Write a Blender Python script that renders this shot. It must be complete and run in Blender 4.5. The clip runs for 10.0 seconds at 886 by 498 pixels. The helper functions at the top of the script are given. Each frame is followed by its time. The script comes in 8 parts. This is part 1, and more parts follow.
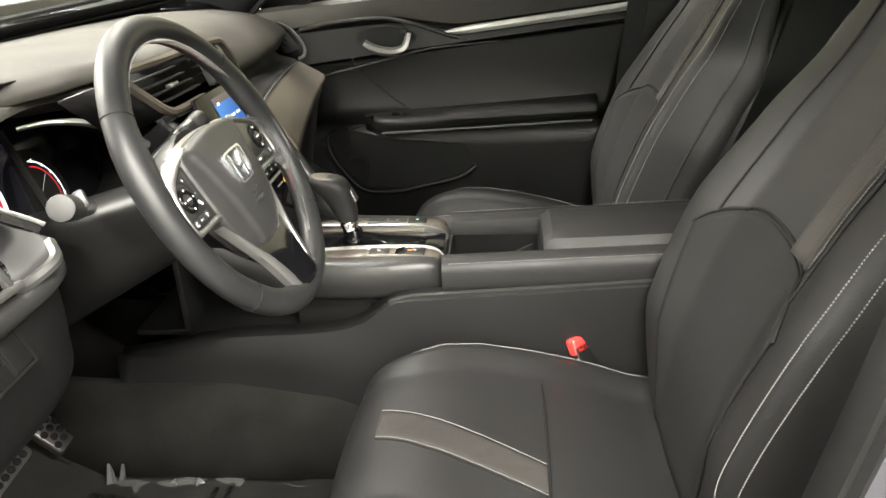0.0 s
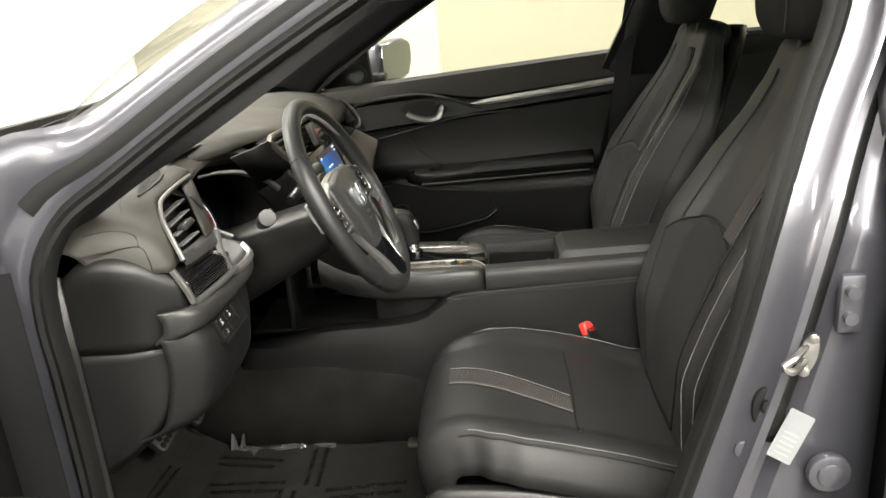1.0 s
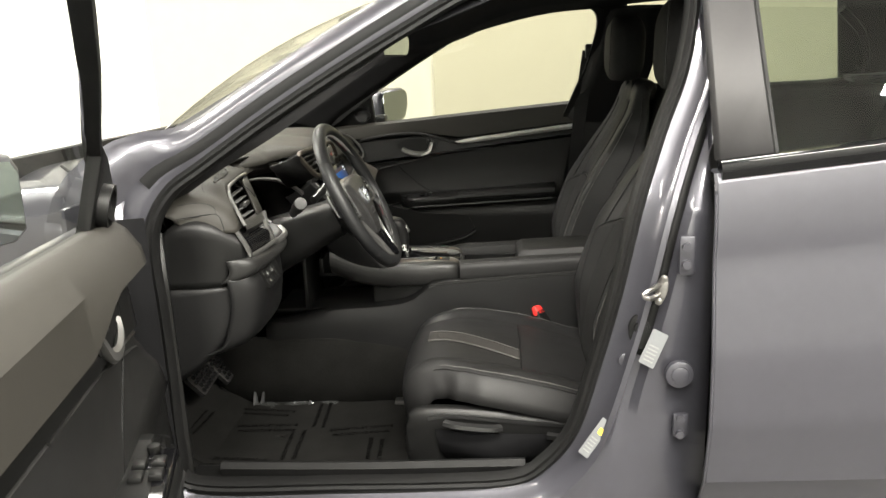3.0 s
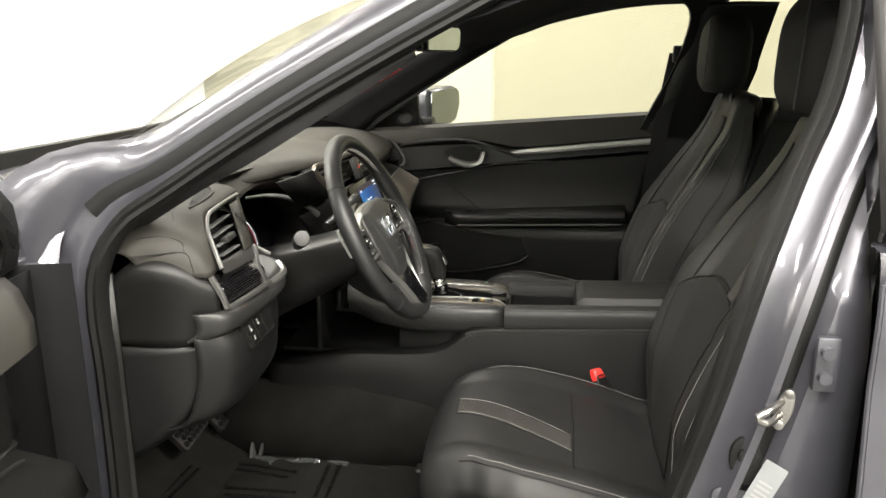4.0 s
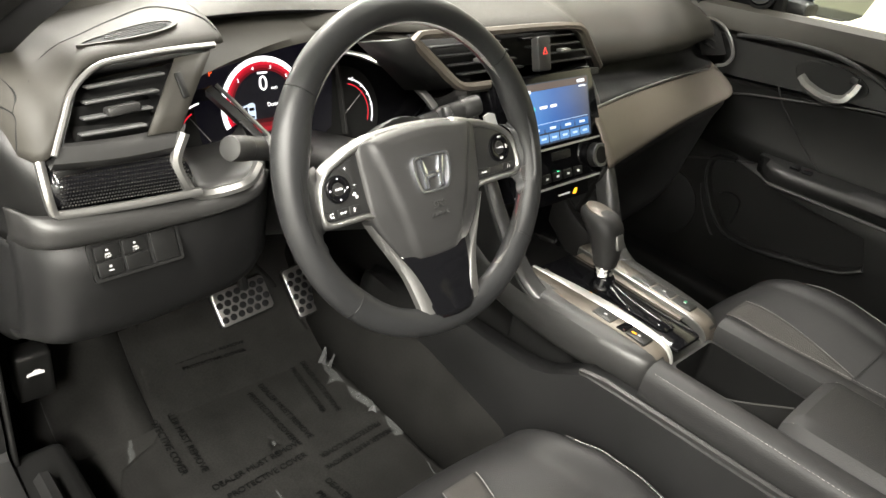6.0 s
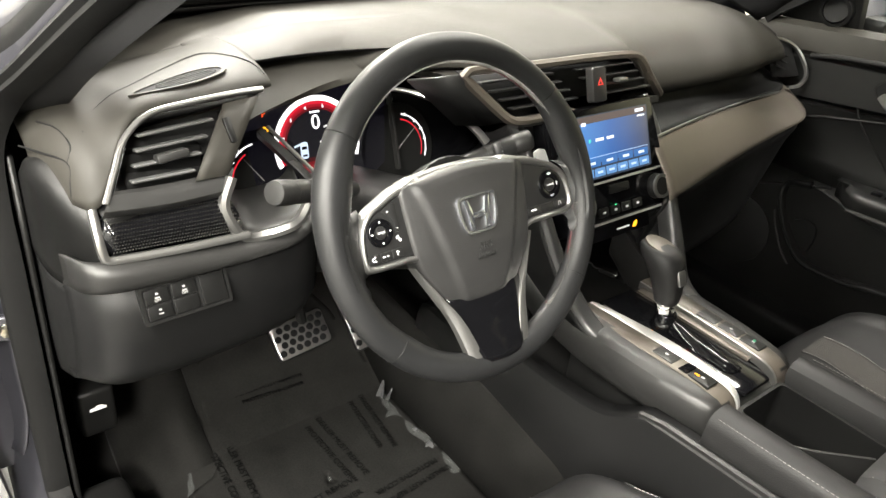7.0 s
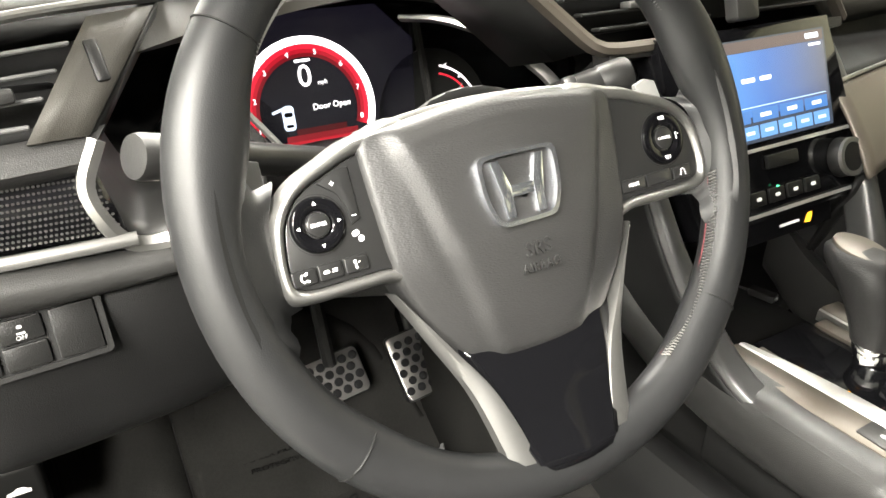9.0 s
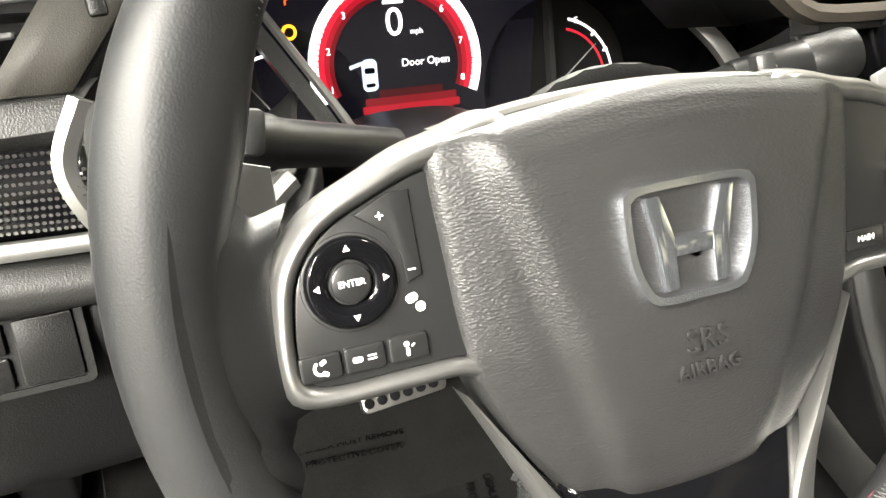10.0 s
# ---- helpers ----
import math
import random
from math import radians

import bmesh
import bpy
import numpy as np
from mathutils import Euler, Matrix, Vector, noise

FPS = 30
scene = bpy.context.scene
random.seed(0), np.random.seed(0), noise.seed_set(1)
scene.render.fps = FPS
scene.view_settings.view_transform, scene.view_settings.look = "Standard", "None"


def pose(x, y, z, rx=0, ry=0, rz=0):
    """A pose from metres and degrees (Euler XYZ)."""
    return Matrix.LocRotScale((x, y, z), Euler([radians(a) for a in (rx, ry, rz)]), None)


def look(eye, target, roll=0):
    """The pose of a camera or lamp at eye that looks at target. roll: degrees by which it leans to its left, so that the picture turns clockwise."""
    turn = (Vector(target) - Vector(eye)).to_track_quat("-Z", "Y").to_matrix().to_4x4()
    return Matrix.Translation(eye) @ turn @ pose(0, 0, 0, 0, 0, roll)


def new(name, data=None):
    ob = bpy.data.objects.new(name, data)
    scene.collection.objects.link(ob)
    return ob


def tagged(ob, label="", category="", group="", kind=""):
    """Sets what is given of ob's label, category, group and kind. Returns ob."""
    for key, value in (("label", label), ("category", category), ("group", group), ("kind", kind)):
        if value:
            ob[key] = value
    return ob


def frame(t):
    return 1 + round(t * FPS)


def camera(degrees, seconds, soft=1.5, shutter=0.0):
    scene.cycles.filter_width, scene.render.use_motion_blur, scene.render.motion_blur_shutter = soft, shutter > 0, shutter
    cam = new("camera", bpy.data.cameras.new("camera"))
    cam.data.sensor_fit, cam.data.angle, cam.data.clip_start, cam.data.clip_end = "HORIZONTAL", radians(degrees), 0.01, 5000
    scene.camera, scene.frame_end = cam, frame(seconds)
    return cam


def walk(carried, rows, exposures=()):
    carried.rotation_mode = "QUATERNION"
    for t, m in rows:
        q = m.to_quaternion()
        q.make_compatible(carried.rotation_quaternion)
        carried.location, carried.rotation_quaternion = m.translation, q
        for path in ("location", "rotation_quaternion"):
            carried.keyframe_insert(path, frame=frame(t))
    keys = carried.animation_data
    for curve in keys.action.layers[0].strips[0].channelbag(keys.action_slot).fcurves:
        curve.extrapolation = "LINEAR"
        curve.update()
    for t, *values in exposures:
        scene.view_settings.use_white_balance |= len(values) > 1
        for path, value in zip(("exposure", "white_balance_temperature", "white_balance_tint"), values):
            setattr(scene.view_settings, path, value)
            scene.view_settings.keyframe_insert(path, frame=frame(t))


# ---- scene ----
cam = camera(61.6, 10.0)
# time, eye, target, roll
PATH = [
    (0, (0.3110, -1.1880, 1.0870), (0.1440, 0.6390, 0.2910), -2.80),
    (0.5, (0.3005, -1.4227, 1.1240), (0.1143, 0.4379, 0.4143), -4.72),
    (1, (0.2514, -1.6445, 1.1549), (0.0876, 0.2468, 0.5254), -4.24),
    (1.5, (0.2795, -1.8983, 1.1247), (0.1364, 0.0122, 0.5507), -3.56),
    (2, (0.3060, -2.1135, 1.1407), (0.1753, -0.1892, 0.6114), -2.97),
    (2.5, (0.3160, -2.1575, 1.1401), (0.1823, -0.2243, 0.6455), -2.66),
    (2.7, (0.3100, -2.1577, 1.1423), (0.1775, -0.2223, 0.6556), -2.56),
    (3.8, (0.3041, -1.8472, 1.1427), (0.0851, 0.0769, 0.6430), -0.61),
    (4, (0.3046, -1.7341, 1.1626), (0.0223, 0.1789, 0.6521), 0.09),
    (4.5, (0.3764, -1.4945, 1.1540), (-0.2327, 0.3147, 0.5575), 2.30),
    (5, (0.5282, -1.2485, 1.1765), (-0.3500, 0.3753, 0.4071), 5.83),
    (5.5, (0.5470, -1.0240, 1.1706), (-0.5138, 0.3959, 0.2439), 8.71),
    (5.7, (0.5402, -0.9593, 1.1792), (-0.5651, 0.3932, 0.2051), 9.59),
    (6.8, (0.5208, -0.8642, 1.1988), (-0.7651, 0.2974, 0.2002), 7.60),
    (7, (0.5250, -0.8614, 1.2039), (-0.7851, 0.2810, 0.2146), 6.46),
    (7.5, (0.5210, -0.8534, 1.2044), (-0.8441, 0.2455, 0.2407), 3.80),
    (8, (0.4414, -0.8597, 1.1533), (-1.0039, 0.1598, 0.2198), 0.72),
    (8.5, (0.3807, -0.7247, 1.0630), (-1.0974, 0.2544, 0.1374), 0.12),
    (9, (0.3111, -0.5915, 1.0090), (-1.2041, 0.2991, 0.0546), 0.32),
    (9.5, (0.2283, -0.5300, 0.9846), (-1.3264, 0.2047, -0.0366), 0.38),
    (10, (0.1689, -0.5163, 0.9721), (-1.3951, 0.1056, -0.1082), 1.65),
]
walk(cam, [(t, look(eye, target, roll)) for t, eye, target, roll in PATH],
     [(0, 0.72), (0.5, 0.28), (1.0, 0.0), (2.0, -0.25), (2.7, -0.35), (3.8, -0.2), (4.5, 0.0), (5.5, 0.62), (7.5, 0.55), (8.5, 0.92), (9.0, 1.16), (10.0, 1.05)])

# ---------------------------------------------------------------- light
world = bpy.data.worlds.new("world")
scene.world = world
world.use_nodes = True
world.node_tree.nodes["Background"].inputs[0].default_value = (1.0, 0.97, 0.92, 1)
world.node_tree.nodes["Background"].inputs[1].default_value = 0.02


def ceiling_lamp(x, y, sx, sy, power, z=3.3):
    data = bpy.data.lights.new("panel_light", "AREA")
    data.shape, data.size, data.size_y, data.energy = "RECTANGLE", sx, sy, power
    data.color = (1.0, 0.962, 0.875)
    ob = new("panel_light", data)
    ob.matrix_world = pose(x, y, z)
    return ob


# lamps out of view, their spots and powers set to brighten the cabin
for lx, ly, pw in ((-5.0, -1.6, 330), (-5.0, 1.8, 330), (-2.4, 0.0, 300), (-1.5, -2.7, 100), (0.9, -2.4, 360), (3.2, -2.5, 520), (0.2, -4.3, 330), (2.6, -4.3, 330), (1.4, 1.6, 170), (-1.0, 1.7, 130)):
    ceiling_lamp(lx, ly, 1.5, 0.35, pw * 1.07)


# ---------------------------------------------------------------- materials
def material(name, colour, rough=0.5, metal=0.0, grain=0.0, grain_scale=400.0, patchy=0.12, patch_scale=9.0, rough_var=0.1,
             coat=0.0, kind="noise", sheen=0.0, spec=0.5, stretch=(1, 1, 1)):
    m = bpy.data.materials.new(name)
    m.use_nodes = True
    nt = m.node_tree
    b = nt.nodes["Principled BSDF"]
    tc = nt.nodes.new("ShaderNodeTexCoord")
    n1 = nt.nodes.new("ShaderNodeTexNoise")
    n1.inputs["Scale"].default_value = patch_scale
    n1.inputs["Detail"].default_value = 5
    nt.links.new(tc.outputs["Object"], n1.inputs["Vector"])
    n2 = nt.nodes.new("ShaderNodeTexNoise")
    n2.inputs["Scale"].default_value = patch_scale * 14
    n2.inputs["Detail"].default_value = 3
    nt.links.new(tc.outputs["Object"], n2.inputs["Vector"])
    add = nt.nodes.new("ShaderNodeMath")
    add.operation = "ADD"
    nt.links.new(n1.outputs["Fac"], add.inputs[0])
    nt.links.new(n2.outputs["Fac"], add.inputs[1])
    ramp = nt.nodes.new("ShaderNodeMapRange")
    ramp.inputs["From Min"].default_value, ramp.inputs["From Max"].default_value = 0.6, 1.4
    ramp.inputs["To Min"].default_value, ramp.inputs["To Max"].default_value = 1 - patchy, 1 + patchy
    nt.links.new(add.outputs[0], ramp.inputs["Value"])
    mix = nt.nodes.new("ShaderNodeVectorMath")
    mix.operation = "SCALE"
    mix.inputs[0].default_value = colour
    nt.links.new(ramp.outputs[0], mix.inputs["Scale"])
    nt.links.new(mix.outputs[0], b.inputs["Base Color"])
    rr = nt.nodes.new("ShaderNodeMapRange")
    rr.inputs["From Min"].default_value, rr.inputs["From Max"].default_value = 0.3, 0.7
    rr.inputs["To Min"].default_value, rr.inputs["To Max"].default_value = max(0.02, rough * (1 - rough_var)), min(1, rough * (1 + rough_var))
    nt.links.new(n1.outputs["Fac"], rr.inputs["Value"])
    nt.links.new(rr.outputs[0], b.inputs["Roughness"])
    b.inputs["Metallic"].default_value = metal
    b.inputs["Coat Weight"].default_value = coat
    b.inputs["Coat Roughness"].default_value = 0.06
    b.inputs["Sheen Weight"].default_value = sheen
    b.inputs["Specular IOR Level"].default_value = spec
    if grain:
        if kind == "noise":
            g = nt.nodes.new("ShaderNodeTexNoise")
            g.inputs["Scale"].default_value = grain_scale
            g.inputs["Detail"].default_value = 4
            out = g.outputs["Fac"]
        elif kind == "leather":
            g = nt.nodes.new("ShaderNodeTexVoronoi")
            g.feature = "SMOOTH_F1"
            g.inputs["Scale"].default_value = grain_scale
            out = g.outputs["Distance"]
        else:
            g = nt.nodes.new("ShaderNodeTexWave")
            g.inputs["Scale"].default_value = grain_scale
            g.inputs["Distortion"].default_value = 1.0
            out = g.outputs["Fac"]
        sv = nt.nodes.new("ShaderNodeVectorMath")
        sv.operation = "MULTIPLY"
        sv.inputs[1].default_value = stretch
        nt.links.new(tc.outputs["Object"], sv.inputs[0])
        nt.links.new(sv.outputs[0], g.inputs["Vector"])
        bump = nt.nodes.new("ShaderNodeBump")
        bump.inputs["Strength"].default_value = grain
        bump.inputs["Distance"].default_value = 0.0006
        nt.links.new(out, bump.inputs["Height"])
        nt.links.new(bump.outputs[0], b.inputs["Normal"])
    return m


def glowing(name, colour, strength):
    m = bpy.data.materials.new(name)
    m.use_nodes = True
    b = m.node_tree.nodes["Principled BSDF"]
    b.inputs["Base Color"].default_value = (0.01, 0.01, 0.01, 1)
    b.inputs["Emission Color"].default_value = (*colour, 1)
    b.inputs["Emission Strength"].default_value = strength
    b.inputs["Roughness"].default_value = 0.2
    return m


def glass_material(name, tint, alpha):
    m = bpy.data.materials.new(name)
    m.use_nodes = True
    nt = m.node_tree
    nt.nodes.clear()
    out = nt.nodes.new("ShaderNodeOutputMaterial")
    t = nt.nodes.new("ShaderNodeBsdfTransparent")
    t.inputs[0].default_value = (*tint, 1)
    g = nt.nodes.new("ShaderNodeBsdfGlossy")
    g.inputs["Roughness"].default_value = 0.02
    f = nt.nodes.new("ShaderNodeLayerWeight")
    f.inputs["Blend"].default_value = 0.5
    power = nt.nodes.new("ShaderNodeMath")
    power.operation = "POWER"
    power.inputs[1].default_value = 5.0
    nt.links.new(f.outputs["Facing"], power.inputs[0])
    mul = nt.nodes.new("ShaderNodeMath")
    mul.operation = "MULTIPLY_ADD"
    mul.inputs[1].default_value = 0.9 * alpha
    mul.inputs[2].default_value = 0.05 * alpha
    mul.use_clamp = True
    nt.links.new(power.outputs[0], mul.inputs[0])
    mx = nt.nodes.new("ShaderNodeMixShader")
    nt.links.new(mul.outputs[0], mx.inputs[0])
    nt.links.new(t.outputs[0], mx.inputs[1])
    nt.links.new(g.outputs[0], mx.inputs[2])
    nt.links.new(mx.outputs[0], out.inputs[0])
    return m


PAINT = material("grey_metallic_paint", (0.056, 0.0555, 0.066), 0.34, 0.5, 0.12, 1400, 0.05, 3, 0.05, coat=0.55)
LEATHER = material("black_leather", (0.0118, 0.0116, 0.0117), 0.50, 0, 0.35, 700, 0.12, 6, 0.15, kind="leather", spec=0.22)
RIM_LEATHER = material("smooth_leather", (0.0100, 0.0102, 0.0106), 0.44, 0, 0.10, 1300, 0.10, 12, 0.12, kind="leather", spec=0.30)
PAD_LEATHER = material("grained_airbag_skin", (0.0175, 0.0173, 0.0172), 0.42, 0, 0.34, 860, 0.08, 10, 0.1, kind="leather", stretch=(1.6, 0.7, 1.6))
FABRIC = material("black_seat_cloth", (0.0108, 0.0107, 0.0106), 0.8, 0, 0.5, 1500, 0.2, 8, 0.1, spec=0.15)
PERF = material("woven_stripe_cloth", (0.031, 0.028, 0.025), 0.75, 0, 0.9, 500, 0.2, 30, 0.1, kind="wave")
DASH = material("soft_touch_dash", (0.0230, 0.0215, 0.0185), 0.56, 0, 0.28, 1300, 0.07, 5, 0.1, kind="leather", spec=0.22)
PLASTIC = material("grained_plastic", (0.0135, 0.0133, 0.0130), 0.42, 0, 0.28, 1300, 0.08, 7, 0.12, kind="leather", spec=0.36)
PLASTIC_DK = material("dark_plastic", (0.0058, 0.0058, 0.0057), 0.40, 0, 0.25, 1200, 0.1, 7, 0.12, kind="leather", spec=0.24)
TRIM_BROWN = material("satin_bronze_trim", (0.080, 0.069, 0.057), 0.40, 0.35, 0.15, 900, 0.06, 5, 0.1)
KNEE_SKIN = material("dark_knee_plastic", (0.0064, 0.0064, 0.0065), 0.44, 0, 0.30, 1200, 0.1, 7, 0.12, kind="leather", spec=0.24)
RUBBER = material("black_rubber", (0.006, 0.006, 0.006), 0.6, 0, 0.3, 900, 0.12, 12, 0.12, spec=0.18)
POD_BLACK = material("satin_black_switch_plastic", (0.012, 0.012, 0.012), 0.30, 0, 0.06, 900, 0.05, 12, 0.1)
GLOSS = material("piano_black", (0.003, 0.003, 0.0035), 0.09, 0, 0, 1, 0.05, 9, 0.2, spec=0.28)
CHROME = material("chrome", (0.82, 0.82, 0.82), 0.10, 1.0, 0, 1, 0.04, 9, 0.2)
SATIN = material("satin_silver", (0.24, 0.237, 0.230), 0.34, 0.88, 0.05, 900, 0.04, 12, 0.12)
PADDLE = material("pale_grey_plastic", (0.22, 0.22, 0.215), 0.35, 0.3, 0.05, 900, 0.05)
SLAT_EDGE = material("smooth_grey_plastic", (0.030, 0.030, 0.030), 0.34, 0, 0.2, 900, 0.08, 7, 0.12)
# brighter copy of the satin silver, for strips that catch the light
STRIP = material("lit_satin_strip", (0.62, 0.615, 0.60), 0.42, 0.80, 0.05, 900, 0.04, 12, 0.12)
STEEL = material("brushed_steel", (0.30, 0.29, 0.28), 0.34, 1.0, 0.3, 700, 0.08, 14, 0.2)
ZINC = material("zinc_plated_steel", (0.62, 0.58, 0.45), 0.34, 1.0, 0.3, 300, 0.12, 30, 0.2)
CARPET = material("black_carpet", (0.0092, 0.0090, 0.0085), 0.95, 0, 1.0, 600, 0.4, 20, 0.05, spec=0.04)
HEADLINER = material("black_headliner", (0.014, 0.014, 0.016), 0.9, 0, 0.6, 900, 0.1, 10, 0.05, spec=0.15)
THREAD = material("grey_thread", (0.18, 0.174, 0.167), 0.8, 0, 0, 1, 0.15, 60)
THREAD_RED = material("red_thread", (0.12, 0.02, 0.025), 0.8, 0, 0, 1, 0.15, 60)
RED = material("red_plastic", (0.75, 0.035, 0.03), 0.35, 0, 0.1, 500, 0.05)
PAPER = material("white_label", (0.135, 0.14, 0.145), 0.6, 0, 0, 1, 0.05)
PILLAR_TRIM = material("dark_pillar_trim", (0.010, 0.010, 0.0105), 0.62, 0, 0.4, 900, 0.1, 7, 0.1, spec=0.2)
# matt black; also stands in for shade on painted edges
MATT_BLACK = material("matt_black", (0.006, 0.006, 0.0065), 0.8, 0, 0.2, 900, 0.1, 9, 0.1, spec=0.06)
YELLOW = material("yellow_label", (0.70, 0.48, 0.05), 0.55, 0, 0, 1, 0.05)
PRINT = material("black_print", (0.002, 0.002, 0.002), 0.9, 0, 0, 1, 0.05, spec=0.03)
WHITE_INK = material("white_print", (0.75, 0.75, 0.75), 0.5, 0, 0, 1, 0.03)
GREY_INK = material("grey_print", (0.30, 0.30, 0.30), 0.5, 0, 0, 1, 0.03)
WALL_CREAM = material("cream_wall_paint", (0.29, 0.272, 0.195), 0.8, 0, 0.2, 60, 0.03, 0.8)
WALL_LIGHT = material("front_lit_wall_paint", (0.40, 0.38, 0.30), 0.8, 0, 0.2, 60, 0.03, 0.8)
CEILING = material("off_white_ceiling", (0.50, 0.49, 0.47), 0.8, 0, 0.2, 60, 0.03, 0.8)
WALL_WHITE = material("white_wall_paint", (0.86, 0.85, 0.82), 0.8, 0, 0.2, 60, 0.02, 0.8)
WALL_GREY = material("grey_wall_paint", (0.54, 0.55, 0.53), 0.7, 0, 0.2, 60, 0.05, 0.8)
EMBLEM = material("satin_chrome", (0.74, 0.77, 0.83), 0.17, 0.96, 0, 1, 0.04, 9, 0.2)
CONCRETE = material("grey_floor", (0.075, 0.073, 0.069), 0.45, 0, 0.4, 40, 0.15, 2)
GLASS = glass_material("clear_glass", (0.93, 0.96, 0.94), 1.0)
GLASS_TINT = glass_material("tinted_glass", (0.55, 0.62, 0.56), 1.6)
def film_material():
    m = glass_material("clear_film", (0.92, 0.92, 0.92), 0.7)
    nt = m.node_tree
    out = next(n for n in nt.nodes if n.type == "OUTPUT_MATERIAL")
    mix_in = next(n for n in nt.nodes if n.type == "MIX_SHADER")
    d = nt.nodes.new("ShaderNodeBsdfPrincipled")
    d.inputs["Base Color"].default_value = (0.070, 0.073, 0.071, 1)
    d.inputs["Roughness"].default_value = 0.34
    mx = nt.nodes.new("ShaderNodeMixShader")
    mx.inputs[0].default_value = 0.40
    nt.links.new(mix_in.outputs[0], mx.inputs[1])
    nt.links.new(d.outputs[0], mx.inputs[2])
    nt.links.new(mx.outputs[0], out.inputs[0])
    return m


def translucent(name, colour):
    m = bpy.data.materials.new(name)
    m.use_nodes = True
    nt = m.node_tree
    b = nt.nodes["Principled BSDF"]
    b.inputs["Base Color"].default_value = (*colour, 1)
    t = nt.nodes.new("ShaderNodeBsdfTranslucent")
    t.inputs[0].default_value = (*colour, 1)
    mx = nt.nodes.new("ShaderNodeMixShader")
    nt.links.new(b.outputs[0], mx.inputs[1])
    nt.links.new(t.outputs[0], mx.inputs[2])
    nt.links.new(mx.outputs[0], nt.nodes["Material Output"].inputs[0])
    return m


FOLD = material("folded_plastic", (0.045, 0.045, 0.046), 0.18, 0, 0, 1, 0.1)
RED_PAPER = translucent("red_paper", (0.75, 0.12, 0.10))
FILM = film_material()
MIRROR = material("mirror_glass", (0.62, 0.68, 0.68), 0.03, 1.0, 0, 1, 0.01)


# ---------------------------------------------------------------- geometry helpers
def catmull(points, n, closed=False):
    """n points evenly along a smooth curve through the points."""
    p = np.array(points, float)
    k = len(p)
    if closed:
        q = np.vstack([p[-1], p, p[0], p[1]])
        segs = k
    else:
        q = np.vstack([2 * p[0] - p[1], p, 2 * p[-1] - p[-2]])
        segs = k - 1
    out = []
    fine = 12
    for s in range(segs):
        a, b, c, d = q[s], q[s + 1], q[s + 2], q[s + 3]
        for i in range(fine):
            t = i / fine
            out.append(0.5 * (2 * b + (c - a) * t + (2 * a - 5 * b + 4 * c - d) * t * t + (3 * b - a - 3 * c + d) * t ** 3))
    out.append(p[0] if closed else p[-1])
    out = np.array(out)
    length = np.concatenate([[0], np.cumsum(np.linalg.norm(np.diff(out, axis=0), axis=1))])
    want = np.linspace(0, length[-1], n + 1 if closed else n)
    res = np.stack([np.interp(want, length, out[:, i]) for i in range(out.shape[1])], 1)
    return res[:-1] if closed else res


def blend(stations, v):
    """Values between rows of (position, values), joined smoothly."""
    xs = [s[0] for s in stations]
    vals = np.array([s[1] for s in stations], float)
    if v <= xs[0]:
        return vals[0]
    if v >= xs[-1]:
        return vals[-1]
    i = max(j for j in range(len(xs) - 1) if xs[j] <= v)
    t = (v - xs[i]) / (xs[i + 1] - xs[i])
    t = t * t * (3 - 2 * t)
    return vals[i] * (1 - t) + vals[i + 1] * t


def sheet(rows, closed_u=False, closed_v=False, flip=False):
    """A quad mesh from rows of points."""
    bm = bmesh.new()
    vs = [[bm.verts.new(tuple(p)) for p in r] for r in rows]
    nr, nc = len(vs), len(vs[0])
    for i in range(nr if closed_v else nr - 1):
        for j in range(nc if closed_u else nc - 1):
            f = [vs[i][j], vs[i][(j + 1) % nc], vs[(i + 1) % nr][(j + 1) % nc], vs[(i + 1) % nr][j]]
            if flip:
                f.reverse()
            try:
                bm.faces.new(f)
            except ValueError:
                pass
    return bm


def loft(sections, nu, nv, closed_u=False, caps=False):
    """A smooth skin through sections of points (each with as many points)."""
    rows = [catmull(s, nu, closed_u) for s in sections]
    if len(rows) > 2 and nv > len(rows):
        cols = [catmull([r[j] for r in rows], nv) for j in range(len(rows[0]))]
        rows = [[c[i] for c in cols] for i in range(nv)]
    bm = sheet(rows, closed_u)
    if caps and closed_u:
        bm.verts.ensure_lookup_table()
        k, n = len(rows[0]), len(rows)
        bm.faces.new([bm.verts[i] for i in range(k)][::-1])
        bm.faces.new([bm.verts[(n - 1) * k + i] for i in range(k)])
    return bm


def sweep(path, profile, closed=False, out=(0, -1, 0), ends=True):
    """A profile of (side, out) pairs along a path; out is the direction that the second value points in."""
    p = np.array(path, float)
    o = np.array(out, float)
    n = len(p)
    rows = []
    for i in range(n):
        a = p[(i - 1) % n] if closed or i else p[i]
        b = p[(i + 1) % n] if closed or i < n - 1 else p[i]
        t = (b - a) / (np.linalg.norm(b - a) + 1e-9)
        side = np.cross(t, o)
        side /= np.linalg.norm(side) + 1e-9
        up = np.cross(side, t)
        pr = profile(i / (n - 1)) if callable(profile) else profile
        rows.append([p[i] + side * s + up * h for s, h in pr])
    bm = sheet(rows, True, closed)
    if ends and not closed:
        bm.verts.ensure_lookup_table()
        k = len(rows[0])
        bm.faces.new([bm.verts[i] for i in range(k)][::-1])
        bm.faces.new([bm.verts[(n - 1) * k + i] for i in range(k)])
    return bm


def ring(r, n=8, sq=1.0):
    return [(r * math.cos(2 * math.pi * i / n), r * sq * math.sin(2 * math.pi * i / n)) for i in range(n)]


def tube(path, r, n=8, closed=False, out=(0.13, -0.9, 0.31)):
    return sweep(path, ring(r, n), closed, out)


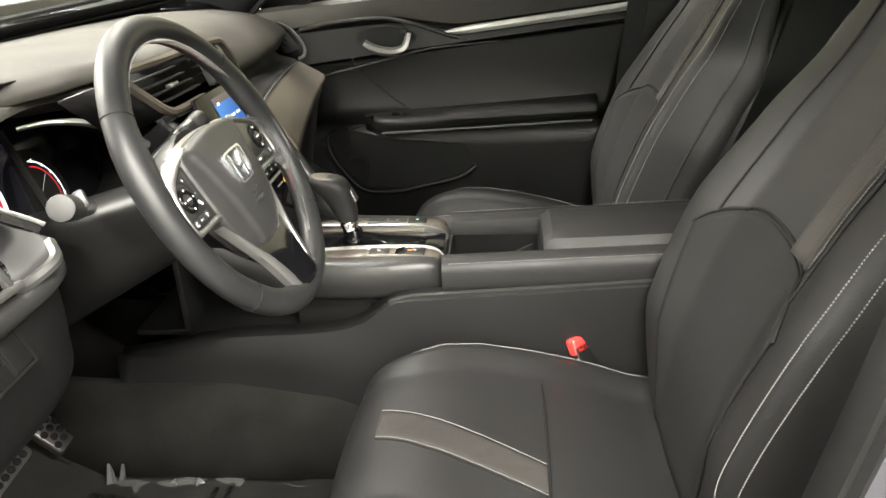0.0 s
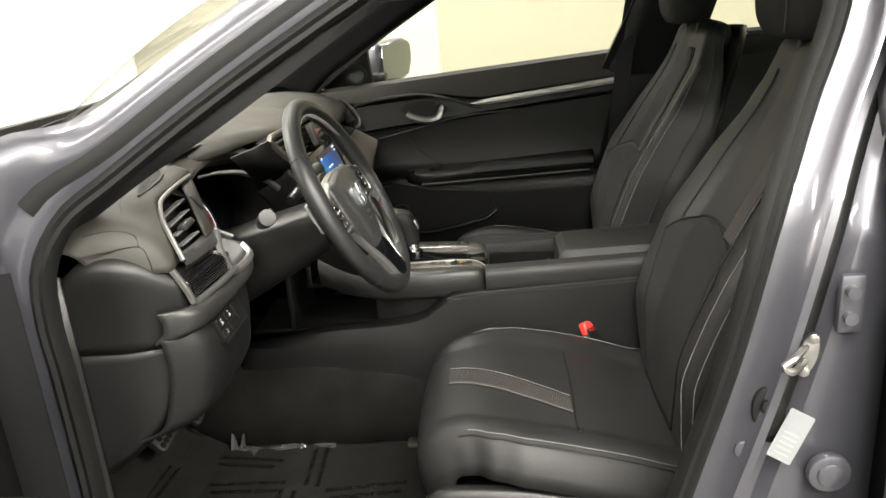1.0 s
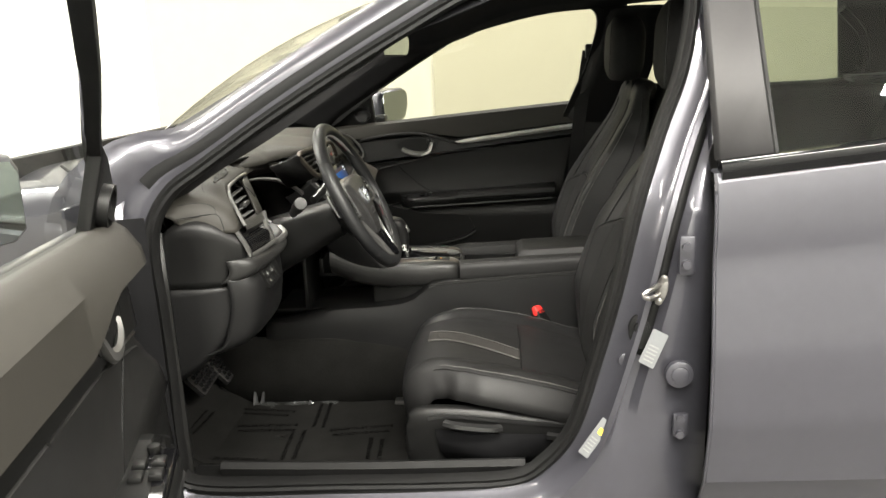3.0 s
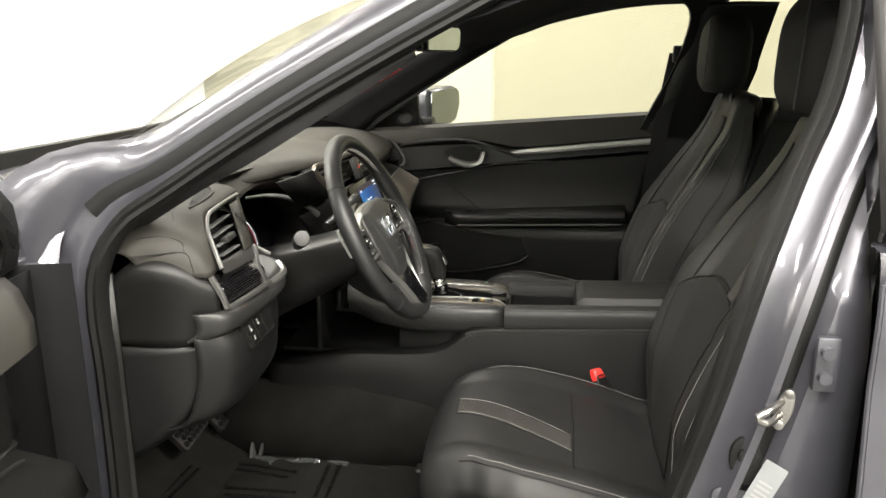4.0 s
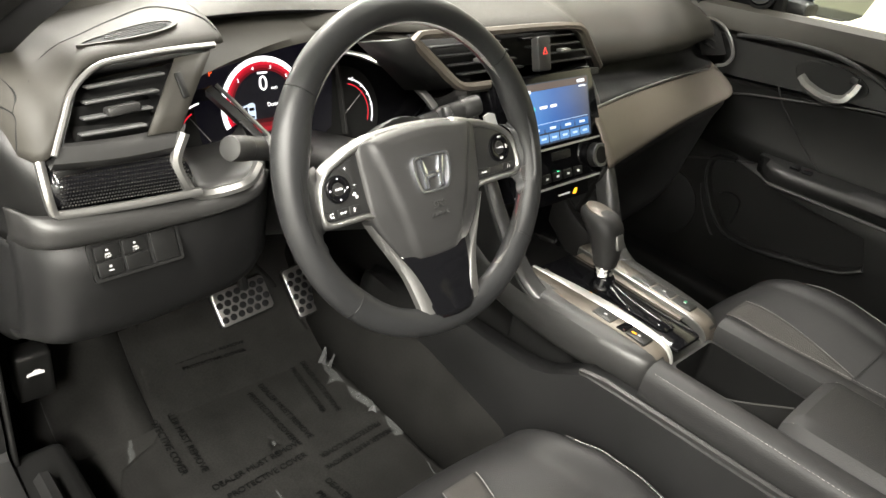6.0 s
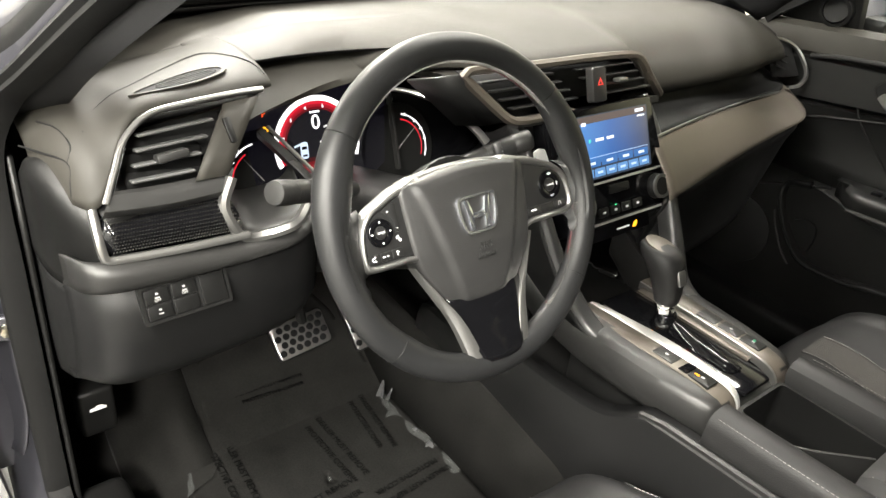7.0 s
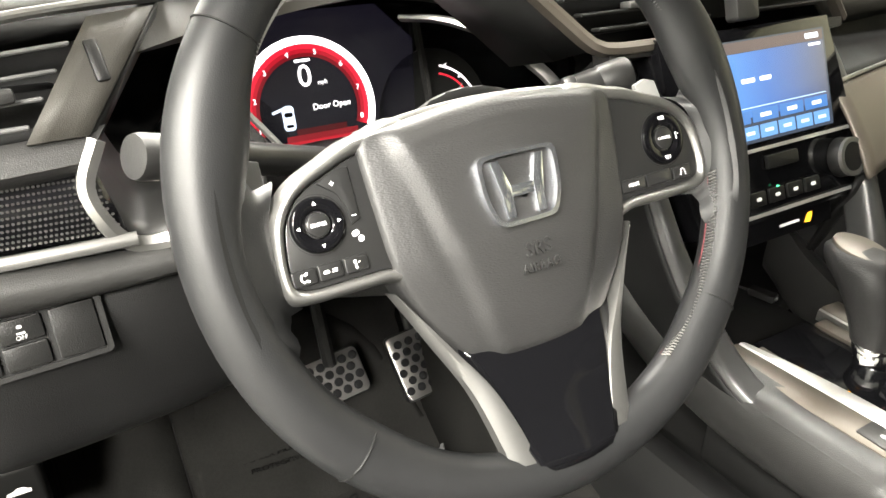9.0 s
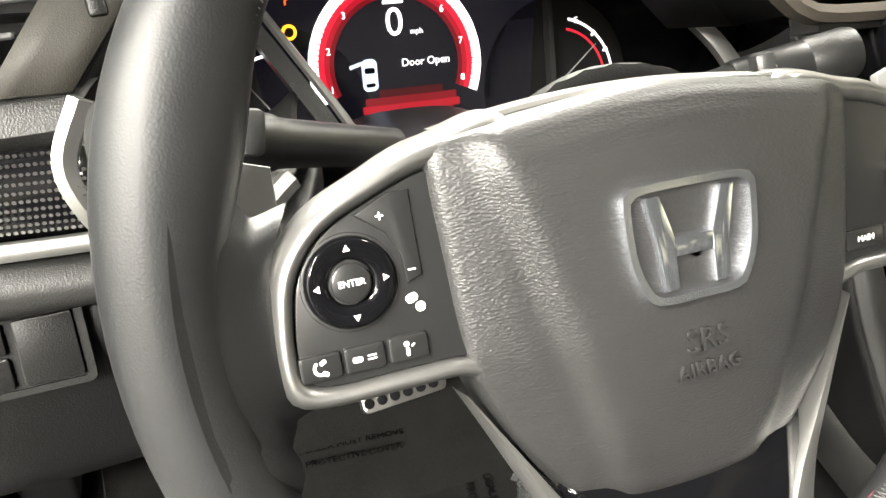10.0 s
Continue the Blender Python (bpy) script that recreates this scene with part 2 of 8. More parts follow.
def rbox(size, m=None, bevel=0.003, seg=2):
    bm = bmesh.new()
    bmesh.ops.create_cube(bm, size=1, matrix=Matrix.Diagonal((*size, 1)))
    if bevel:
        bmesh.ops.bevel(bm, geom=bm.edges[:], offset=min(bevel, min(size) * 0.45), segments=seg, affect="EDGES", profile=0.5)
    if m is not None:
        bm.transform(m)
    return bm


def prism(outline, depth, m=None, bevel=0.0, seg=2, crown=0.0):
    """An outline in the local xy plane pulled up by depth along z, with its upper edge rounded."""
    bm = bmesh.new()
    lo = [bm.verts.new((x, y, 0)) for x, y in outline]
    hi = [bm.verts.new((x, y, depth)) for x, y in outline]
    k = len(lo)
    bm.faces.new(lo[::-1])
    top = bm.faces.new(hi)
    for i in range(k):
        bm.faces.new([lo[i], lo[(i + 1) % k], hi[(i + 1) % k], hi[i]])
    bmesh.ops.recalc_face_normals(bm, faces=bm.faces[:])
    if bevel:
        bmesh.ops.bevel(bm, geom=list(top.edges), offset=bevel, segments=seg, affect="EDGES", profile=0.5)
    if m is not None:
        bm.transform(m)
    return bm


def cyl(r, depth, m=None, n=28, r2=None, bevel=0.0):
    bm = bmesh.new()
    bmesh.ops.create_cone(bm, cap_ends=True, segments=n, radius1=r, radius2=r if r2 is None else r2, depth=depth)
    if bevel:
        es = [e for e in bm.edges if all(abs(abs(v.co.z) - depth / 2) < 1e-6 for v in e.verts)]
        bmesh.ops.bevel(bm, geom=es, offset=bevel, segments=2, affect="EDGES", profile=0.5)
    if m is not None:
        bm.transform(m)
    return bm


def merged(*bms):
    """Several pieces of one part in one bmesh."""
    out = bmesh.new()
    for b in bms:
        me = bpy.data.meshes.new("piece")
        b.to_mesh(me)
        b.free()
        out.from_mesh(me)
        bpy.data.meshes.remove(me)
    return out


def stitches(path, count, r=0.0007, fill=0.62, out=(0.13, -0.9, 0.31)):
    """A row of thread stitches along a path."""
    p = catmull(path, count * 2 + 1)
    parts = []
    rows = bmesh.new()
    for i in range(count):
        a, b = p[2 * i], p[2 * i + 1]
        mid, half = (a + b) / 2, (b - a) * fill
        d = half / (np.linalg.norm(half) + 1e-9)
        s = np.cross(d, out)
        s /= np.linalg.norm(s) + 1e-9
        u = np.cross(s, d)
        e0, e1 = mid - half, mid + half
        ring0 = [rows.verts.new(tuple(e0 + r * (s * c + u * q))) for c, q in ((1, 0), (0, 1), (-1, 0), (0, -1))]
        ring1 = [rows.verts.new(tuple(e1 + r * (s * c + u * q))) for c, q in ((1, 0), (0, 1), (-1, 0), (0, -1))]
        for k in range(4):
            rows.faces.new([ring0[k], ring0[(k + 1) % 4], ring1[(k + 1) % 4], ring1[k]])
        rows.faces.new(ring0[::-1])
        rows.faces.new(ring1)
    return rows


def thing(name, at, label, category, group="", kind=""):
    ob = new(name)
    ob.empty_display_size = 0.05
    ob.location = at
    return tagged(ob, label, category, group, kind)


def part(name, bm, mat, parent=None, label="", smooth=35, thick=0.0, kind=""):
    """A bmesh in world coordinates as one mesh under a thing or a part."""
    bmesh.ops.recalc_face_normals(bm, faces=bm.faces[:]) if not thick else None
    me = bpy.data.meshes.new(name)
    bm.to_mesh(me)
    bm.free()
    me.materials.append(mat)
    ob = new(name, me)
    if smooth:
        me.polygons.foreach_set("use_smooth", [True] * len(me.polygons))
        me.set_sharp_from_angle(angle=radians(smooth))
    if thick:
        s = ob.modifiers.new("thickness", "SOLIDIFY")
        s.thickness, s.offset = thick, -1
    if parent is not None:
        ob.parent = parent
        base = Matrix.Translation(parent.location) if parent.type == "EMPTY" else Matrix.Identity(4)
        ob.matrix_parent_inverse = base.inverted()
    tagged(ob, label, "", "", kind)
    return ob


def lettering(name, body, size, m, mat, parent, label="", raise_by=0.0002, align="CENTER"):
    cu = bpy.data.curves.new(name, "FONT")
    cu.body, cu.size, cu.align_x, cu.align_y, cu.extrude = body, size, align, "CENTER", raise_by
    cu.resolution_u = 3
    tmp = bpy.data.objects.new(name, cu)
    me = bpy.data.meshes.new_from_object(tmp)
    bpy.data.objects.remove(tmp)
    bm = bmesh.new()
    bm.from_mesh(me)
    bpy.data.meshes.remove(me)
    bm.transform(m)
    return part(name, bm, mat, parent, label, smooth=0)


def axes(o, x, y):
    """A matrix at o whose x and y axes point along the given directions."""
    x = Vector(x).normalized()
    z = x.cross(Vector(y)).normalized()
    y = z.cross(x)
    return Matrix(((x.x, y.x, z.x, o[0]), (x.y, y.y, z.y, o[1]), (x.z, y.z, z.z, o[2]), (0, 0, 0, 1)))


def rounded(w, h, r, n=5):
    """The outline of a rounded rectangle round the origin."""
    pts = []
    for cx, cy, a0 in ((w / 2 - r, h / 2 - r, 0), (-w / 2 + r, h / 2 - r, 90), (-w / 2 + r, -h / 2 + r, 180), (w / 2 - r, -h / 2 + r, 270)):
        for i in range(n):
            a = radians(a0 + 90 * i / (n - 1))
            pts.append((cx + r * math.cos(a), cy + r * math.sin(a)))
    return pts


def frame_of(outer, inner, depth, m, bevel=0.0):
    """A flat ring between two outlines with as many points."""
    bm = bmesh.new()
    k = len(outer)
    a = [bm.verts.new((x, y, 0)) for x, y in outer]
    b = [bm.verts.new((x, y, 0)) for x, y in inner]
    c = [bm.verts.new((x, y, depth)) for x, y in outer]
    d = [bm.verts.new((x, y, depth)) for x, y in inner]
    for i in range(k):
        j = (i + 1) % k
        bm.faces.new([c[i], c[j], d[j], d[i]])
        bm.faces.new([a[i], b[i], b[j], a[j]])
        bm.faces.new([a[i], a[j], c[j], c[i]])
        bm.faces.new([b[i], d[i], d[j], b[j]])
    if bevel:
        es = [e for e in bm.edges if all(abs(v.co.z - depth) < 1e-7 for v in e.verts) and len(e.link_faces) == 2 and abs(e.calc_face_angle(0)) > 0.5]
        bmesh.ops.bevel(bm, geom=es, offset=bevel, segments=2, affect="EDGES", profile=0.5)
    bm.transform(m)
    return bm


# ---------------------------------------------------------------- the room
def slab(name, lo, hi, mat, label, category):
    size = [hi[i] - lo[i] for i in range(3)]
    ob = part(name, rbox(size, Matrix.Translation([(hi[i] + lo[i]) / 2 for i in range(3)]), 0), mat, None, label, smooth=0)
    return tagged(ob, label, category, "", "structure")


WALL_Y = 3.4
# floor and ceiling lie out of view; their tones limit bounced light
slab("floor", (-6, -5, -0.2), (7, WALL_Y + 0.4, 0), CONCRETE, "sealed grey concrete showroom floor", "floor")
slab("ceiling", (-6, -5, 3.4), (7, WALL_Y + 0.4, 3.6), CEILING, "plain off-white ceiling with light panels", "ceiling")
# wall colour steps lighter towards the front, following the light there
slab("wall_north", (-0.10, WALL_Y, 0), (7, WALL_Y + 0.2, 3.4), WALL_CREAM, "cream painted wall beside the car", "wall")
slab("wall_north_pale", (-2.2, WALL_Y + 0.03, 0), (-0.10, WALL_Y + 0.2, 3.4), WALL_LIGHT, "stretch of wall beside the car, lightened for the front light", "wall")
slab("wall_north_white", (-6, WALL_Y + 0.06, 0), (-2.2, WALL_Y + 0.2, 3.4), WALL_WHITE, "bright white wall ahead of the car", "wall")
slab("wall_west", (-6.2, -5, 0), (-6, WALL_Y + 0.4, 3.4), WALL_WHITE, "bright white wall ahead of the car", "wall")
slab("wall_east", (7, -5, 0), (7.2, WALL_Y + 0.4, 3.4), WALL_CREAM, "cream painted wall behind the car", "wall")
# unseen wall, its grey chosen for the fill and reflections it gives
slab("wall_south", (-6, -5.2, 0), (7, -5, 3.4), WALL_GREY, "unseen wall on the open door's side, greyed to dim its bounce", "wall")


# ---------------------------------------------------------------- the car's body
car = thing("car_body", (0.6, 0, 0.14), "dark grey metallic hatchback body with the driver's door open", "car")

# the driver's door opening, from the sill's front round by the roof
OPENING = [(-0.330, -0.765, 0.300), (-0.362, -0.765, 0.368), (-0.360, -0.765, 0.549), (-0.360, -0.765, 0.700), (-0.362, -0.765, 0.790),
           (-0.352, -0.760, 0.862), (-0.318, -0.740, 0.921), (-0.261, -0.722, 0.962), (-0.091, -0.680, 1.073), (0.137, -0.630, 1.204),
           (0.300, -0.592, 1.285), (0.480, -0.572, 1.325), (0.630, -0.575, 1.325), (0.695, -0.600, 1.270), (0.671, -0.661, 1.125),
           (0.621, -0.707, 1.003), (0.572, -0.757, 0.871), (0.535, -0.765, 0.708), (0.498, -0.765, 0.568), (0.453, -0.765, 0.421),
           (0.394, -0.765, 0.345), (0.335, -0.765, 0.312), (0.200, -0.765, 0.303), (-0.023, -0.765, 0.300)]
LOOP = catmull(OPENING, 150, True)

# sections of the painted flange: away from the opening, outwards
SEC_SILL = [(0.000, 0.000), (0.012, 0.002), (0.022, 0.010), (0.030, 0.028), (0.040, 0.040), (0.055, 0.052), (0.075, 0.060), (0.100, 0.062), (0.135, 0.050), (0.150, 0.020)]
SEC_B = [(0.000, 0.000), (0.012, 0.003), (0.030, 0.010), (0.046, 0.022), (0.052, 0.036), (0.060, 0.038), (0.066, 0.018), (0.082, 0.016), (0.096, 0.030), (0.118, 0.034)]
SEC_A = [(0.000, 0.000), (0.008, 0.006), (0.018, 0.012), (0.026, 0.014), (0.030, 0.008), (0.036, 0.012), (0.048, 0.014), (0.060, 0.008), (0.074, -0.006), (0.080, -0.022)]
SEC_HINGE = [(0.000, 0.000), (0.012, 0.002), (0.024, 0.006), (0.034, 0.006), (0.050, 0.004), (0.062, 0.006), (0.072, 0.012), (0.080, 0.024), (0.100, 0.046), (0.170, 0.072)]


def flange_kind(p):
    x, _, z = p
    if z < 0.33 and x < 0.40:
        return SEC_SILL
    if x > 0.25 and z > 1.27:
        return SEC_A
    if x > 0.25:
        return SEC_B if z > 0.45 else [(a * 0.5 + c * 0.5, b * 0.5 + d * 0.5) for (a, b), (c, d) in zip(SEC_SILL, SEC_B)]
    return SEC_A if z > 0.93 else SEC_HINGE


def opening_strip(points, sections, inside=False):
    rows = []
    n = len(points)
    secs = np.array([np.array(s) for s in sections])
    smooth = secs.copy()
    for _ in range(8):
        smooth = (np.roll(smooth, 1, 0) + smooth * 2 + np.roll(smooth, -1, 0)) / 4
    for i in range(n):
        t = points[(i + 1) % n] - points[i - 1]
        out = np.array([t[2], 0, -t[0]])
        out /= np.linalg.norm(out)
        mid = np.array([0.15, 0, 0.8])
        if np.dot(out, points[i] * [1, 0, 1] - mid) < 0:
            out = -out
        tilt = max(0.0, points[i][2] - 0.9) * 1.1
        rows.append([points[i] + out * a + np.array([0, -b, 0]) + np.array([0, a * tilt * 0.4, 0]) for a, b in smooth[i]])
    return rows


flange_rows = opening_strip(LOOP, [flange_kind(p) for p in LOOP])
for p, r in zip(LOOP, flange_rows):
    if (p[0] > 0.40 and 0.40 < p[2] < 1.25) or (p[0] > 0.37 and 0.32 < p[2] <= 0.40):
        r[-1] = np.array([0.706, max(-0.800, r[-1][1]), r[-1][2]])
part("door_frame", sheet(flange_rows, False, True), PAINT, car, "grey painted door frame flange", thick=0.0015)
seal_profile = [(0.012, -0.012), (0.013, 0.006), (0.008, 0.016), (0.001, 0.013), (-0.004, 0.018), (-0.012, 0.012), (-0.015, 0.003), (-0.013, -0.014)]
far_rows = [[np.array(q) * [1, -1, 1] for q in r] for p, r in zip(LOOP, flange_rows) if p[2] > 0.90]
far_start = max(range(len(far_rows)), key=lambda i: np.linalg.norm(far_rows[i][0] - far_rows[i - 1][0]))
far_rows = far_rows[far_start:] + far_rows[:far_start]
part("far_door_frame", sheet(far_rows), PLASTIC_DK, car, "dark frame round the far door", thick=0.0015)
part("far_door_seal", sweep([r[0] for r in far_rows], [(0.012, -0.012), (0.013, 0.010), (-0.012, 0.012), (-0.013, -0.014)], out=(0, 1, 0)), RUBBER, car, "black rubber seal of the far door")
part("door_seal", sweep(LOOP + np.array([0, 0, 0]), seal_profile, True), RUBBER, car, "black rubber door seal")

hinge_rows = [[np.array(q) + [0, -0.004, 0] for q in r[5:]] for p, r in zip(LOOP, flange_rows) if p[0] < 0 and 0.34 < p[2] < 0.86]
part("hinge_panel", sheet(hinge_rows), PAINT, car, "grey painted hinge pillar", thick=0.002)

# added plate, blocks the bright view past the hinge gap
part("hinge_cover", rbox((0.012, 0.13, 0.60), Matrix.Translation((-0.448, -0.835, 0.62)), 0.004), PAINT, car, "added painted plate that blocks the view behind the hinges")
# black strip laid over the flange where the seal's shadow falls
groove = [[np.array(r[6]) + [0, -0.003, 0], (np.array(r[6]) + np.array(r[7])) / 2 + [0, -0.003, 0], np.array(r[7]) + [0, -0.003, 0]] for p, r in zip(LOOP, flange_rows) if p[0] > 0.40 and 0.60 < p[2] < 1.24]
part("pillar_groove_shade", sheet(groove), RUBBER, car, "black strip for the shadow in the middle pillar's groove", thick=0.001)
# second seal beside the windscreen, widened as black for the shade on the paint
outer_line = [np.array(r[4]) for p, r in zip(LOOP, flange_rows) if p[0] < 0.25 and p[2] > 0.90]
part("pillar_seal", sweep(outer_line, [(0.015, -0.006), (0.013, 0.005), (0.004, 0.009), (-0.006, 0.008), (-0.014, 0.004), (-0.016, -0.006)], out=(0, -1, 0)), RUBBER, car, "black rubber pillar seal, widened over shaded paint")

# inner pillar trims
def trim_strip(name, line, inward, mat, label, n=40):
    rows = []
    for f in np.linspace(0, 1, n):
        p = blend(line, f)
        d = blend(inward, f)
        rows.append([p, p + d * 0.25 + np.array([0, 0.0, 0.004]), p + d * 0.6 + np.array([0, 0, 0.004]), p + d])
    return part(name, sheet(rows), mat, car, label, thick=0.004)


for side in (-1, 1):
    line = [(0.0, (-0.345, side * 0.735, 0.90)), (0.12, (-0.261, side * 0.715, 0.962)), (0.45, (-0.03, side * 0.655, 1.105)), (0.8, (0.22, side * 0.600, 1.245)), (1.0, (0.36, side * 0.57, 1.30))]
    inward = [(0.0, (-0.13, -side * 0.06, 0.05)), (0.4, (-0.085, -side * 0.075, 0.055)), (0.8, (-0.06, -side * 0.07, 0.055)), (1.0, (-0.05, -side * 0.10, 0.05))]
    trim_strip("pillar_trim", line, inward, PILLAR_TRIM, "dark front pillar trim")
    bl = [(0.0, (0.50, side * 0.745, 0.30)), (0.35, (0.545, side * 0.75, 0.70)), (0.62, (0.59, side * 0.735, 0.90)), (0.85, (0.665, side * 0.645, 1.13)), (1.0, (0.70, side * 0.59, 1.30))]
    wide = 0.09 if side > 0 else 0.0
    bi = [(0.0, (0.20 + wide, -side * 0.03, 0.0)), (0.5, (0.16 + wide, -side * 0.05, 0.0)), (1.0, (0.12 + wide, -side * 0.05, 0.0))]
    trim_strip("pillar_trim", bl, bi, PLASTIC_DK, "dark middle pillar trim")

# lower face of the driver's front pillar trim, down to the dashboard
upper = catmull([(-0.40, -0.735, 0.862), (-0.345, -0.735, 0.900), (-0.261, -0.715, 0.962), (-0.15, -0.686, 1.030), (-0.03, -0.655, 1.105), (0.10, -0.627, 1.178)], 30)
edge_in = catmull([(-0.365, -0.690, 0.876), (-0.315, -0.685, 0.903), (-0.225, -0.680, 0.958), (-0.13, -0.675, 1.010), (-0.03, -0.655, 1.072), (0.10, -0.622, 1.155)], 30)
part("pillar_trim", sheet([[u, (u + e) / 2 + np.array([0, -0.004, -0.002]), e, e + np.array([-0.004, 0.004, 0.002]), e + np.array([-0.040, 0.010, 0.014]), e + np.array([-0.11, 0.020, 0.045])] for u, e in zip(upper, edge_in)]), PILLAR_TRIM, car, "dark lower face of the pillar trim", thick=0.003)

# roof and headliner
def roof_rows(drop, x0=0.02, x1=1.80):
    rows = []
    for x in np.linspace(x0, x1, 20):
        top = blend([(0.02, (1.285,)), (0.5, (1.405,)), (1.0, (1.425,)), (1.6, (1.40,)), (2.55, (1.16,))], x)[0] - drop
        w = blend([(0.02, (0.60,)), (0.6, (0.575,)), (1.6, (0.56,)), (2.55, (0.50,))], x)[0]
        rows.append([(x, w * s, top - 0.085 * abs(s) ** 3.2 - 0.0) for s in np.linspace(-1, 1, 25)])
    return rows


part("roof", sheet(roof_rows(0.0)), PAINT, car, "grey metallic roof panel", thick=0.002)
g = part("tailgate_glass", sheet(roof_rows(0.004, 1.81, 2.55)), GLASS, car, "clear sloping tailgate glass")
g.visible_shadow = False
part("headliner", sheet(roof_rows(0.022)), HEADLINER, car, "black woven roof lining", thick=0.004)

# windscreen with its black border, bonnet, cowl and wings
def screen_point(f, s):
    base = np.array([-0.60 + 0.16 * abs(s) ** 2.4, 0.66 * s, 0.935 + 0.03 * abs(s) ** 2])
    top = np.array([0.04 + 0.02 * abs(s), 0.555 * s, 1.295 - 0.03 * s * s])
    p = base * (1 - f) + top * f
    p[2] += 0.035 * math.sin(math.pi * f)
    return p


windscreen = part("windscreen", sheet([[screen_point(f, s) for s in np.linspace(-1, 1, 25)] for f in np.linspace(0, 1, 15)]), GLASS, car, "clear laminated windscreen")
windscreen.visible_shadow = False
part("windscreen_band", sheet([[screen_point(f, s) + np.array([0.004, 0, -0.006]) for s in np.linspace(-0.99, 0.99, 25)] for f in (0.0, 0.02, 0.04, 0.065)]), GLOSS, car, "black printed windscreen border", thick=0.001)
part("cowl", sheet([[screen_point(0.02, s) + np.array([dx, 0, dz]) for s in np.linspace(-1, 1, 21)] for dx, dz in ((0.0, -0.01), (-0.05, -0.03), (-0.12, -0.03), (-0.15, -0.004))]), PLASTIC_DK, car, "black cowl panel below the windscreen", thick=0.003)


def bonnet_point(f, s):
    x = -0.74 + 0.26 * abs(s) ** 2.6 - 1.05 * f * (1 - 0.16 * s * s)
    return (x, 0.70 * s * (1 + 0.02 * f), 0.955 - 0.02 * s * s - 0.10 * f - 0.13 * f * f + 0.008 * math.cos(s * 9) * (1 - f))


part("bonnet", sheet([[bonnet_point(f, s) for s in np.linspace(-1, 1, 31)] for f in np.linspace(0, 1, 16)]), PAINT, car, "grey metallic bonnet", thick=0.002)
for side in (-1, 1):
    rows = []
    for x in np.linspace(-0.40, -1.75, 24):
        f = (-0.40 - x) / 1.35
        top = 0.955 - 0.05 * f - 0.14 * f * f
        rows.append([(x, side * (0.695 - 0.02 * f), top), (x, side * (0.735 - 0.02 * f), top - 0.015), (x, side * (0.775 - 0.01 * f), top - 0.06),
                     (x, side * (0.815 - 0.01 * f), top - 0.16), (x, side * (0.835 - 0.02 * f), top - 0.32), (x, side * (0.835 - 0.05 * f), top - 0.55), (x, side * (0.815 - 0.05 * f), top - 0.74)])
    part("wing", sheet(rows), PAINT, car, "grey metallic front wing", thick=0.0015)
for y0, y1 in ((-0.46, -0.02), (-0.02, 0.48)):
    p0, p1 = screen_point(0.03, y0 / 0.66), screen_point(0.05, y1 / 0.66)
    mid = (p0 + p1) / 2 + np.array([-0.02, 0, 0.012])
    part("wiper", merged(tube(catmull([p0 + [-0.02, 0, 0.012], mid, p1 + [-0.01, 0, 0.012]], 14), 0.006, 6), rbox((0.03, 0.06, 0.02), Matrix.Translation(p0 + np.array([-0.03, 0, 0.012])), 0.006)), RUBBER, car, "black windscreen wiper")

# floor pan, firewall, tunnel, rear shell
part("floor_pan", sheet([[(x, y, z) for y in np.linspace(-0.745, 0.745, 9)] for x, z in ((-0.74, 0.62), (-0.70, 0.48), (-0.62, 0.33), (-0.50, 0.215), (-0.42, 0.175), (0.0, 0.165), (0.9, 0.165), (1.15, 0.20), (2.3, 0.24))]), CARPET, car, "black carpeted floor and toe board", thick=0.02)
for side in (-1, 1):
    part("inner_sill", rbox((1.35, 0.10, 0.13), Matrix.Translation((0.30, side * 0.725, 0.235)), 0.02, 3), PLASTIC_DK, car, "black trimmed inner sill")
part("bulkhead", rbox((0.03, 1.48, 0.55), Matrix.Translation((-0.76, 0, 0.70)), 0.005), PLASTIC_DK, car, "black bulkhead behind the dashboard")
part("tailgate_panel", sheet([[(x, y, z) for y in np.linspace(-0.62, 0.62, 7)] for x, z in ((2.55, 1.14), (2.75, 0.95), (2.80, 0.6), (2.75, 0.3))]), PAINT, car, "grey metallic tailgate", thick=0.01)

# quarter panels and rear pillars on both sides
for side in (-1, 1):
    rows = []
    for x in np.linspace(1.72, 2.78, 14):
        f = (x - 1.72) / 1.06
        rows.append([(x, side * (0.80 - 0.12 * f), z) for z in (0.25, 0.45, 0.65, 0.85, 1.0 - 0.02 * f)])
    part("quarter_panel", sheet(rows), PAINT, car, "grey metallic rear quarter", thick=0.004)
    rows = []
    for f in np.linspace(0, 1, 10):
        rows.append([(1.60 + 0.35 * f - 0.10 * k, side * (0.79 - 0.03 * f - 0.16 * k), 1.0 + 0.34 * k - 0.05 * f * k) for k in np.linspace(0, 1, 6)])
    part("rear_pillar", sheet(rows), PLASTIC_DK, car, "black trimmed rear pillar", thick=0.02)

# passenger side: sill, rear door lining and glass
part("rear_lining", sheet([[(x, 0.735 + dy, z + 0.03 * (x - 0.7)) for x in np.linspace(0.70, 1.75, 12)] for dy, z in ((0.02, 0.22), (0.0, 0.5), (-0.03, 0.62), (0.0, 0.72), (0.0, 0.93), (0.02, 0.955), (0.05, 0.955))]), PLASTIC_DK, car, "dark rear door lining on the far side", thick=0.01)
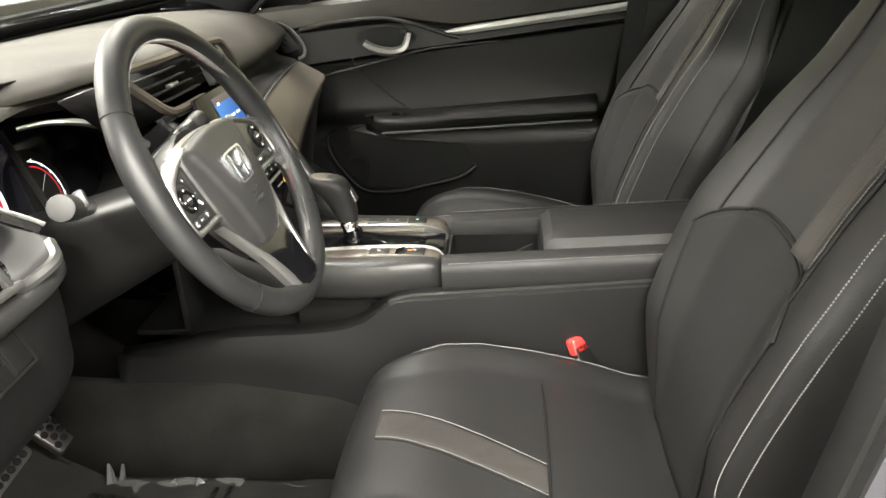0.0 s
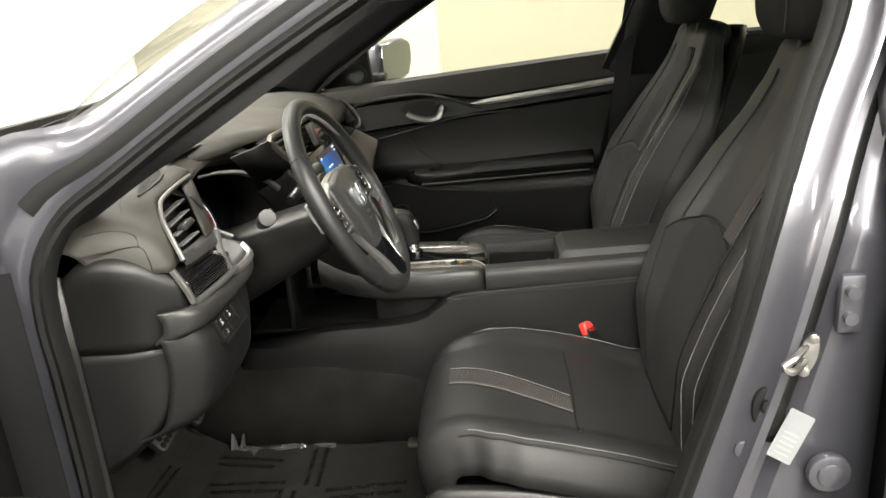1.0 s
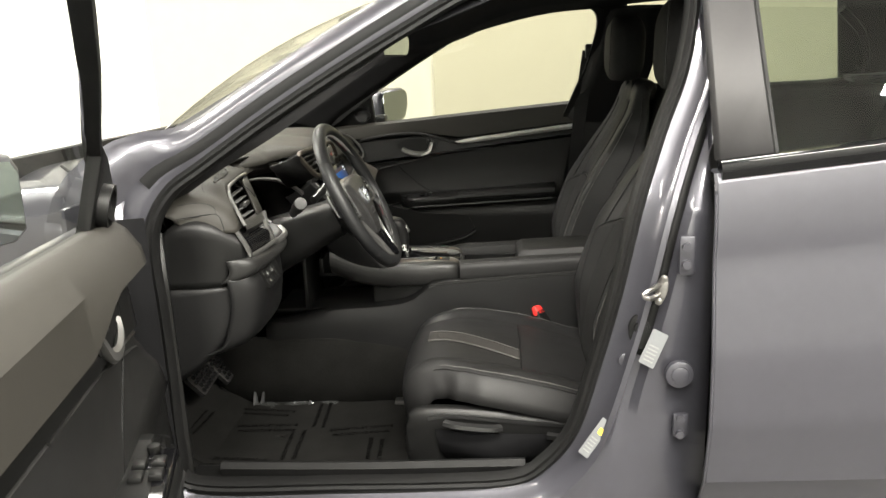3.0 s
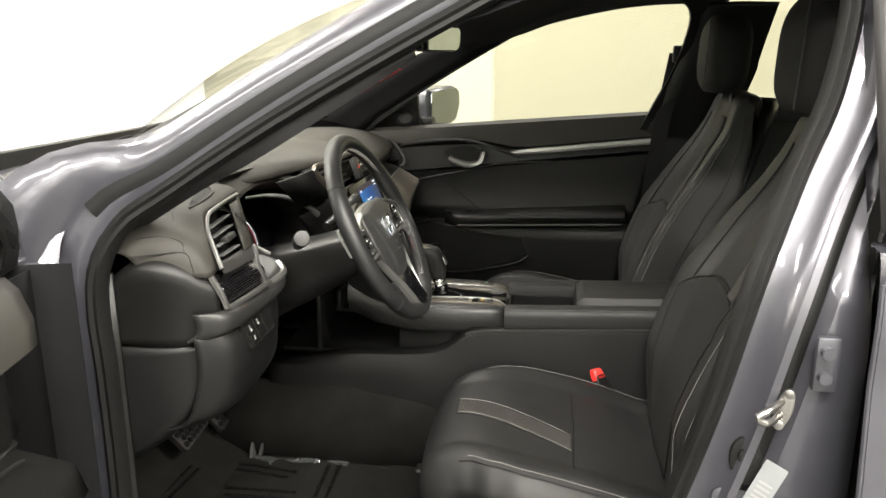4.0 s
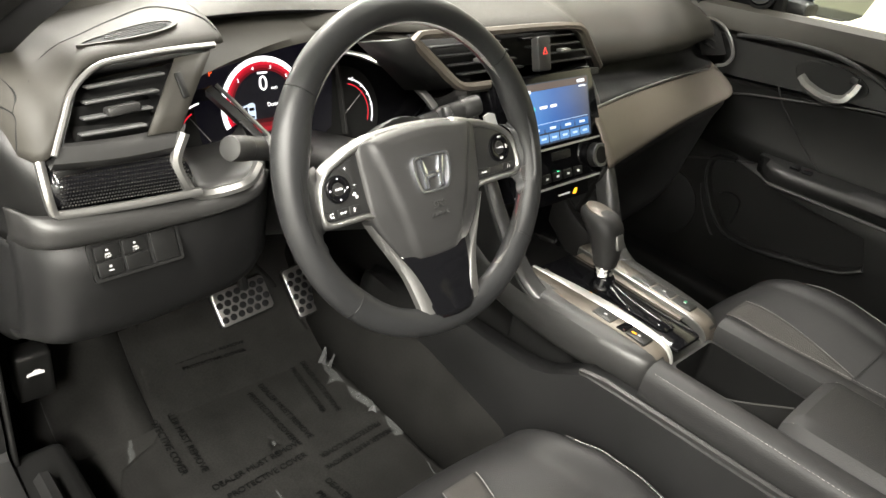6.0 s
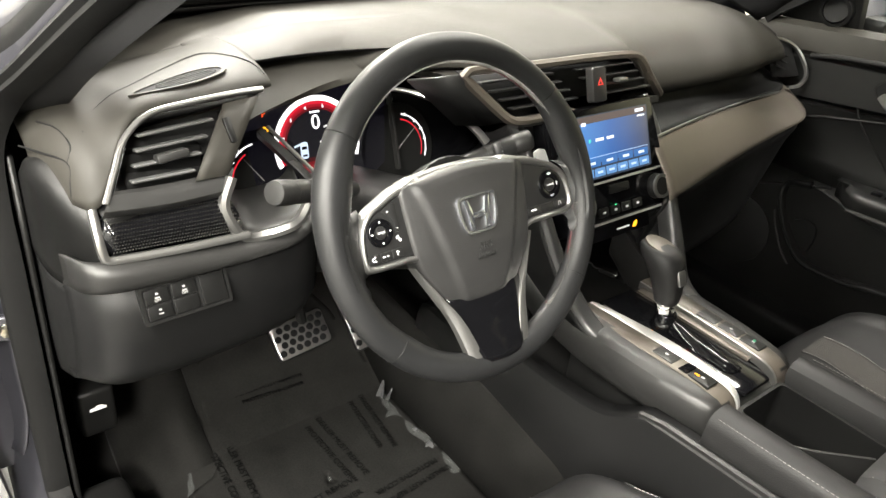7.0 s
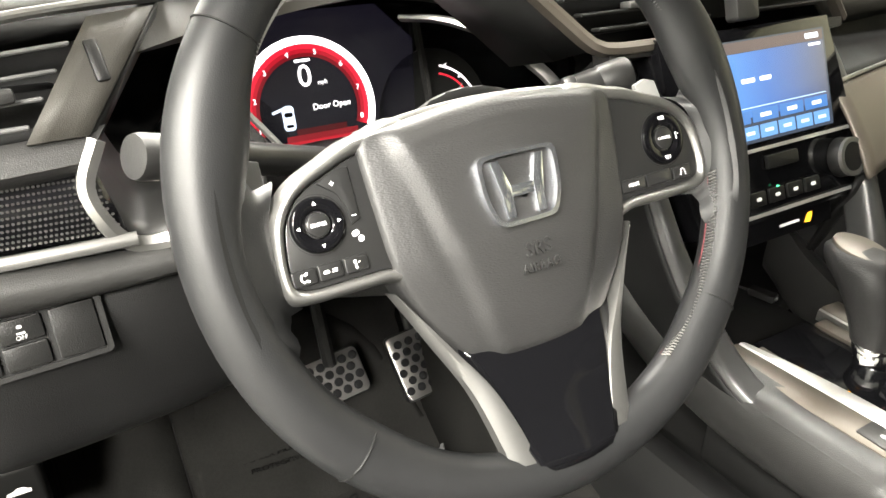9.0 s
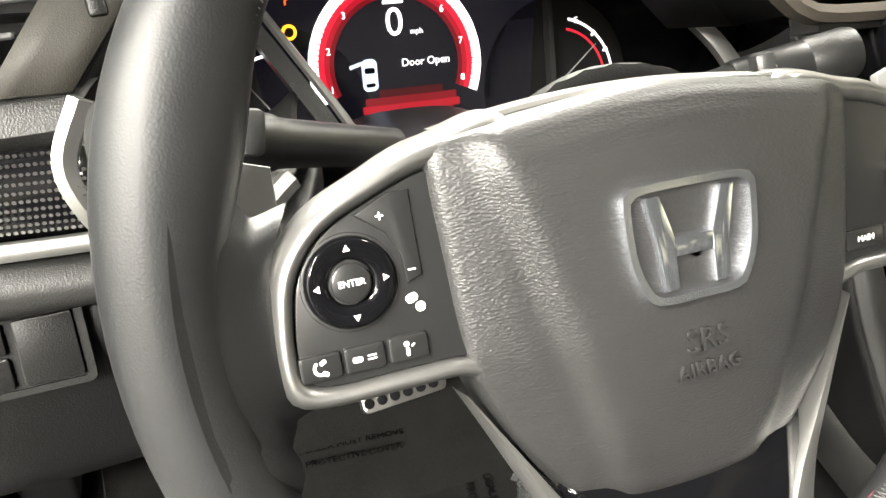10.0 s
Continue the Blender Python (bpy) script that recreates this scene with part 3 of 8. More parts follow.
g = part("rear_window", sheet([[(0.72, 0.775, 0.99), (1.10, 0.775, 1.00), (1.62, 0.765, 1.01)], [(0.75, 0.63, 1.27), (1.10, 0.62, 1.29), (1.52, 0.62, 1.27)]]), GLASS, car, "clear rear side window")
g.visible_shadow = False
part("rear_window_frame", tube(catmull([(0.73, 0.765, 0.995), (1.20, 0.765, 1.005), (1.60, 0.755, 1.015), (1.665, 0.735, 1.07), (1.62, 0.68, 1.18), (1.52, 0.63, 1.265)], 40), 0.016, 8), PLASTIC_DK, car, "black rear window frame")
part("rear_window_sill", sheet([[(x, 0.745, z) for x in np.linspace(0.70, 1.75, 6)] for z in (0.93, 0.96, 0.985, 1.0)]), PLASTIC_DK, car, "dark rear window sill", thick=0.02)
g = part("quarter_window", sheet([[(1.76, 0.755, 1.05), (2.05, 0.74, 1.06)], [(1.68, 0.63, 1.24), (1.85, 0.62, 1.22)]]), GLASS, car, "small clear rear quarter window")
g.visible_shadow = False
part("far_pillar", sheet([[(1.62, 0.765, 0.98), (1.70, 0.76, 0.99), (1.77, 0.755, 1.0)], [(1.64, 0.70, 1.14), (1.69, 0.70, 1.14), (1.74, 0.70, 1.14)], [(1.52, 0.625, 1.31), (1.60, 0.62, 1.31), (1.70, 0.62, 1.31)]]), PLASTIC_DK, car, "dark trimmed far rear pillar", thick=0.02)
part("far_shelf", sheet([[(1.60, 0.76, 1.02), (2.3, 0.72, 1.05)], [(1.60, 0.60, 1.01), (2.3, 0.60, 1.03)]]), PLASTIC_DK, car, "dark far luggage ledge", thick=0.02)
# pillar hardware: latch striker, hinge plates, buffers, stickers
striker_m = axes((0.612, -0.806, 0.722), (1, -0.35, -0.2), (0.2, 0, 1))
part("striker", merged(prism([(0.011 * math.cos(t), 0.028 * math.sin(t)) for t in np.linspace(0, 6.283, 24, endpoint=False)], 0.006, striker_m, 0.002),
                       cyl(0.007, 0.006, striker_m @ pose(0, 0.022, 0.008), 12, bevel=0.0015), cyl(0.007, 0.006, striker_m @ pose(0, -0.022, 0.008), 12, bevel=0.0015),
                       tube(catmull([(0.608, -0.808, 0.731), (0.585, -0.836, 0.730), (0.570, -0.842, 0.722), (0.585, -0.838, 0.714), (0.608, -0.808, 0.713)], 20), 0.0046, 8)), STEEL, car, "steel door latch striker")
bolt_m = axes((0.577, -0.790, 0.632), (1, 0, 0.15), (-0.15, 0, 1))
part("buffer", merged(prism([(0.021 * math.cos(a), 0.036 * math.sin(a)) for a in np.linspace(0, 6.283, 24, endpoint=False)], 0.006, bolt_m @ pose(0, 0, -0.003), 0.003),
                      cyl(0.013, 0.008, bolt_m @ pose(0.002, 0.010, 0.006), 20, bevel=0.003)), RUBBER, car, "black rubber door buffer")
part("plug", cyl(0.014, 0.006, axes((0.552, -0.786, 0.575), (1, 0, 0.15), (-0.15, 0, 1)), 20, bevel=0.002), PAINT, car, "painted round body plug")
for z in (0.785, 0.448):
    part("hinge_plate", merged(rbox((0.030, 0.012, 0.075 if z > 0.6 else 0.050), Matrix.Translation((0.655, -0.806, z)), 0.006), cyl(0.008, 0.012, Matrix.Translation((0.652, -0.815, z + 0.018)) @ pose(0, 0, 0, 90), 12),
                               cyl(0.008, 0.012, Matrix.Translation((0.652, -0.815, z - 0.015)) @ pose(0, 0, 0, 90), 12)), PAINT, car, "painted rear door hinge")
part("buffer", merged(cyl(0.027, 0.014, Matrix.Translation((0.648, -0.812, 0.556)) @ pose(0, 0, 0, 90), 24, bevel=0.004), cyl(0.017, 0.020, Matrix.Translation((0.648, -0.812, 0.556)) @ pose(0, 0, 0, 90), 20, bevel=0.003)), PAINT, car, "painted round body plug")
for name, o, w, h, lean, lab in (("tyre_label", (0.600, -0.806, 0.605), 0.030, 0.072, 22, "white paper tyre label on the pillar"), ("build_label", (0.494, -0.800, 0.418), 0.022, 0.088, 33, "white and yellow build label on the sill corner")):
    m = axes(o, (math.cos(radians(lean)), -0.42, -math.sin(radians(lean))), (math.sin(radians(lean)), 0.0, math.cos(radians(lean))))
    lbl = part(name, prism(rounded(w, h, 0.002, 3), 0.0006, m), PAPER, car, lab, smooth=0)
    if name == "build_label":
        part("bar", prism(rounded(w * 0.45, h * 0.16, 0.001, 3), 0.0004, m @ pose(0.002, h * 0.20, 0.0005)), YELLOW, lbl, "yellow code block")
    for k in range(5):
        part("bar", prism(rounded(w * 0.62, 0.0028, 0.0005, 3), 0.0003, m @ pose(0, -h * 0.36 + k * 0.0075, 0.0005)), PADDLE, lbl, "grey unreadable print line")
for hx, hz in ((-0.411, 0.761), (-0.411, 0.667)):
    part("hinge_bolt", merged(cyl(0.009, 0.010, Matrix.Translation((hx, -0.783, hz)) @ pose(0, 0, 0, 90), 6, bevel=0.002), cyl(0.013, 0.004, Matrix.Translation((hx, -0.779, hz)) @ pose(0, 0, 0, 90), 20)), PAINT, car, "painted door hinge bolt")

part("wing_corner", sheet([[(-0.315, -0.715, 0.955), (-0.38, -0.735, 0.95), (-0.47, -0.748, 0.935)], [(-0.345, -0.742, 0.91), (-0.41, -0.762, 0.90), (-0.50, -0.775, 0.88)], [(-0.365, -0.757, 0.85), (-0.43, -0.780, 0.84), (-0.52, -0.805, 0.82)], [(-0.37, -0.760, 0.76), (-0.44, -0.790, 0.75), (-0.53, -0.822, 0.74)]]), PAINT, car, "painted corner behind the front wing", thick=0.002)
check = part("door_check", merged(rbox((0.012, 0.060, 0.040), Matrix.Translation((-0.412, -0.800, 0.585)) @ pose(0, 0, 0, 0, 0, -18), 0.006, 3), rbox((0.016, 0.090, 0.012), Matrix.Translation((-0.398, -0.850, 0.588)) @ pose(0, 0, 0, 0, 0, -14), 0.004)), PAINT, car, "painted door check strap")
for by in (-0.782, -0.818):
    part("bolt", cyl(0.0085, 0.010, Matrix.Translation((-0.402 + 0.3 * (by + 0.80), by, 0.585)) @ pose(0, 0, 0, 0, 90, 0), 6, bevel=0.002), ZINC, check, "plated bolt")
part("hinge", merged(rbox((0.030, 0.050, 0.045), Matrix.Translation((-0.424, -0.838, 0.744)), 0.008, 3), cyl(0.009, 0.062, Matrix.Translation((-0.412, -0.866, 0.744)), 16, bevel=0.002)), PAINT, car, "painted upper door hinge")
part("wire_boot", sweep(catmull([(-0.430, -0.825, 0.630), (-0.414, -0.865, 0.628), (-0.396, -0.905, 0.632)], 29), lambda f: ring(0.0135 + 0.0035 * (round(f * 28) % 2), 14), out=(0, 0, 1)), RUBBER, car, "ribbed black rubber cable boot")
# scuff plate along the sill
part("scuff_plate", sweep(catmull([(-0.29, -0.730, 0.318), (0.0, -0.730, 0.316), (0.36, -0.730, 0.322)], 12), [(0.012, -0.03), (0.010, 0.004), (-0.002, 0.012), (-0.012, 0.006), (-0.014, -0.03)], out=(0, -0.3, 1)), RUBBER, car, "black plastic scuff plate")
part("far_kick_panel", sheet([[(x, 0.742 - 0.05 * max(0, (-0.36 - x)), z) for x in (-0.30, -0.38, -0.46, -0.58, -0.74)] for z in (0.18, 0.30, 0.42, 0.55, 0.70, 0.86)]), PLASTIC_DK, car, "dark kick panel in the far footwell", thick=0.006)
part("kick_panel", sheet([[(x, -0.742 + 0.05 * max(0, (-0.36 - x)), z) for x in (-0.345, -0.38, -0.46, -0.58, -0.70)] for z in (0.20, 0.30, 0.42, 0.55, 0.70, 0.84)]), PLASTIC_DK, car, "dark kick panel beside the footwell", thick=0.006)

# ---------------------------------------------------------------- rear door of the driver's side
rear_door = thing("rear_door", (0.69, -0.83, 0.2), "closed grey metallic rear door with tinted window", "car door")
SKIN = [(0.22, -0.790), (0.30, -0.822), (0.335, -0.838), (0.350, -0.846), (0.46, -0.866), (0.485, -0.869), (0.60, -0.866), (0.625, -0.863), (0.76, -0.846), (0.785, -0.844), (0.86, -0.842), (0.925, -0.832), (0.936, -0.815), (0.936, -0.790)]


def door_skin(x):
    rise = (x - 0.69)
    pts = []
    for z, y in catmull(SKIN, 44):
        k = min(1, max(0, (z - 0.22) / 0.72))
        pts.append((x, y + 0.01 * rise * rise, z + rise * (0.10 * k)))
    return pts


rows = [[(0.708, y + 0.03, z) for _, y, z in door_skin(0.69)], [(0.694, y + 0.004, z) for _, y, z in door_skin(0.69)], [(0.697, y, z) for _, y, z in door_skin(0.69)]] + [door_skin(x) for x in np.linspace(0.71, 1.72, 14)]
part("skin", sheet(rows), PAINT, rear_door, "grey metallic door skin with creases", smooth=14, thick=0.003)
part("belt_strip", sweep([(0.700, -0.826, 0.942), (1.0, -0.826, 0.972), (1.40, -0.819, 1.012), (1.70, -0.804, 1.042)], [(0.016, -0.014), (0.016, 0.010), (0.006, 0.014), (-0.010, 0.014), (-0.016, 0.010), (-0.016, -0.014)]), GLOSS, rear_door, "black window belt strip")
def win(x, z):
    return (x, -0.815 + (z - 0.95) * 0.50, z)


pil = [win(0.700, 0.955), win(0.702, 1.10), win(0.706, 1.30)], [win(0.800, 0.962), win(0.796, 1.10), win(0.792, 1.30)]
part("pillar_cover", sheet([[np.array(a) + np.array([0.0, 0.012, 0]) for a in pil[0]], [np.array(a) + np.array([0.006, -0.002, 0]) for a in pil[0]], [np.array(a) for a in pil[1]], [np.array(a) + np.array([0.004, 0.014, 0]) for a in pil[1]]]), material("satin_black_applique", (0.034, 0.033, 0.034), 0.62, 0.0, 0.1, 900, 0.05, spec=0.3), rear_door, "satin dark grey window pillar cover", thick=0.003)
part("glass_run", tube([win(0.800, 0.962), win(0.796, 1.10), win(0.792, 1.30)], 0.006, 6), RUBBER, rear_door, "black rubber glass channel")
gl = part("window", sheet([[win(0.79, 0.955), win(1.2, 0.985), win(1.62, 1.03)], [win(0.79, 1.30), win(1.2, 1.34), win(1.45, 1.32)]]), GLASS_TINT, rear_door, "tinted rear door window")
gl.visible_shadow = False
part("window_frame", tube([win(1.45, 1.31), win(1.62, 1.04)], 0.02, 8), GLOSS, rear_door, "black rear window frame")
part("lining", sheet([[(x, -0.745, 0.25), (x, -0.74, 0.6), (x, -0.70, 0.70), (x, -0.745, 0.80), (x, -0.76, 0.95 + 0.08 * (x - 0.7))] for x in np.linspace(0.72, 1.70, 6)]), PLASTIC_DK, rear_door, "dark plastic door lining", thick=0.01)
part("edge_trim", tube([(0.692, y - 0.002, z) for _, y, z in door_skin(0.69)][5:40], 0.003, 6), PAINT, rear_door)
part("roof_bow", rbox((1.1, 0.03, 0.04), Matrix.Translation((1.20, -0.615, 1.318)), 0.01), PAINT, rear_door, "painted window surround above the glass")

# ---------------------------------------------------------------- rear bench
bench = thing("rear_bench", (1.45, 0, 0.2), "black rear bench seat with headrests", "seat")
part("cushion", loft([[(1.12, y, 0.30), (1.10, y, 0.44), (1.16, y, 0.50), (1.35, y, 0.49), (1.60, y, 0.45), (1.62, y, 0.28)] for y in (-0.66, -0.62, -0.2, 0.2, 0.62, 0.66)], 20, 16, True, True), FABRIC, bench, "black cloth bench cushion")
part("backrest", loft([[(1.56, y, 0.42), (1.60, y, 0.62), (1.70, y, 0.92), (1.74, y, 1.01), (1.82, y, 1.00), (1.80, y, 0.40)] for y in (-0.64, -0.60, -0.2, 0.2, 0.60, 0.64)], 20, 16, True, True), FABRIC, bench, "black cloth bench backrest")
for y in (-0.38, 0.38):
    part("headrest", rbox((0.09, 0.24, 0.15), Matrix.Translation((1.77, y, 1.03)), 0.035, 4), FABRIC, bench, "black cloth headrest")
# filler sheet, added so that the gap beside the kick panel stays dark
part("pillar_gap_sheet", sheet([[(-0.396, y, z) for y in (-0.772, -0.755, -0.735)] for z in (0.22, 0.40, 0.60, 0.84)]), MATT_BLACK, car, "added black sheet that closes the gap behind the seal", thick=0.003)


# ---------------------------------------------------------------- front doors
def belt(x):
    return 0.922 + (x + 0.16) * 0.075


def strip_z(x):
    return 0.846 + (x - 0.17) * 0.105


def front_door(side, swing, name, label):
    """A front door: written for the far side, mirrored for the driver's and turned about its hinge."""
    turn = Matrix.Identity(4)
    if swing:
        h = Matrix.Translation((-0.455, -0.86, 0))
        turn = h @ pose(0, 0, 0, 0, 0, -swing) @ h.inverted()
    m = turn @ Matrix.Diagonal((1, side, 1, 1))
    base = m @ Vector((0.1, 0.80, 0.25))
    door = thing(name, base, label, "car door")

    def p(nm, bm, mat, parent=None, lab="", **kw):
        bm.transform(m)
        return part(nm, bm, mat, parent or door, lab, **kw)

    xs = np.linspace(-0.36, 0.655, 34)

    def rear(x, z):
        """The door's rear edge leans with the pillar."""
        lean = (z - 0.93) * (0.22 if z < 0.93 else 0.26)
        return x + max(0.0, (x + 0.36) / 1.015) * lean

    def meet(x, ahead, behind):
        """Runs from one height ahead of the handle to another behind it."""
        w = min(1.0, max(0.0, (x - 0.02) / 0.22))
        w = w * w * (3 - 2 * w)
        return ahead * (1 - w) + behind * w

    # lining in bands from the belt down
    def band(pts, x0=-0.36 if side > 0 else -0.195, x1=0.655, n=34):
        rows = []
        for f in np.linspace(0, 1, n):
            row = []
            for y, zf in pts:
                first = x0
                if side < 0:
                    # the open door's lining ends in a curve ahead of the handle
                    first = float(np.interp(zf(x0), (0.25, 0.66, 0.76, 0.84, 0.90, 0.93), (-0.30, -0.29, -0.15, -0.13, -0.20, -0.25)))
                x = first + (x1 - first) * f
                row.append((rear(x, zf(x)), y, zf(x)))
            rows.append(row)
        return sheet(rows)

    plump = 1.0 if side < 0 else 0.0
    p("lining", band([(0.775, lambda x: belt(x) + 0.002), (0.748, lambda x: belt(x) + 0.004), (0.734 - 0.004 * plump, lambda x: belt(x) - 0.006), (0.727 - 0.020 * plump, lambda x: belt(x) - 0.03), (0.727 - 0.028 * plump, lambda x: meet(x, belt(x) - 0.05, strip_z(x) + 0.012)),
                               (0.736, lambda x: meet(x, belt(x) - 0.06, strip_z(x) + 0.004))]), DASH, None, "charcoal soft door top", thick=0.004)
    p("insert", band([(0.738, lambda x: meet(x, belt(x) - 0.056, strip_z(x) + 0.006)), (0.728, lambda x: meet(x, belt(x) - 0.066, strip_z(x) - 0.004)), (0.722, lambda x: strip_z(x) - 0.032), (0.736, lambda x: strip_z(x) - 0.040)]), PLASTIC_DK, None, "dark insert with the handle bowl", thick=0.003)
    # same trim on both doors; the lighter plastic carries the near side's light
    p("panel", band([(0.734, lambda x: strip_z(x) - 0.040), (0.728, lambda x: strip_z(x) - 0.046), (0.732, lambda x: 0.76), (0.730, lambda x: 0.70), (0.724, lambda x: 0.665), (0.715, lambda x: 0.62)]), PLASTIC if side < 0 else PLASTIC_DK, None, "padded door panel, lighter on the near door for its light", thick=0.004)
    p("lower_panel", band([(0.722, lambda x: 0.63), (0.722, lambda x: 0.55), (0.716, lambda x: 0.45), (0.722, lambda x: 0.36), (0.74, lambda x: 0.28), (0.77, lambda x: 0.25)], -0.36 if side > 0 else -0.28), PLASTIC_DK, None, "dark lower door panel", thick=0.004)
    # silver strip
    # bright copy on the far door, dull one on the shaded near door
    p("trim_strip", sweep([(rear(x, strip_z(x)), 0.727, strip_z(x) - 0.004) for x in np.linspace(0.165, 0.645, 14)], lambda f: [(0.0105 * min(1, 0.25 + f * 6), 0.0), (0.008 * min(1, 0.25 + f * 6), 0.006), (0, 0.009), (-0.008 * min(1, 0.25 + f * 6), 0.006), (-0.0105 * min(1, 0.25 + f * 6), 0.0)]), STRIP if side > 0 else SATIN, None, "satin silver trim strip")
    arch = catmull([(-0.20, 0.722, 0.862), (-0.11, 0.716, 0.878), (0.01, 0.714, 0.884), (0.10, 0.716, 0.866), (0.165, 0.718, 0.842), (0.20, 0.722, 0.832)], 24)
    if side > 0:
        p("arch_trim", tube(arch, 0.005, 8), PLASTIC, None, "raised charcoal trim arch")
    # handle bowl and lever
    bowl_out = [(0.0 + 0.078 * math.cos(a) * (1.0 if math.cos(a) < 0 else 0.98), 0.030 * math.sin(a) - (0.008 * math.cos(a))) for a in np.linspace(0, 2 * math.pi, 28, endpoint=False)]
    p("handle_bowl", frame_of(bowl_out, [(x * 0.93, y * 0.88) for x, y in bowl_out], 0.004, axes((0.02, 0.723, 0.836), (1, 0, 0.1), (-0.1, 0, 1)), 0.001), PLASTIC_DK, None, "black handle bowl rim")
    p("handle_recess", prism([(x * 0.93, y * 0.88) for x, y in bowl_out], 0.003, axes((0.02, 0.723, 0.836), (1, 0, 0.1), (-0.1, 0, 1))), RUBBER, None, "dark recess behind the handle")
    lever = catmull([(-0.035, 0.712, 0.826), (-0.012, 0.706, 0.815), (0.03, 0.702, 0.806), (0.062, 0.704, 0.811), (0.074, 0.708, 0.828), (0.078, 0.714, 0.846)], 22)
    if side < 0:
        lever = lever + np.array([0.0, 0.010, 0.0])
    p("handle", sweep(lever, lambda f: [((0.0055 + 0.0085 * math.sin(math.pi * min(1, f + 0.12)) ** 1.5), 0.0), (0.006, 0.006), (-0.004, 0.006), (-0.0095, 0.0), (-0.004, -0.005), (0.005, -0.005)], out=(0, -1, 0)), SATIN, None, "satin silver door handle")
    p("lock_tab", rbox((0.016, 0.010, 0.016), Matrix.Translation((0.066, 0.716, 0.850)), 0.003), PLASTIC_DK, None, "small lock tab")
    # armrest with switch plate, pocket
    arm = []
    for x in np.linspace(-0.05, 0.545, 24):
        f = (x + 0.05) / 0.595
        top = 0.640 + 0.034 * f
        reach = 0.652 + 0.03 * max(0, 0.12 - f) / 0.12
        reach = 0.66 if f > 0.10 else reach + 0.03 * (0.1 - f) / 0.1
        arm.append([(x, 0.73, top + 0.006), (x, 0.70, top + 0.004), (x, reach + 0.012, top), (x, reach, top - 0.010), (x, reach + 0.002, top - 0.032), (x, reach + 0.014, top - 0.042), (x, 0.73, top - 0.050)])
    p("armrest", loft(arm, 26, 24), PLASTIC_DK, None, "dark padded armrest", thick=0.004)
    p("armrest_pad", loft([[(x, 0.712, 0.648 + 0.035 * (x - 0.17)), (x, 0.69, 0.660 + 0.035 * (x - 0.17)), (x, 0.662, 0.655 + 0.035 * (x - 0.17)), (x, 0.653, 0.640 + 0.035 * (x - 0.17)), (x, 0.664, 0.630 + 0.035 * (x - 0.17)), (x, 0.70, 0.632 + 0.035 * (x - 0.17))] for x in (0.165, 0.175, 0.3, 0.42, 0.530, 0.54)], 18, 16, True, True), LEATHER, None, "black leather armrest pad")
    p("grip_line", tube([(x, 0.664 - 0.004, 0.606 + 0.04 * (x + 0.02)) for x in np.linspace(0.0, 0.53, 10)], 0.004, 6), PLASTIC, None, "charcoal armrest edge")
    for x in (0.035, 0.062) if side > 0 else (0.03, 0.055, 0.08, 0.105):
        p("window_switch", rbox((0.020, 0.014, 0.008), Matrix.Translation((x, 0.690, 0.650)) @ pose(0, 0, 0, 8, -6, 0), 0.002), GLOSS, None, "small black window switch")
    # open map pocket: a moulded lip runs down its front and back along its foot
    lip = catmull([(-0.10, 0.712, 0.606), (-0.148, 0.710, 0.592), (-0.152, 0.708, 0.560), (-0.137, 0.706, 0.522), (-0.098, 0.704, 0.469), (-0.060, 0.702, 0.441), (0.0, 0.700, 0.437), (0.058, 0.700, 0.444), (0.189, 0.702, 0.474), (0.235, 0.710, 0.50)], 44)
    p("pocket_lip", sweep(lip, lambda f: [(0.007, -0.010), (0.006, 0.002), (0.002, 0.006), (-0.003, 0.005), (-0.006, 0.0), (-0.007, -0.010)], out=(0, -1, 0)), PLASTIC_DK, None, "dark rounded lip of the map pocket")
    p("pocket_recess", prism([(q[0], q[2]) for q in lip] + [(0.21, 0.56), (0.03, 0.575)], 0.003, axes((0, 0.719, 0), (1, 0, 0), (0, 0, 1))), PLASTIC_DK, None, "dark map pocket")
    p("pocket_divider", sweep(catmull([(-0.106, 0.712, 0.517), (-0.085, 0.708, 0.528), (-0.062, 0.708, 0.524), (-0.056, 0.708, 0.50), (-0.062, 0.710, 0.462)], 16), [(0.004, -0.004), (0.003, 0.003), (-0.003, 0.003), (-0.004, -0.004)], out=(0, -1, 0)), PLASTIC_DK, None, "dark divider in the pocket")
    p("panel_edge", tube(catmull([(-0.160, 0.716, 0.520), (-0.145, 0.715, 0.485), (-0.118, 0.715, 0.440), (-0.092, 0.716, 0.412)], 14), 0.0022, 6), PLASTIC, None, "thin moulded panel edge")
    p("panel_edge", tube(catmull([(-0.270, 0.718, 0.532), (-0.210, 0.717, 0.566), (-0.155, 0.716, 0.587), (-0.10, 0.714, 0.606), (-0.06, 0.712, 0.618)], 16), 0.0022, 6), PLASTIC, None, "thin moulded panel edge")
    p("panel_edge", tube(catmull([(-0.170, 0.728, 0.738), (-0.124, 0.7265, 0.752), (0.008, 0.7255, 0.780), (0.129, 0.7245, 0.806), (0.30, 0.7245, 0.818)], 24), 0.0026, 6), PLASTIC, None, "soft crease below the handle")
    p("seam", tube(catmull([(-0.075, 0.7255, 0.790), (-0.055, 0.7265, 0.757), (0.035, 0.7235, 0.677), (0.120, 0.712, 0.630)], 20), 0.0022, 6), RUBBER, None, "dark seam across the door panel")
    p("speaker_grille", cyl(0.085, 0.008, axes((-0.235, 0.716, 0.44), (1, 0, 0), (0, 0, 1)), 36, bevel=0.003), RUBBER, None, "round black speaker grille")
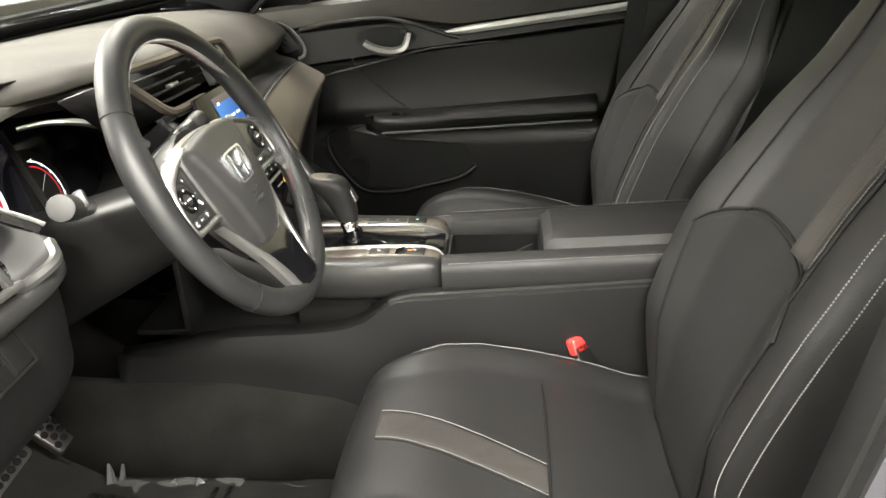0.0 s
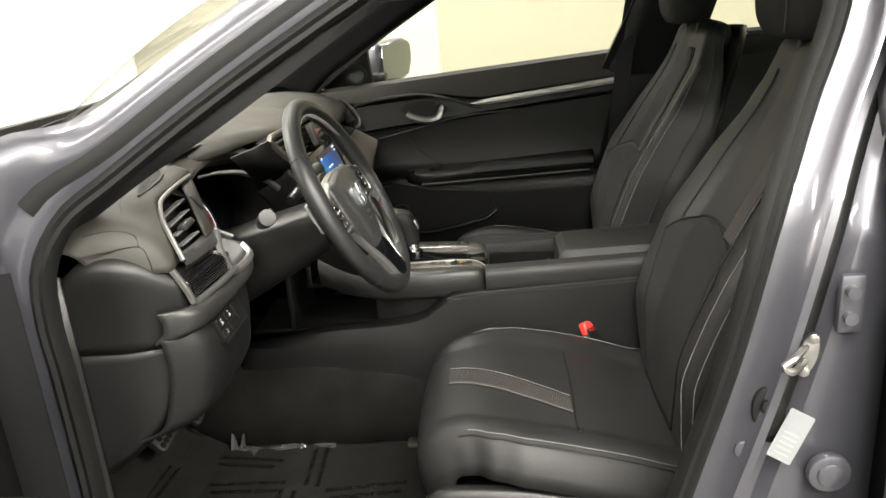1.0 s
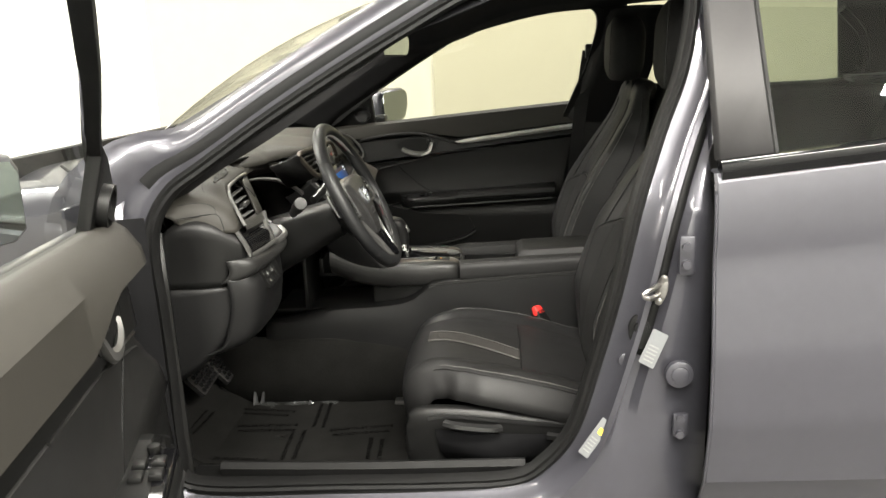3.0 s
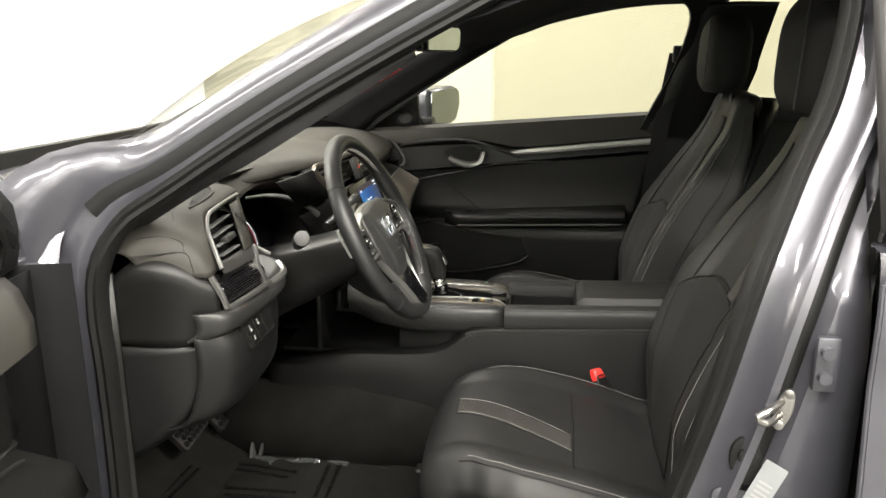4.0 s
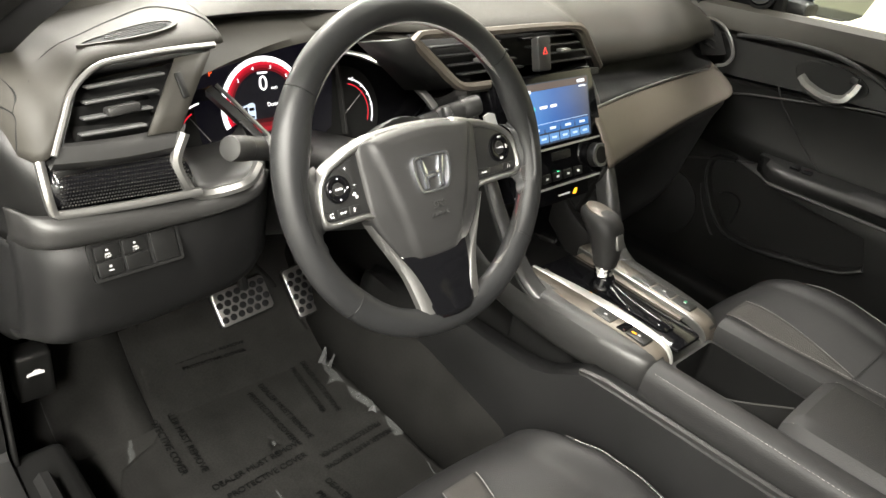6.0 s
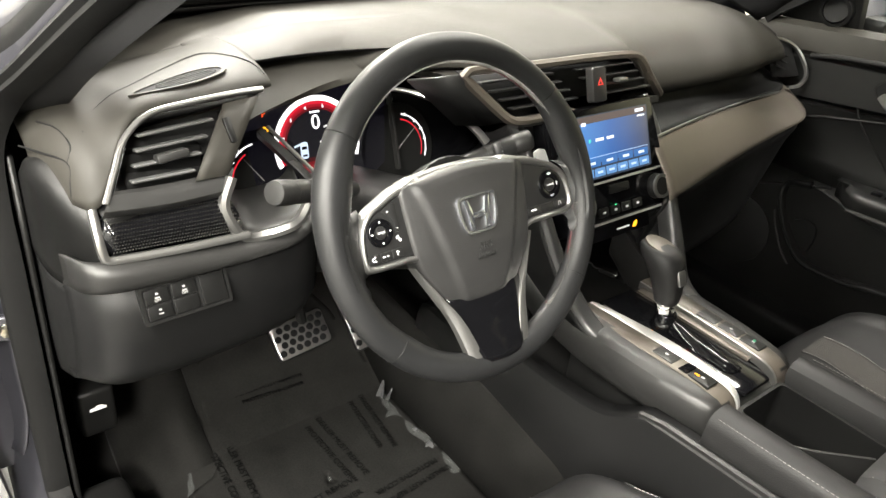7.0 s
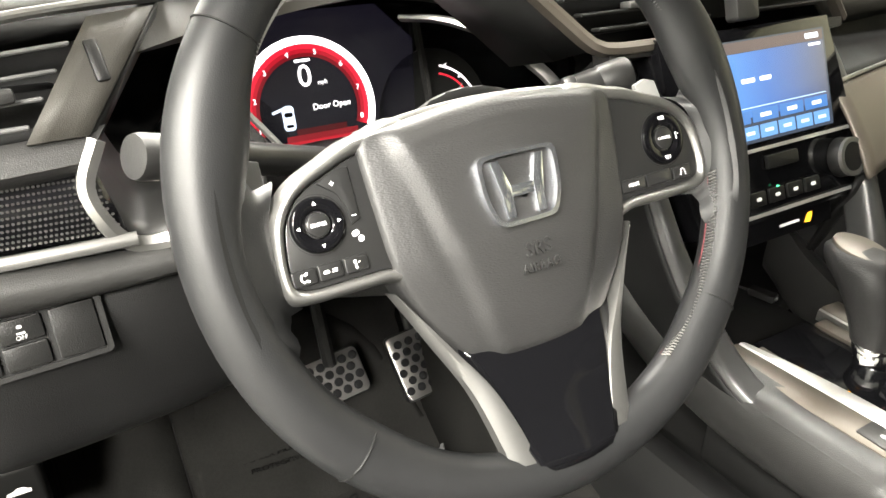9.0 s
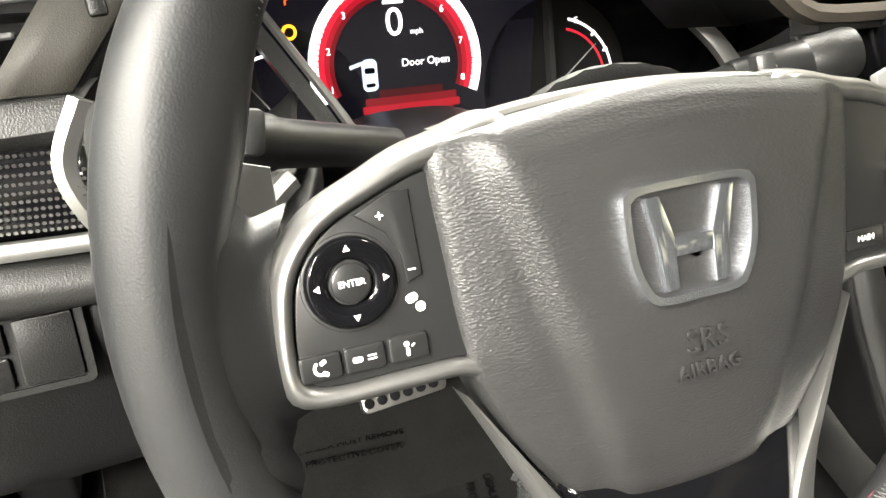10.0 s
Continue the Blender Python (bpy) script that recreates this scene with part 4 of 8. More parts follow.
    # outer shell, glass, frame, mirror and tweeter corner
    p("outer_skin", sheet([[(rear(x, z), y, z) for z, y in ((0.24, 0.80), (0.34, 0.845), (0.50, 0.868), (0.66, 0.862), (0.72, 0.852), (0.85, 0.842), (belt(x) - 0.004, 0.81), (belt(x) - 0.004, 0.79))] for x in np.linspace(-0.41, 0.66, 16)]), PAINT, None, "grey metallic door skin", thick=0.003)
    # door edge in black instead of body paint, for the shade on it
    p("inner_shell", sheet([[(rear(x, z), y, z) for z, y in ((0.26, 0.775), (0.50, 0.775), (0.72, 0.775), (belt(x) - 0.012, 0.775))] for x in np.linspace(-0.40, -0.18, 5)]), MATT_BLACK, None, "door edge blackened for the shade ahead of the lining", thick=0.003)
    p("end_face", merged(sheet([[(rear(-0.38, z), y, z) for y in (0.725, 0.78, 0.83)] for z in (0.25, 0.5, 0.72, 0.90)]), sheet([[(rear(0.662, z), y, z) for y in (0.725, 0.78, 0.83)] for z in (0.25, 0.5, 0.72, 0.96)])), PLASTIC_DK if side > 0 else MATT_BLACK, None, "door end face, blackened for shade on the near door", thick=0.003)
    top = catmull([(-0.30, 0.765, 0.955), (-0.20, 0.752, 1.018), (-0.12, 0.735, 1.067), (-0.03, 0.710, 1.125), (0.06, 0.688, 1.172), (0.235, 0.653, 1.249), (0.485, 0.615, 1.303), (0.68, 0.592, 1.314), (0.718, 0.594, 1.300), (0.712, 0.61, 1.27), (0.690, 0.66, 1.155), (0.655, 0.760, 0.975)], 56)
    p("window_frame", sweep(top, [(0.014, -0.012), (0.014, 0.010), (0.006, 0.013), (-0.012, 0.012), (-0.040, 0.004), (-0.040, -0.012)]), RUBBER, None, "black window frame")
    gt = catmull([(-0.20, 0.752, 1.018), (-0.12, 0.735, 1.067), (-0.03, 0.710, 1.125), (0.06, 0.688, 1.172), (0.235, 0.653, 1.249), (0.485, 0.615, 1.303), (0.70, 0.59, 1.312)], 16)
    gb = [(x, 0.772, belt(x) - 0.01) for x in np.linspace(-0.20, 0.645, 16)]
    g = p("window", sheet([gb, gt]), GLASS, None, "clear door window")
    g.visible_shadow = False
    p("tweeter_corner", prism([(-0.24, -0.07), (-0.062, -0.07), (-0.067, 0.072), (-0.12, 0.050), (-0.21, -0.008), (-0.24, -0.04)], 0.02, axes((-0.08, 0.765, 0.985), (1, 0, 0), (0, -0.28, 1)), 0.006), PLASTIC_DK, None, "black mirror corner cover")
    tw = p("tweeter", frame_of([(0.034 * math.cos(a), 0.034 * math.sin(a)) for a in np.linspace(0, 6.283, 28, endpoint=False)], [(0.027 * math.cos(a), 0.027 * math.sin(a)) for a in np.linspace(0, 6.283, 28, endpoint=False)], 0.016, axes((-0.190, 0.752, 0.957), (1, 0, 0), (0, -0.25, 1)), 0.004), PLASTIC_DK, None, "round black tweeter ring")
    p("grille", cyl(0.027, 0.008, axes((-0.190, 0.747, 0.957), (1, 0, 0), (0, 0.25, 1)), 28), RUBBER, tw, "fine black tweeter grille")
    return door, m, p


front_door(1, 0, "passenger_door", "closed far front door with dark lining and silver trim strip")
far_mirror = thing("door_mirror", (-0.10, 0.90, 0.93), "grey door mirror seen through the far window", "mirror")
mm = axes((-0.078, 0.905, 0.982), (0.50, 0.86, 0), (0, 0, 1)) @ pose(0, 0, 0)
outl = [(x * 1.0, y * 1.0) for x, y in ((-0.078, 0.035), (-0.070, 0.052), (0.060, 0.060), (0.078, 0.045), (0.080, 0.0), (0.060, -0.050), (0.030, -0.062), (-0.060, -0.056), (-0.076, -0.04))]
part("mirror_housing", merged(prism([(x * 1.09, y * 1.12) for x, y in outl], 0.085, mm @ pose(0, 0, -0.088), 0.02, 4), ), PAINT, far_mirror, "grey painted mirror housing")
part("mirror_glass", prism(outl, 0.003, mm @ pose(0, 0, 0.0)), MIRROR, far_mirror, "silvered mirror glass")
part("mirror_foot", rbox((0.05, 0.10, 0.03), Matrix.Translation((-0.13, 0.84, 0.935)), 0.01), PLASTIC_DK, far_mirror, "black mirror foot")

near_door, near_m, near_p = front_door(-1, 73, "driver_door", "open driver's door with dark lining and switch panel")
near_p("switch_plate", rbox((0.15, 0.060, 0.016), Matrix.Translation((0.075, 0.690, 0.646)) @ pose(0, 0, 0, 4, -3, 0), 0.006, 3), GLOSS, None, "glossy black window switch plate")
for i in range(4):
    near_p("switch_key", rbox((0.026, 0.018, 0.010), Matrix.Translation((0.055 + 0.032 * (i % 2), 0.678 + 0.024 * (i // 2), 0.658)) @ pose(0, 0, 0, 6, -6, 0), 0.003), PLASTIC_DK, None, "black window key")
near_p("mirror_knob", cyl(0.009, 0.010, Matrix.Translation((0.012, 0.690, 0.656)), 20, bevel=0.002), PLASTIC_DK, None, "small round mirror knob")
near_mirror = thing("door_mirror", near_m @ Vector((-0.10, 0.90, 0.93)), "grey mirror on the open driver's door", "mirror")
hm = near_m @ axes((-0.09, 0.905, 0.985), (0.50, 0.86, 0), (0, 0, 1))
part("mirror_housing", prism([(x * 1.09, y * 1.12) for x, y in outl], 0.085, hm @ pose(0, 0, -0.088), 0.02, 4), PAINT, near_mirror, "grey painted mirror housing")
part("mirror_glass", prism(outl, 0.003, hm), MIRROR, near_mirror, "silvered mirror glass")


# ---------------------------------------------------------------- dashboard
dash = thing("dashboard", (-0.35, 0, 0.5), "charcoal soft-touch dashboard with silver trim", "dashboard")

# top pad: stations across the car of (x, z) points from the windscreen to the lip
TOP = [(-0.72, ((-0.47, 0.880), (-0.42, 0.884), (-0.38, 0.884), (-0.35, 0.878), (-0.33, 0.870), (-0.325, 0.855))),
       (-0.60, ((-0.56, 0.905), (-0.46, 0.911), (-0.38, 0.910), (-0.33, 0.906), (-0.30, 0.900), (-0.29, 0.885))),
       (-0.47, ((-0.58, 0.925), (-0.50, 0.932), (-0.42, 0.934), (-0.36, 0.928), (-0.32, 0.915), (-0.300, 0.900))),
       (-0.36, ((-0.60, 0.930), (-0.52, 0.940), (-0.44, 0.947), (-0.38, 0.942), (-0.34, 0.926), (-0.320, 0.905))),
       (-0.22, ((-0.60, 0.930), (-0.52, 0.940), (-0.44, 0.946), (-0.36, 0.942), (-0.30, 0.930), (-0.275, 0.908))),
       (-0.10, ((-0.60, 0.930), (-0.50, 0.942), (-0.40, 0.948), (-0.30, 0.946), (-0.215, 0.934), (-0.195, 0.920))),
       (0.10, ((-0.60, 0.930), (-0.50, 0.942), (-0.40, 0.948), (-0.30, 0.946), (-0.215, 0.934), (-0.190, 0.918))),
       (0.20, ((-0.60, 0.930), (-0.48, 0.942), (-0.37, 0.944), (-0.28, 0.930), (-0.210, 0.885), (-0.195, 0.845))),
       (0.45, ((-0.57, 0.930), (-0.46, 0.940), (-0.36, 0.940), (-0.27, 0.922), (-0.205, 0.882), (-0.190, 0.850))),
       (0.62, ((-0.53, 0.925), (-0.44, 0.930), (-0.36, 0.928), (-0.28, 0.914), (-0.220, 0.886), (-0.205, 0.862))),
       (0.72, ((-0.47, 0.900), (-0.42, 0.905), (-0.38, 0.905), (-0.33, 0.898), (-0.29, 0.885), (-0.280, 0.870)))]


def top_rows(y0, y1, n, m=26):
    rows = []
    for y in np.linspace(y0, y1, n):
        pr = catmull(blend(TOP, y), m)
        rows.append([(x, y, z) for x, z in pr])
    return rows


part("top_pad", sheet(top_rows(-0.72, 0.72, 90)), DASH, dash, "charcoal soft-touch top pad", thick=0.006)

# instrument hood: a visor that arches over the display
LIP = catmull([(-0.250, -0.515, 0.884), (-0.272, -0.455, 0.888), (-0.290, -0.395, 0.893), (-0.300, -0.330, 0.898), (-0.298, -0.265, 0.901), (-0.275, -0.205, 0.898), (-0.240, -0.175, 0.888)], 44)
visor_rows = []
for f, lip in zip(np.linspace(0, 1, 44), LIP):
    by = lip[1] - 0.005 * (1 - f)
    prof = catmull(blend(TOP, by), 26)
    back = np.array([-0.420, by, float(np.interp(-0.420, prof[:, 0], prof[:, 1])) + 0.0015])
    mid = back * 0.45 + lip * 0.55 + np.array([0, 0, 0.008 + 0.008 * math.sin(math.pi * f)])
    deep = np.array([-0.385, lip[1] * 0.96 - 0.015, 0.862 + 0.016 * math.sin(math.pi * f)])
    visor_rows.append([tuple(v) for v in catmull([back, mid, lip + [-0.006, 0, 0.005], lip, lip + [-0.004, 0, -0.007], lip * 0.6 + deep * 0.4 + [0, 0, -0.004], deep], 22)])
part("instrument_hood", sheet(visor_rows), DASH, dash, "charcoal hood over the instruments", thick=0.003)

# driver's end: pod with the outer vent, silver outline, mesh insert and knee panel
POD = [(-0.732, ((-0.420, 0.868), (-0.385, 0.870), (-0.350, 0.867), (-0.325, 0.857), (-0.310, 0.838), (-0.305, 0.820))),
       (-0.715, ((-0.420, 0.880), (-0.370, 0.887), (-0.320, 0.886), (-0.278, 0.874), (-0.246, 0.848), (-0.232, 0.824))),
       (-0.690, ((-0.420, 0.889), (-0.365, 0.898), (-0.310, 0.900), (-0.265, 0.891), (-0.226, 0.864), (-0.206, 0.830))),
       (-0.640, ((-0.420, 0.903), (-0.360, 0.912), (-0.305, 0.915), (-0.262, 0.911), (-0.246, 0.905), (-0.243, 0.901))),
       (-0.560, ((-0.420, 0.914), (-0.360, 0.924), (-0.310, 0.926), (-0.272, 0.921), (-0.254, 0.913), (-0.250, 0.908))),
       (-0.475, ((-0.420, 0.930), (-0.370, 0.935), (-0.330, 0.935), (-0.290, 0.930), (-0.262, 0.921), (-0.256, 0.914)))]
part("vent_pod", loft([[(x, y, z + 0.004) for x, z in pts] for y, pts in POD], 24, 44), DASH, dash, "charcoal pod round the outer vent", thick=0.006)
# side defroster grille in the pod
gm = axes((-0.2805, -0.575, 0.9255), (-0.16, 0.98, 0.11), (-0.97, -0.15, 0.13))
go = [(0.060 * math.cos(a), 0.0125 * math.sin(a) * (1 + 0.45 * math.cos(a))) for a in np.linspace(0, 2 * math.pi, 28, endpoint=False)]
grille = part("side_grille", frame_of(go, [(x * 0.90, y * 0.80) for x, y in go], 0.003, gm, 0.001), DASH, dash, "charcoal side window vent surround")
part("opening", prism([(x * 0.9, y * 0.8) for x, y in go], 0.001, gm @ pose(0, 0, 0.0010)), RUBBER, grille, "dark vent opening")
for k in range(5):
    y = -0.0070 + 0.0035 * k
    half = 0.038 * math.sqrt(max(0.05, 1 - (y / 0.011) ** 2))
    part("slat", rbox((half * 2, 0.0012, 0.002), gm @ pose(0.010, y, 0.0020), 0.0004, 1), PLASTIC, grille)

# seams where the pod and the end cap meet the pad
part("pod_seam", tube(catmull([(-0.2579, -0.6868, 0.8915), (-0.2783, -0.6714, 0.9035), (-0.2916, -0.6477, 0.9150), (-0.2996, -0.6200, 0.9225), (-0.3248, -0.5778, 0.9278), (-0.3498, -0.5244, 0.9336), (-0.3256, -0.4971, 0.9366), (-0.2958, -0.4814, 0.9348), (-0.2700, -0.4770, 0.9275)], 50), 0.0013, 6), RUBBER, dash, "dark seam round the vent pod")

part("cap_seam", tube(catmull([(-0.3150, -0.7385, 0.8645), (-0.2841, -0.7252, 0.8666), (-0.2462, -0.7079, 0.8662), (-0.2346, -0.7108, 0.8475), (-0.2310, -0.7130, 0.8320)], 24), 0.0012, 6), RUBBER, dash, "dark seam of the end cap")
part("cap_seam", tube(catmull([(-0.2462, -0.7079, 0.8662), (-0.2545, -0.7013, 0.8819), (-0.2835, -0.7060, 0.8901), (-0.3175, -0.7173, 0.8879)], 20), 0.0012, 6), RUBBER, dash, "dark seam of the end cap")


def quad_m(tl, tr, bl):
    """A local frame at the middle of a face from three corners: x to the right, y up."""
    tl, tr, bl = Vector(tl), Vector(tr), Vector(bl)
    return axes((tr + bl) / 2, tr - tl, tl - bl), (tr - tl).length, (tl - bl).length


# slat colour raised to carry the reflections on the outer vent
SLAT = material("reflection_grey_slat", (0.06, 0.06, 0.06), 0.38, 0, 0.2, 800, 0.06)
# outer vent
V_TL, V_TR, V_BL, V_BR = np.array((-0.244, -0.640, 0.903)), np.array((-0.253, -0.492, 0.914)), np.array((-0.199, -0.682, 0.839)), np.array((-0.200, -0.560, 0.838))


def on_vent(u, v, d=0.0):
    a = V_TL * (1 - u) + V_TR * u
    b = V_BL * (1 - u) + V_BR * u
    p = a * (1 - v) + b * v
    n = np.cross(V_TR - V_TL, V_BL - V_TL)
    n /= np.linalg.norm(n)
    if n[0] < 0:
        n = -n
    return p + n * d


vent = part("outer_vent", sheet([[on_vent(u, v, -0.040) for u in np.linspace(0.02, 0.98, 6)] for v in np.linspace(0.02, 0.98, 4)]), RUBBER, dash, "black outer air vent", thick=0.002)
part("vent_duct", sheet([[on_vent(*uv, -0.040) for uv in ((0, 0), (1, 0), (1, 1), (0, 1), (0, 0))], [on_vent(*uv, 0.0) for uv in ((0, 0), (1, 0), (1, 1), (0, 1), (0, 0))]]), PLASTIC_DK, vent, "dark vent duct", thick=0.002)
for k in range(4):
    v = 0.20 + 0.20 * k
    c0, c1 = on_vent(0.06 + 0.02 * k, v, -0.006), on_vent(0.66, v, -0.006)
    d = c1 - c0
    part("slat", rbox((np.linalg.norm(d), 0.014, 0.003), axes((c0 + c1) / 2, d, (1, 0, 0.25)), 0.001, 1), SLAT, vent, "grey vent slat")
tab = (on_vent(0.40, 0.58, 0.002) + on_vent(0.40, 0.58, 0.0)) / 2
part("tab", rbox((0.036, 0.016, 0.010), axes(tab, V_TR - V_TL, (1, 0, 0.3)), 0.003), PLASTIC, vent, "grey vent adjuster tab")
part("side_plate", sheet([[on_vent(u, v, 0.001) for u in (0.70, 0.80, 0.90, 1.0)] for v in (0.06, 0.35, 0.65, 0.96)]), DASH, vent, "charcoal plate beside the vent", thick=0.003)
part("wheel_slot", rbox((0.009, 0.030, 0.006), axes(on_vent(0.85, 0.42, 0.003), V_TR - V_TL, V_TL - V_BL), 0.002), PLASTIC_DK, vent, "dark vent shut-off wheel")
line = catmull([on_vent(1.02, -0.02, 0.002), on_vent(0.7, -0.05, 0.003), on_vent(0.35, -0.06, 0.003), on_vent(0.10, -0.03, 0.003), on_vent(-0.03, 0.22, 0.003), on_vent(-0.045, 0.6, 0.003), on_vent(-0.05, 1.04, 0.003)], 40)
part("vent_outline", sweep(line, [(0.0034, -0.003), (0.0030, 0.001), (0.0014, 0.0024), (-0.0014, 0.0024), (-0.0030, 0.001), (-0.0034, -0.003)], out=(0.75, 0, 0.66)), SATIN, dash, "satin silver vent outline")
part("vent_lip", sheet([[on_vent(u, v + 0.03 * math.sin(math.pi * u), d) for u in np.linspace(-0.04, 1.05, 14)] for v, d in ((0.88, -0.004), (0.94, 0.0005), (1.04, 0.0015), (1.14, 0.001), (1.18, -0.004), (1.19, -0.02))]), PLASTIC, dash, "charcoal lip below the vent")

# filler block, added to hide the gauges seen through the gap
part("backing_block", rbox((0.02, 0.145, 0.085), Matrix.Translation((-0.258, -0.640, 0.822)) @ pose(0, 0, 0, 0, 0, -2), 0.004), RUBBER, dash, "added black block that fills the gap behind the insert")
# mesh insert in a silver frame below the vent
I_TL, I_TR, I_BL, I_BR = np.array((-0.211, -0.697, 0.822)), np.array((-0.203, -0.560, 0.822)), np.array((-0.192, -0.697, 0.779)), np.array((-0.184, -0.548, 0.776))
insert = part("mesh_insert", loft([[I_TL * (1 - u) + I_TR * u, (I_TL * (1 - u) + I_TR * u) * 0.5 + (I_BL * (1 - u) + I_BR * u) * 0.5 + [0.010, 0, 0.002], I_BL * (1 - u) + I_BR * u] for u in (0, 0.33, 0.66, 1)], 10, 10), GLOSS, dash, "glossy black insert with honeycomb dots", thick=0.002)
dots = []
for i in range(46):
    for j in range(11):
        if i < 2:
            continue
        u = (i + 0.5 * (j % 2) + 0.4) / 47
        v = (j + 0.8) / 12
        p = (I_TL * (1 - u) + I_TR * u) * (1 - v) + (I_BL * (1 - u) + I_BR * u) * v + np.array([0.0105 * math.sin(math.pi * v) ** 0.9, 0, 0.002 * math.sin(math.pi * v)])
        dots.append(p)
dot_bm = bmesh.new()
for p in dots:
    vs = [dot_bm.verts.new((p[0] + 0.0006 + 0.00045 * math.sin(a) * 0.4, p[1] + 0.00118 * math.cos(a), p[2] + 0.00118 * math.sin(a))) for a in np.linspace(0, 6.283, 6, endpoint=False)]
    dot_bm.faces.new(vs)
part("honeycomb", dot_bm, STEEL, insert, "fine silver honeycomb pattern", smooth=0, kind="stuff")
frame_line = catmull([I_TL + [0.002, -0.003, 0.006], I_TL * 0.5 + I_BL * 0.5 + [0.008, -0.004, 0], I_BL + [0.004, -0.003, 0.006], I_BL + [0.005, 0.000, -0.001], I_BL + [0.006, 0.012, -0.003], I_BL * 0.5 + I_BR * 0.5 + [0.007, 0, -0.003], I_BR + [0.006, 0.004, -0.002]], 40)
part("insert_frame", sweep(frame_line, [(0.0050, -0.004), (0.0042, 0.002), (0.002, 0.0035), (-0.002, 0.0035), (-0.0042, 0.002), (-0.0050, -0.004)], out=(0.9, 0, 0.4)), SATIN, dash, "satin silver frame below the insert")
foot = catmull([on_vent(1.05, 1.0, 0.004), (-0.190, -0.567, 0.812), (-0.183, -0.561, 0.788), (-0.184, -0.549, 0.770), (-0.182, -0.529, 0.7665), (-0.173, -0.489, 0.776), (-0.192, -0.462, 0.786)], 34)
part("cluster_trim", sweep(foot, [(0.006, -0.004), (0.006, 0.003), (0.001, 0.005), (-0.005, 0.003), (-0.006, -0.004)], out=(0.9, 0.1, 0.4)), SATIN, dash, "satin silver trim beside the instruments")
shelf = [[p + np.array([-0.003, 0.004, 0.001]), p + np.array([-0.020, 0.008, 0.005]), p + np.array([-0.050, 0.014, 0.010]), p + np.array([-0.085, 0.022, 0.018])] for p in foot[6:]]
part("cluster_shelf", sheet(shelf), PLASTIC, dash, "charcoal curved shelf below the side gauge", thick=0.002)

# end caps facing the open door
def cap_side(x, z):
    """The dashboard's outer side, which rounds inwards to the front."""
    return -0.736 + 3.6 * max(0.0, x + 0.305) ** 2 + 0.30 * max(0.0, 0.62 - z) ** 2


COVER_TOP = [(-0.380, 0.800), (-0.350, 0.832), (-0.318, 0.852), (-0.285, 0.856), (-0.250, 0.846), (-0.225, 0.828), (-0.200, 0.812)]
rows = []
for x, zt in catmull(COVER_TOP, 22):
    col = [(x, cap_side(x, z), z) for z in np.linspace(0.722, zt - 0.016, 9)]
    col += [(x, cap_side(x, zt) + 0.004, zt - 0.008), (x, cap_side(x, zt) + 0.014, zt - 0.001), (x, cap_side(x, zt) + 0.040, zt + 0.003), (x, min(-0.66, cap_side(x, zt) + 0.075), zt + 0.004)]
    rows.append(col)
# darker plastic than the pod, for the weaker light on this end
part("end_cap", sheet(rows), PLASTIC_DK, dash, "rounded end cover of the dashboard, darkened for its shade", thick=0.004)
rows = []
for x, zb in catmull([(-0.385, 0.500), (-0.350, 0.520), (-0.310, 0.548), (-0.270, 0.582), (-0.235, 0.618), (-0.210, 0.655)], 18):
    rows.append([(x, cap_side(x, z) + 0.002 + 0.012 * max(0, (zb + 0.02 - z) / 0.02), z) for z in np.linspace(zb, 0.719, 12)])
part("end_cap_lower", sheet(rows), KNEE_SKIN, dash, "dark lower dashboard side", thick=0.004)
part("end_cap_seam", tube(catmull([(x, cap_side(x, z) - 0.0006, z) for x, z in ((-0.372, 0.7205), (-0.33, 0.7205), (-0.28, 0.7205), (-0.235, 0.7215), (-0.205, 0.7225))], 20), 0.0014, 6), RUBBER, dash, "dark seam between dashboard panels")
part("end_cap_seam", tube(catmull([(x, cap_side(x, z) - 0.0002, z) for x, z in ((-0.210, 0.800), (-0.232, 0.800), (-0.249, 0.787), (-0.243, 0.764), (-0.226, 0.738), (-0.212, 0.724))], 24), 0.0014, 6), RUBBER, dash, "dark seam of the band's end")
part("end_cap_seam", tube(catmull([(x, cap_side(x, z) + 0.0016, z) for x, z in ((-0.212, 0.716), (-0.214, 0.690), (-0.236, 0.650), (-0.280, 0.610), (-0.335, 0.568))], 24), 0.0016, 6), RUBBER, dash, "dark seam across the lower side")

# band below the insert, then the knee panel with the switch bank
KNEE = [(-0.735, ((-0.228, 0.776), (-0.222, 0.762), (-0.224, 0.744), (-0.240, 0.728))),
        (-0.700, ((-0.190, 0.776), (-0.176, 0.766), (-0.178, 0.744), (-0.205, 0.728))),
        (-0.560, ((-0.186, 0.767), (-0.171, 0.759), (-0.170, 0.744), (-0.200, 0.730))),
        (-0.470, ((-0.196, 0.768), (-0.180, 0.762), (-0.179, 0.750), (-0.205, 0.736))),
        (-0.440, ((-0.225, 0.790), (-0.215, 0.778), (-0.215, 0.765), (-0.225, 0.758)))]
part("lower_band", loft([[(x, y, z) for x, z in pts] for y, pts in KNEE], 14, 36), PLASTIC, dash, "charcoal band below the insert", thick=0.005)
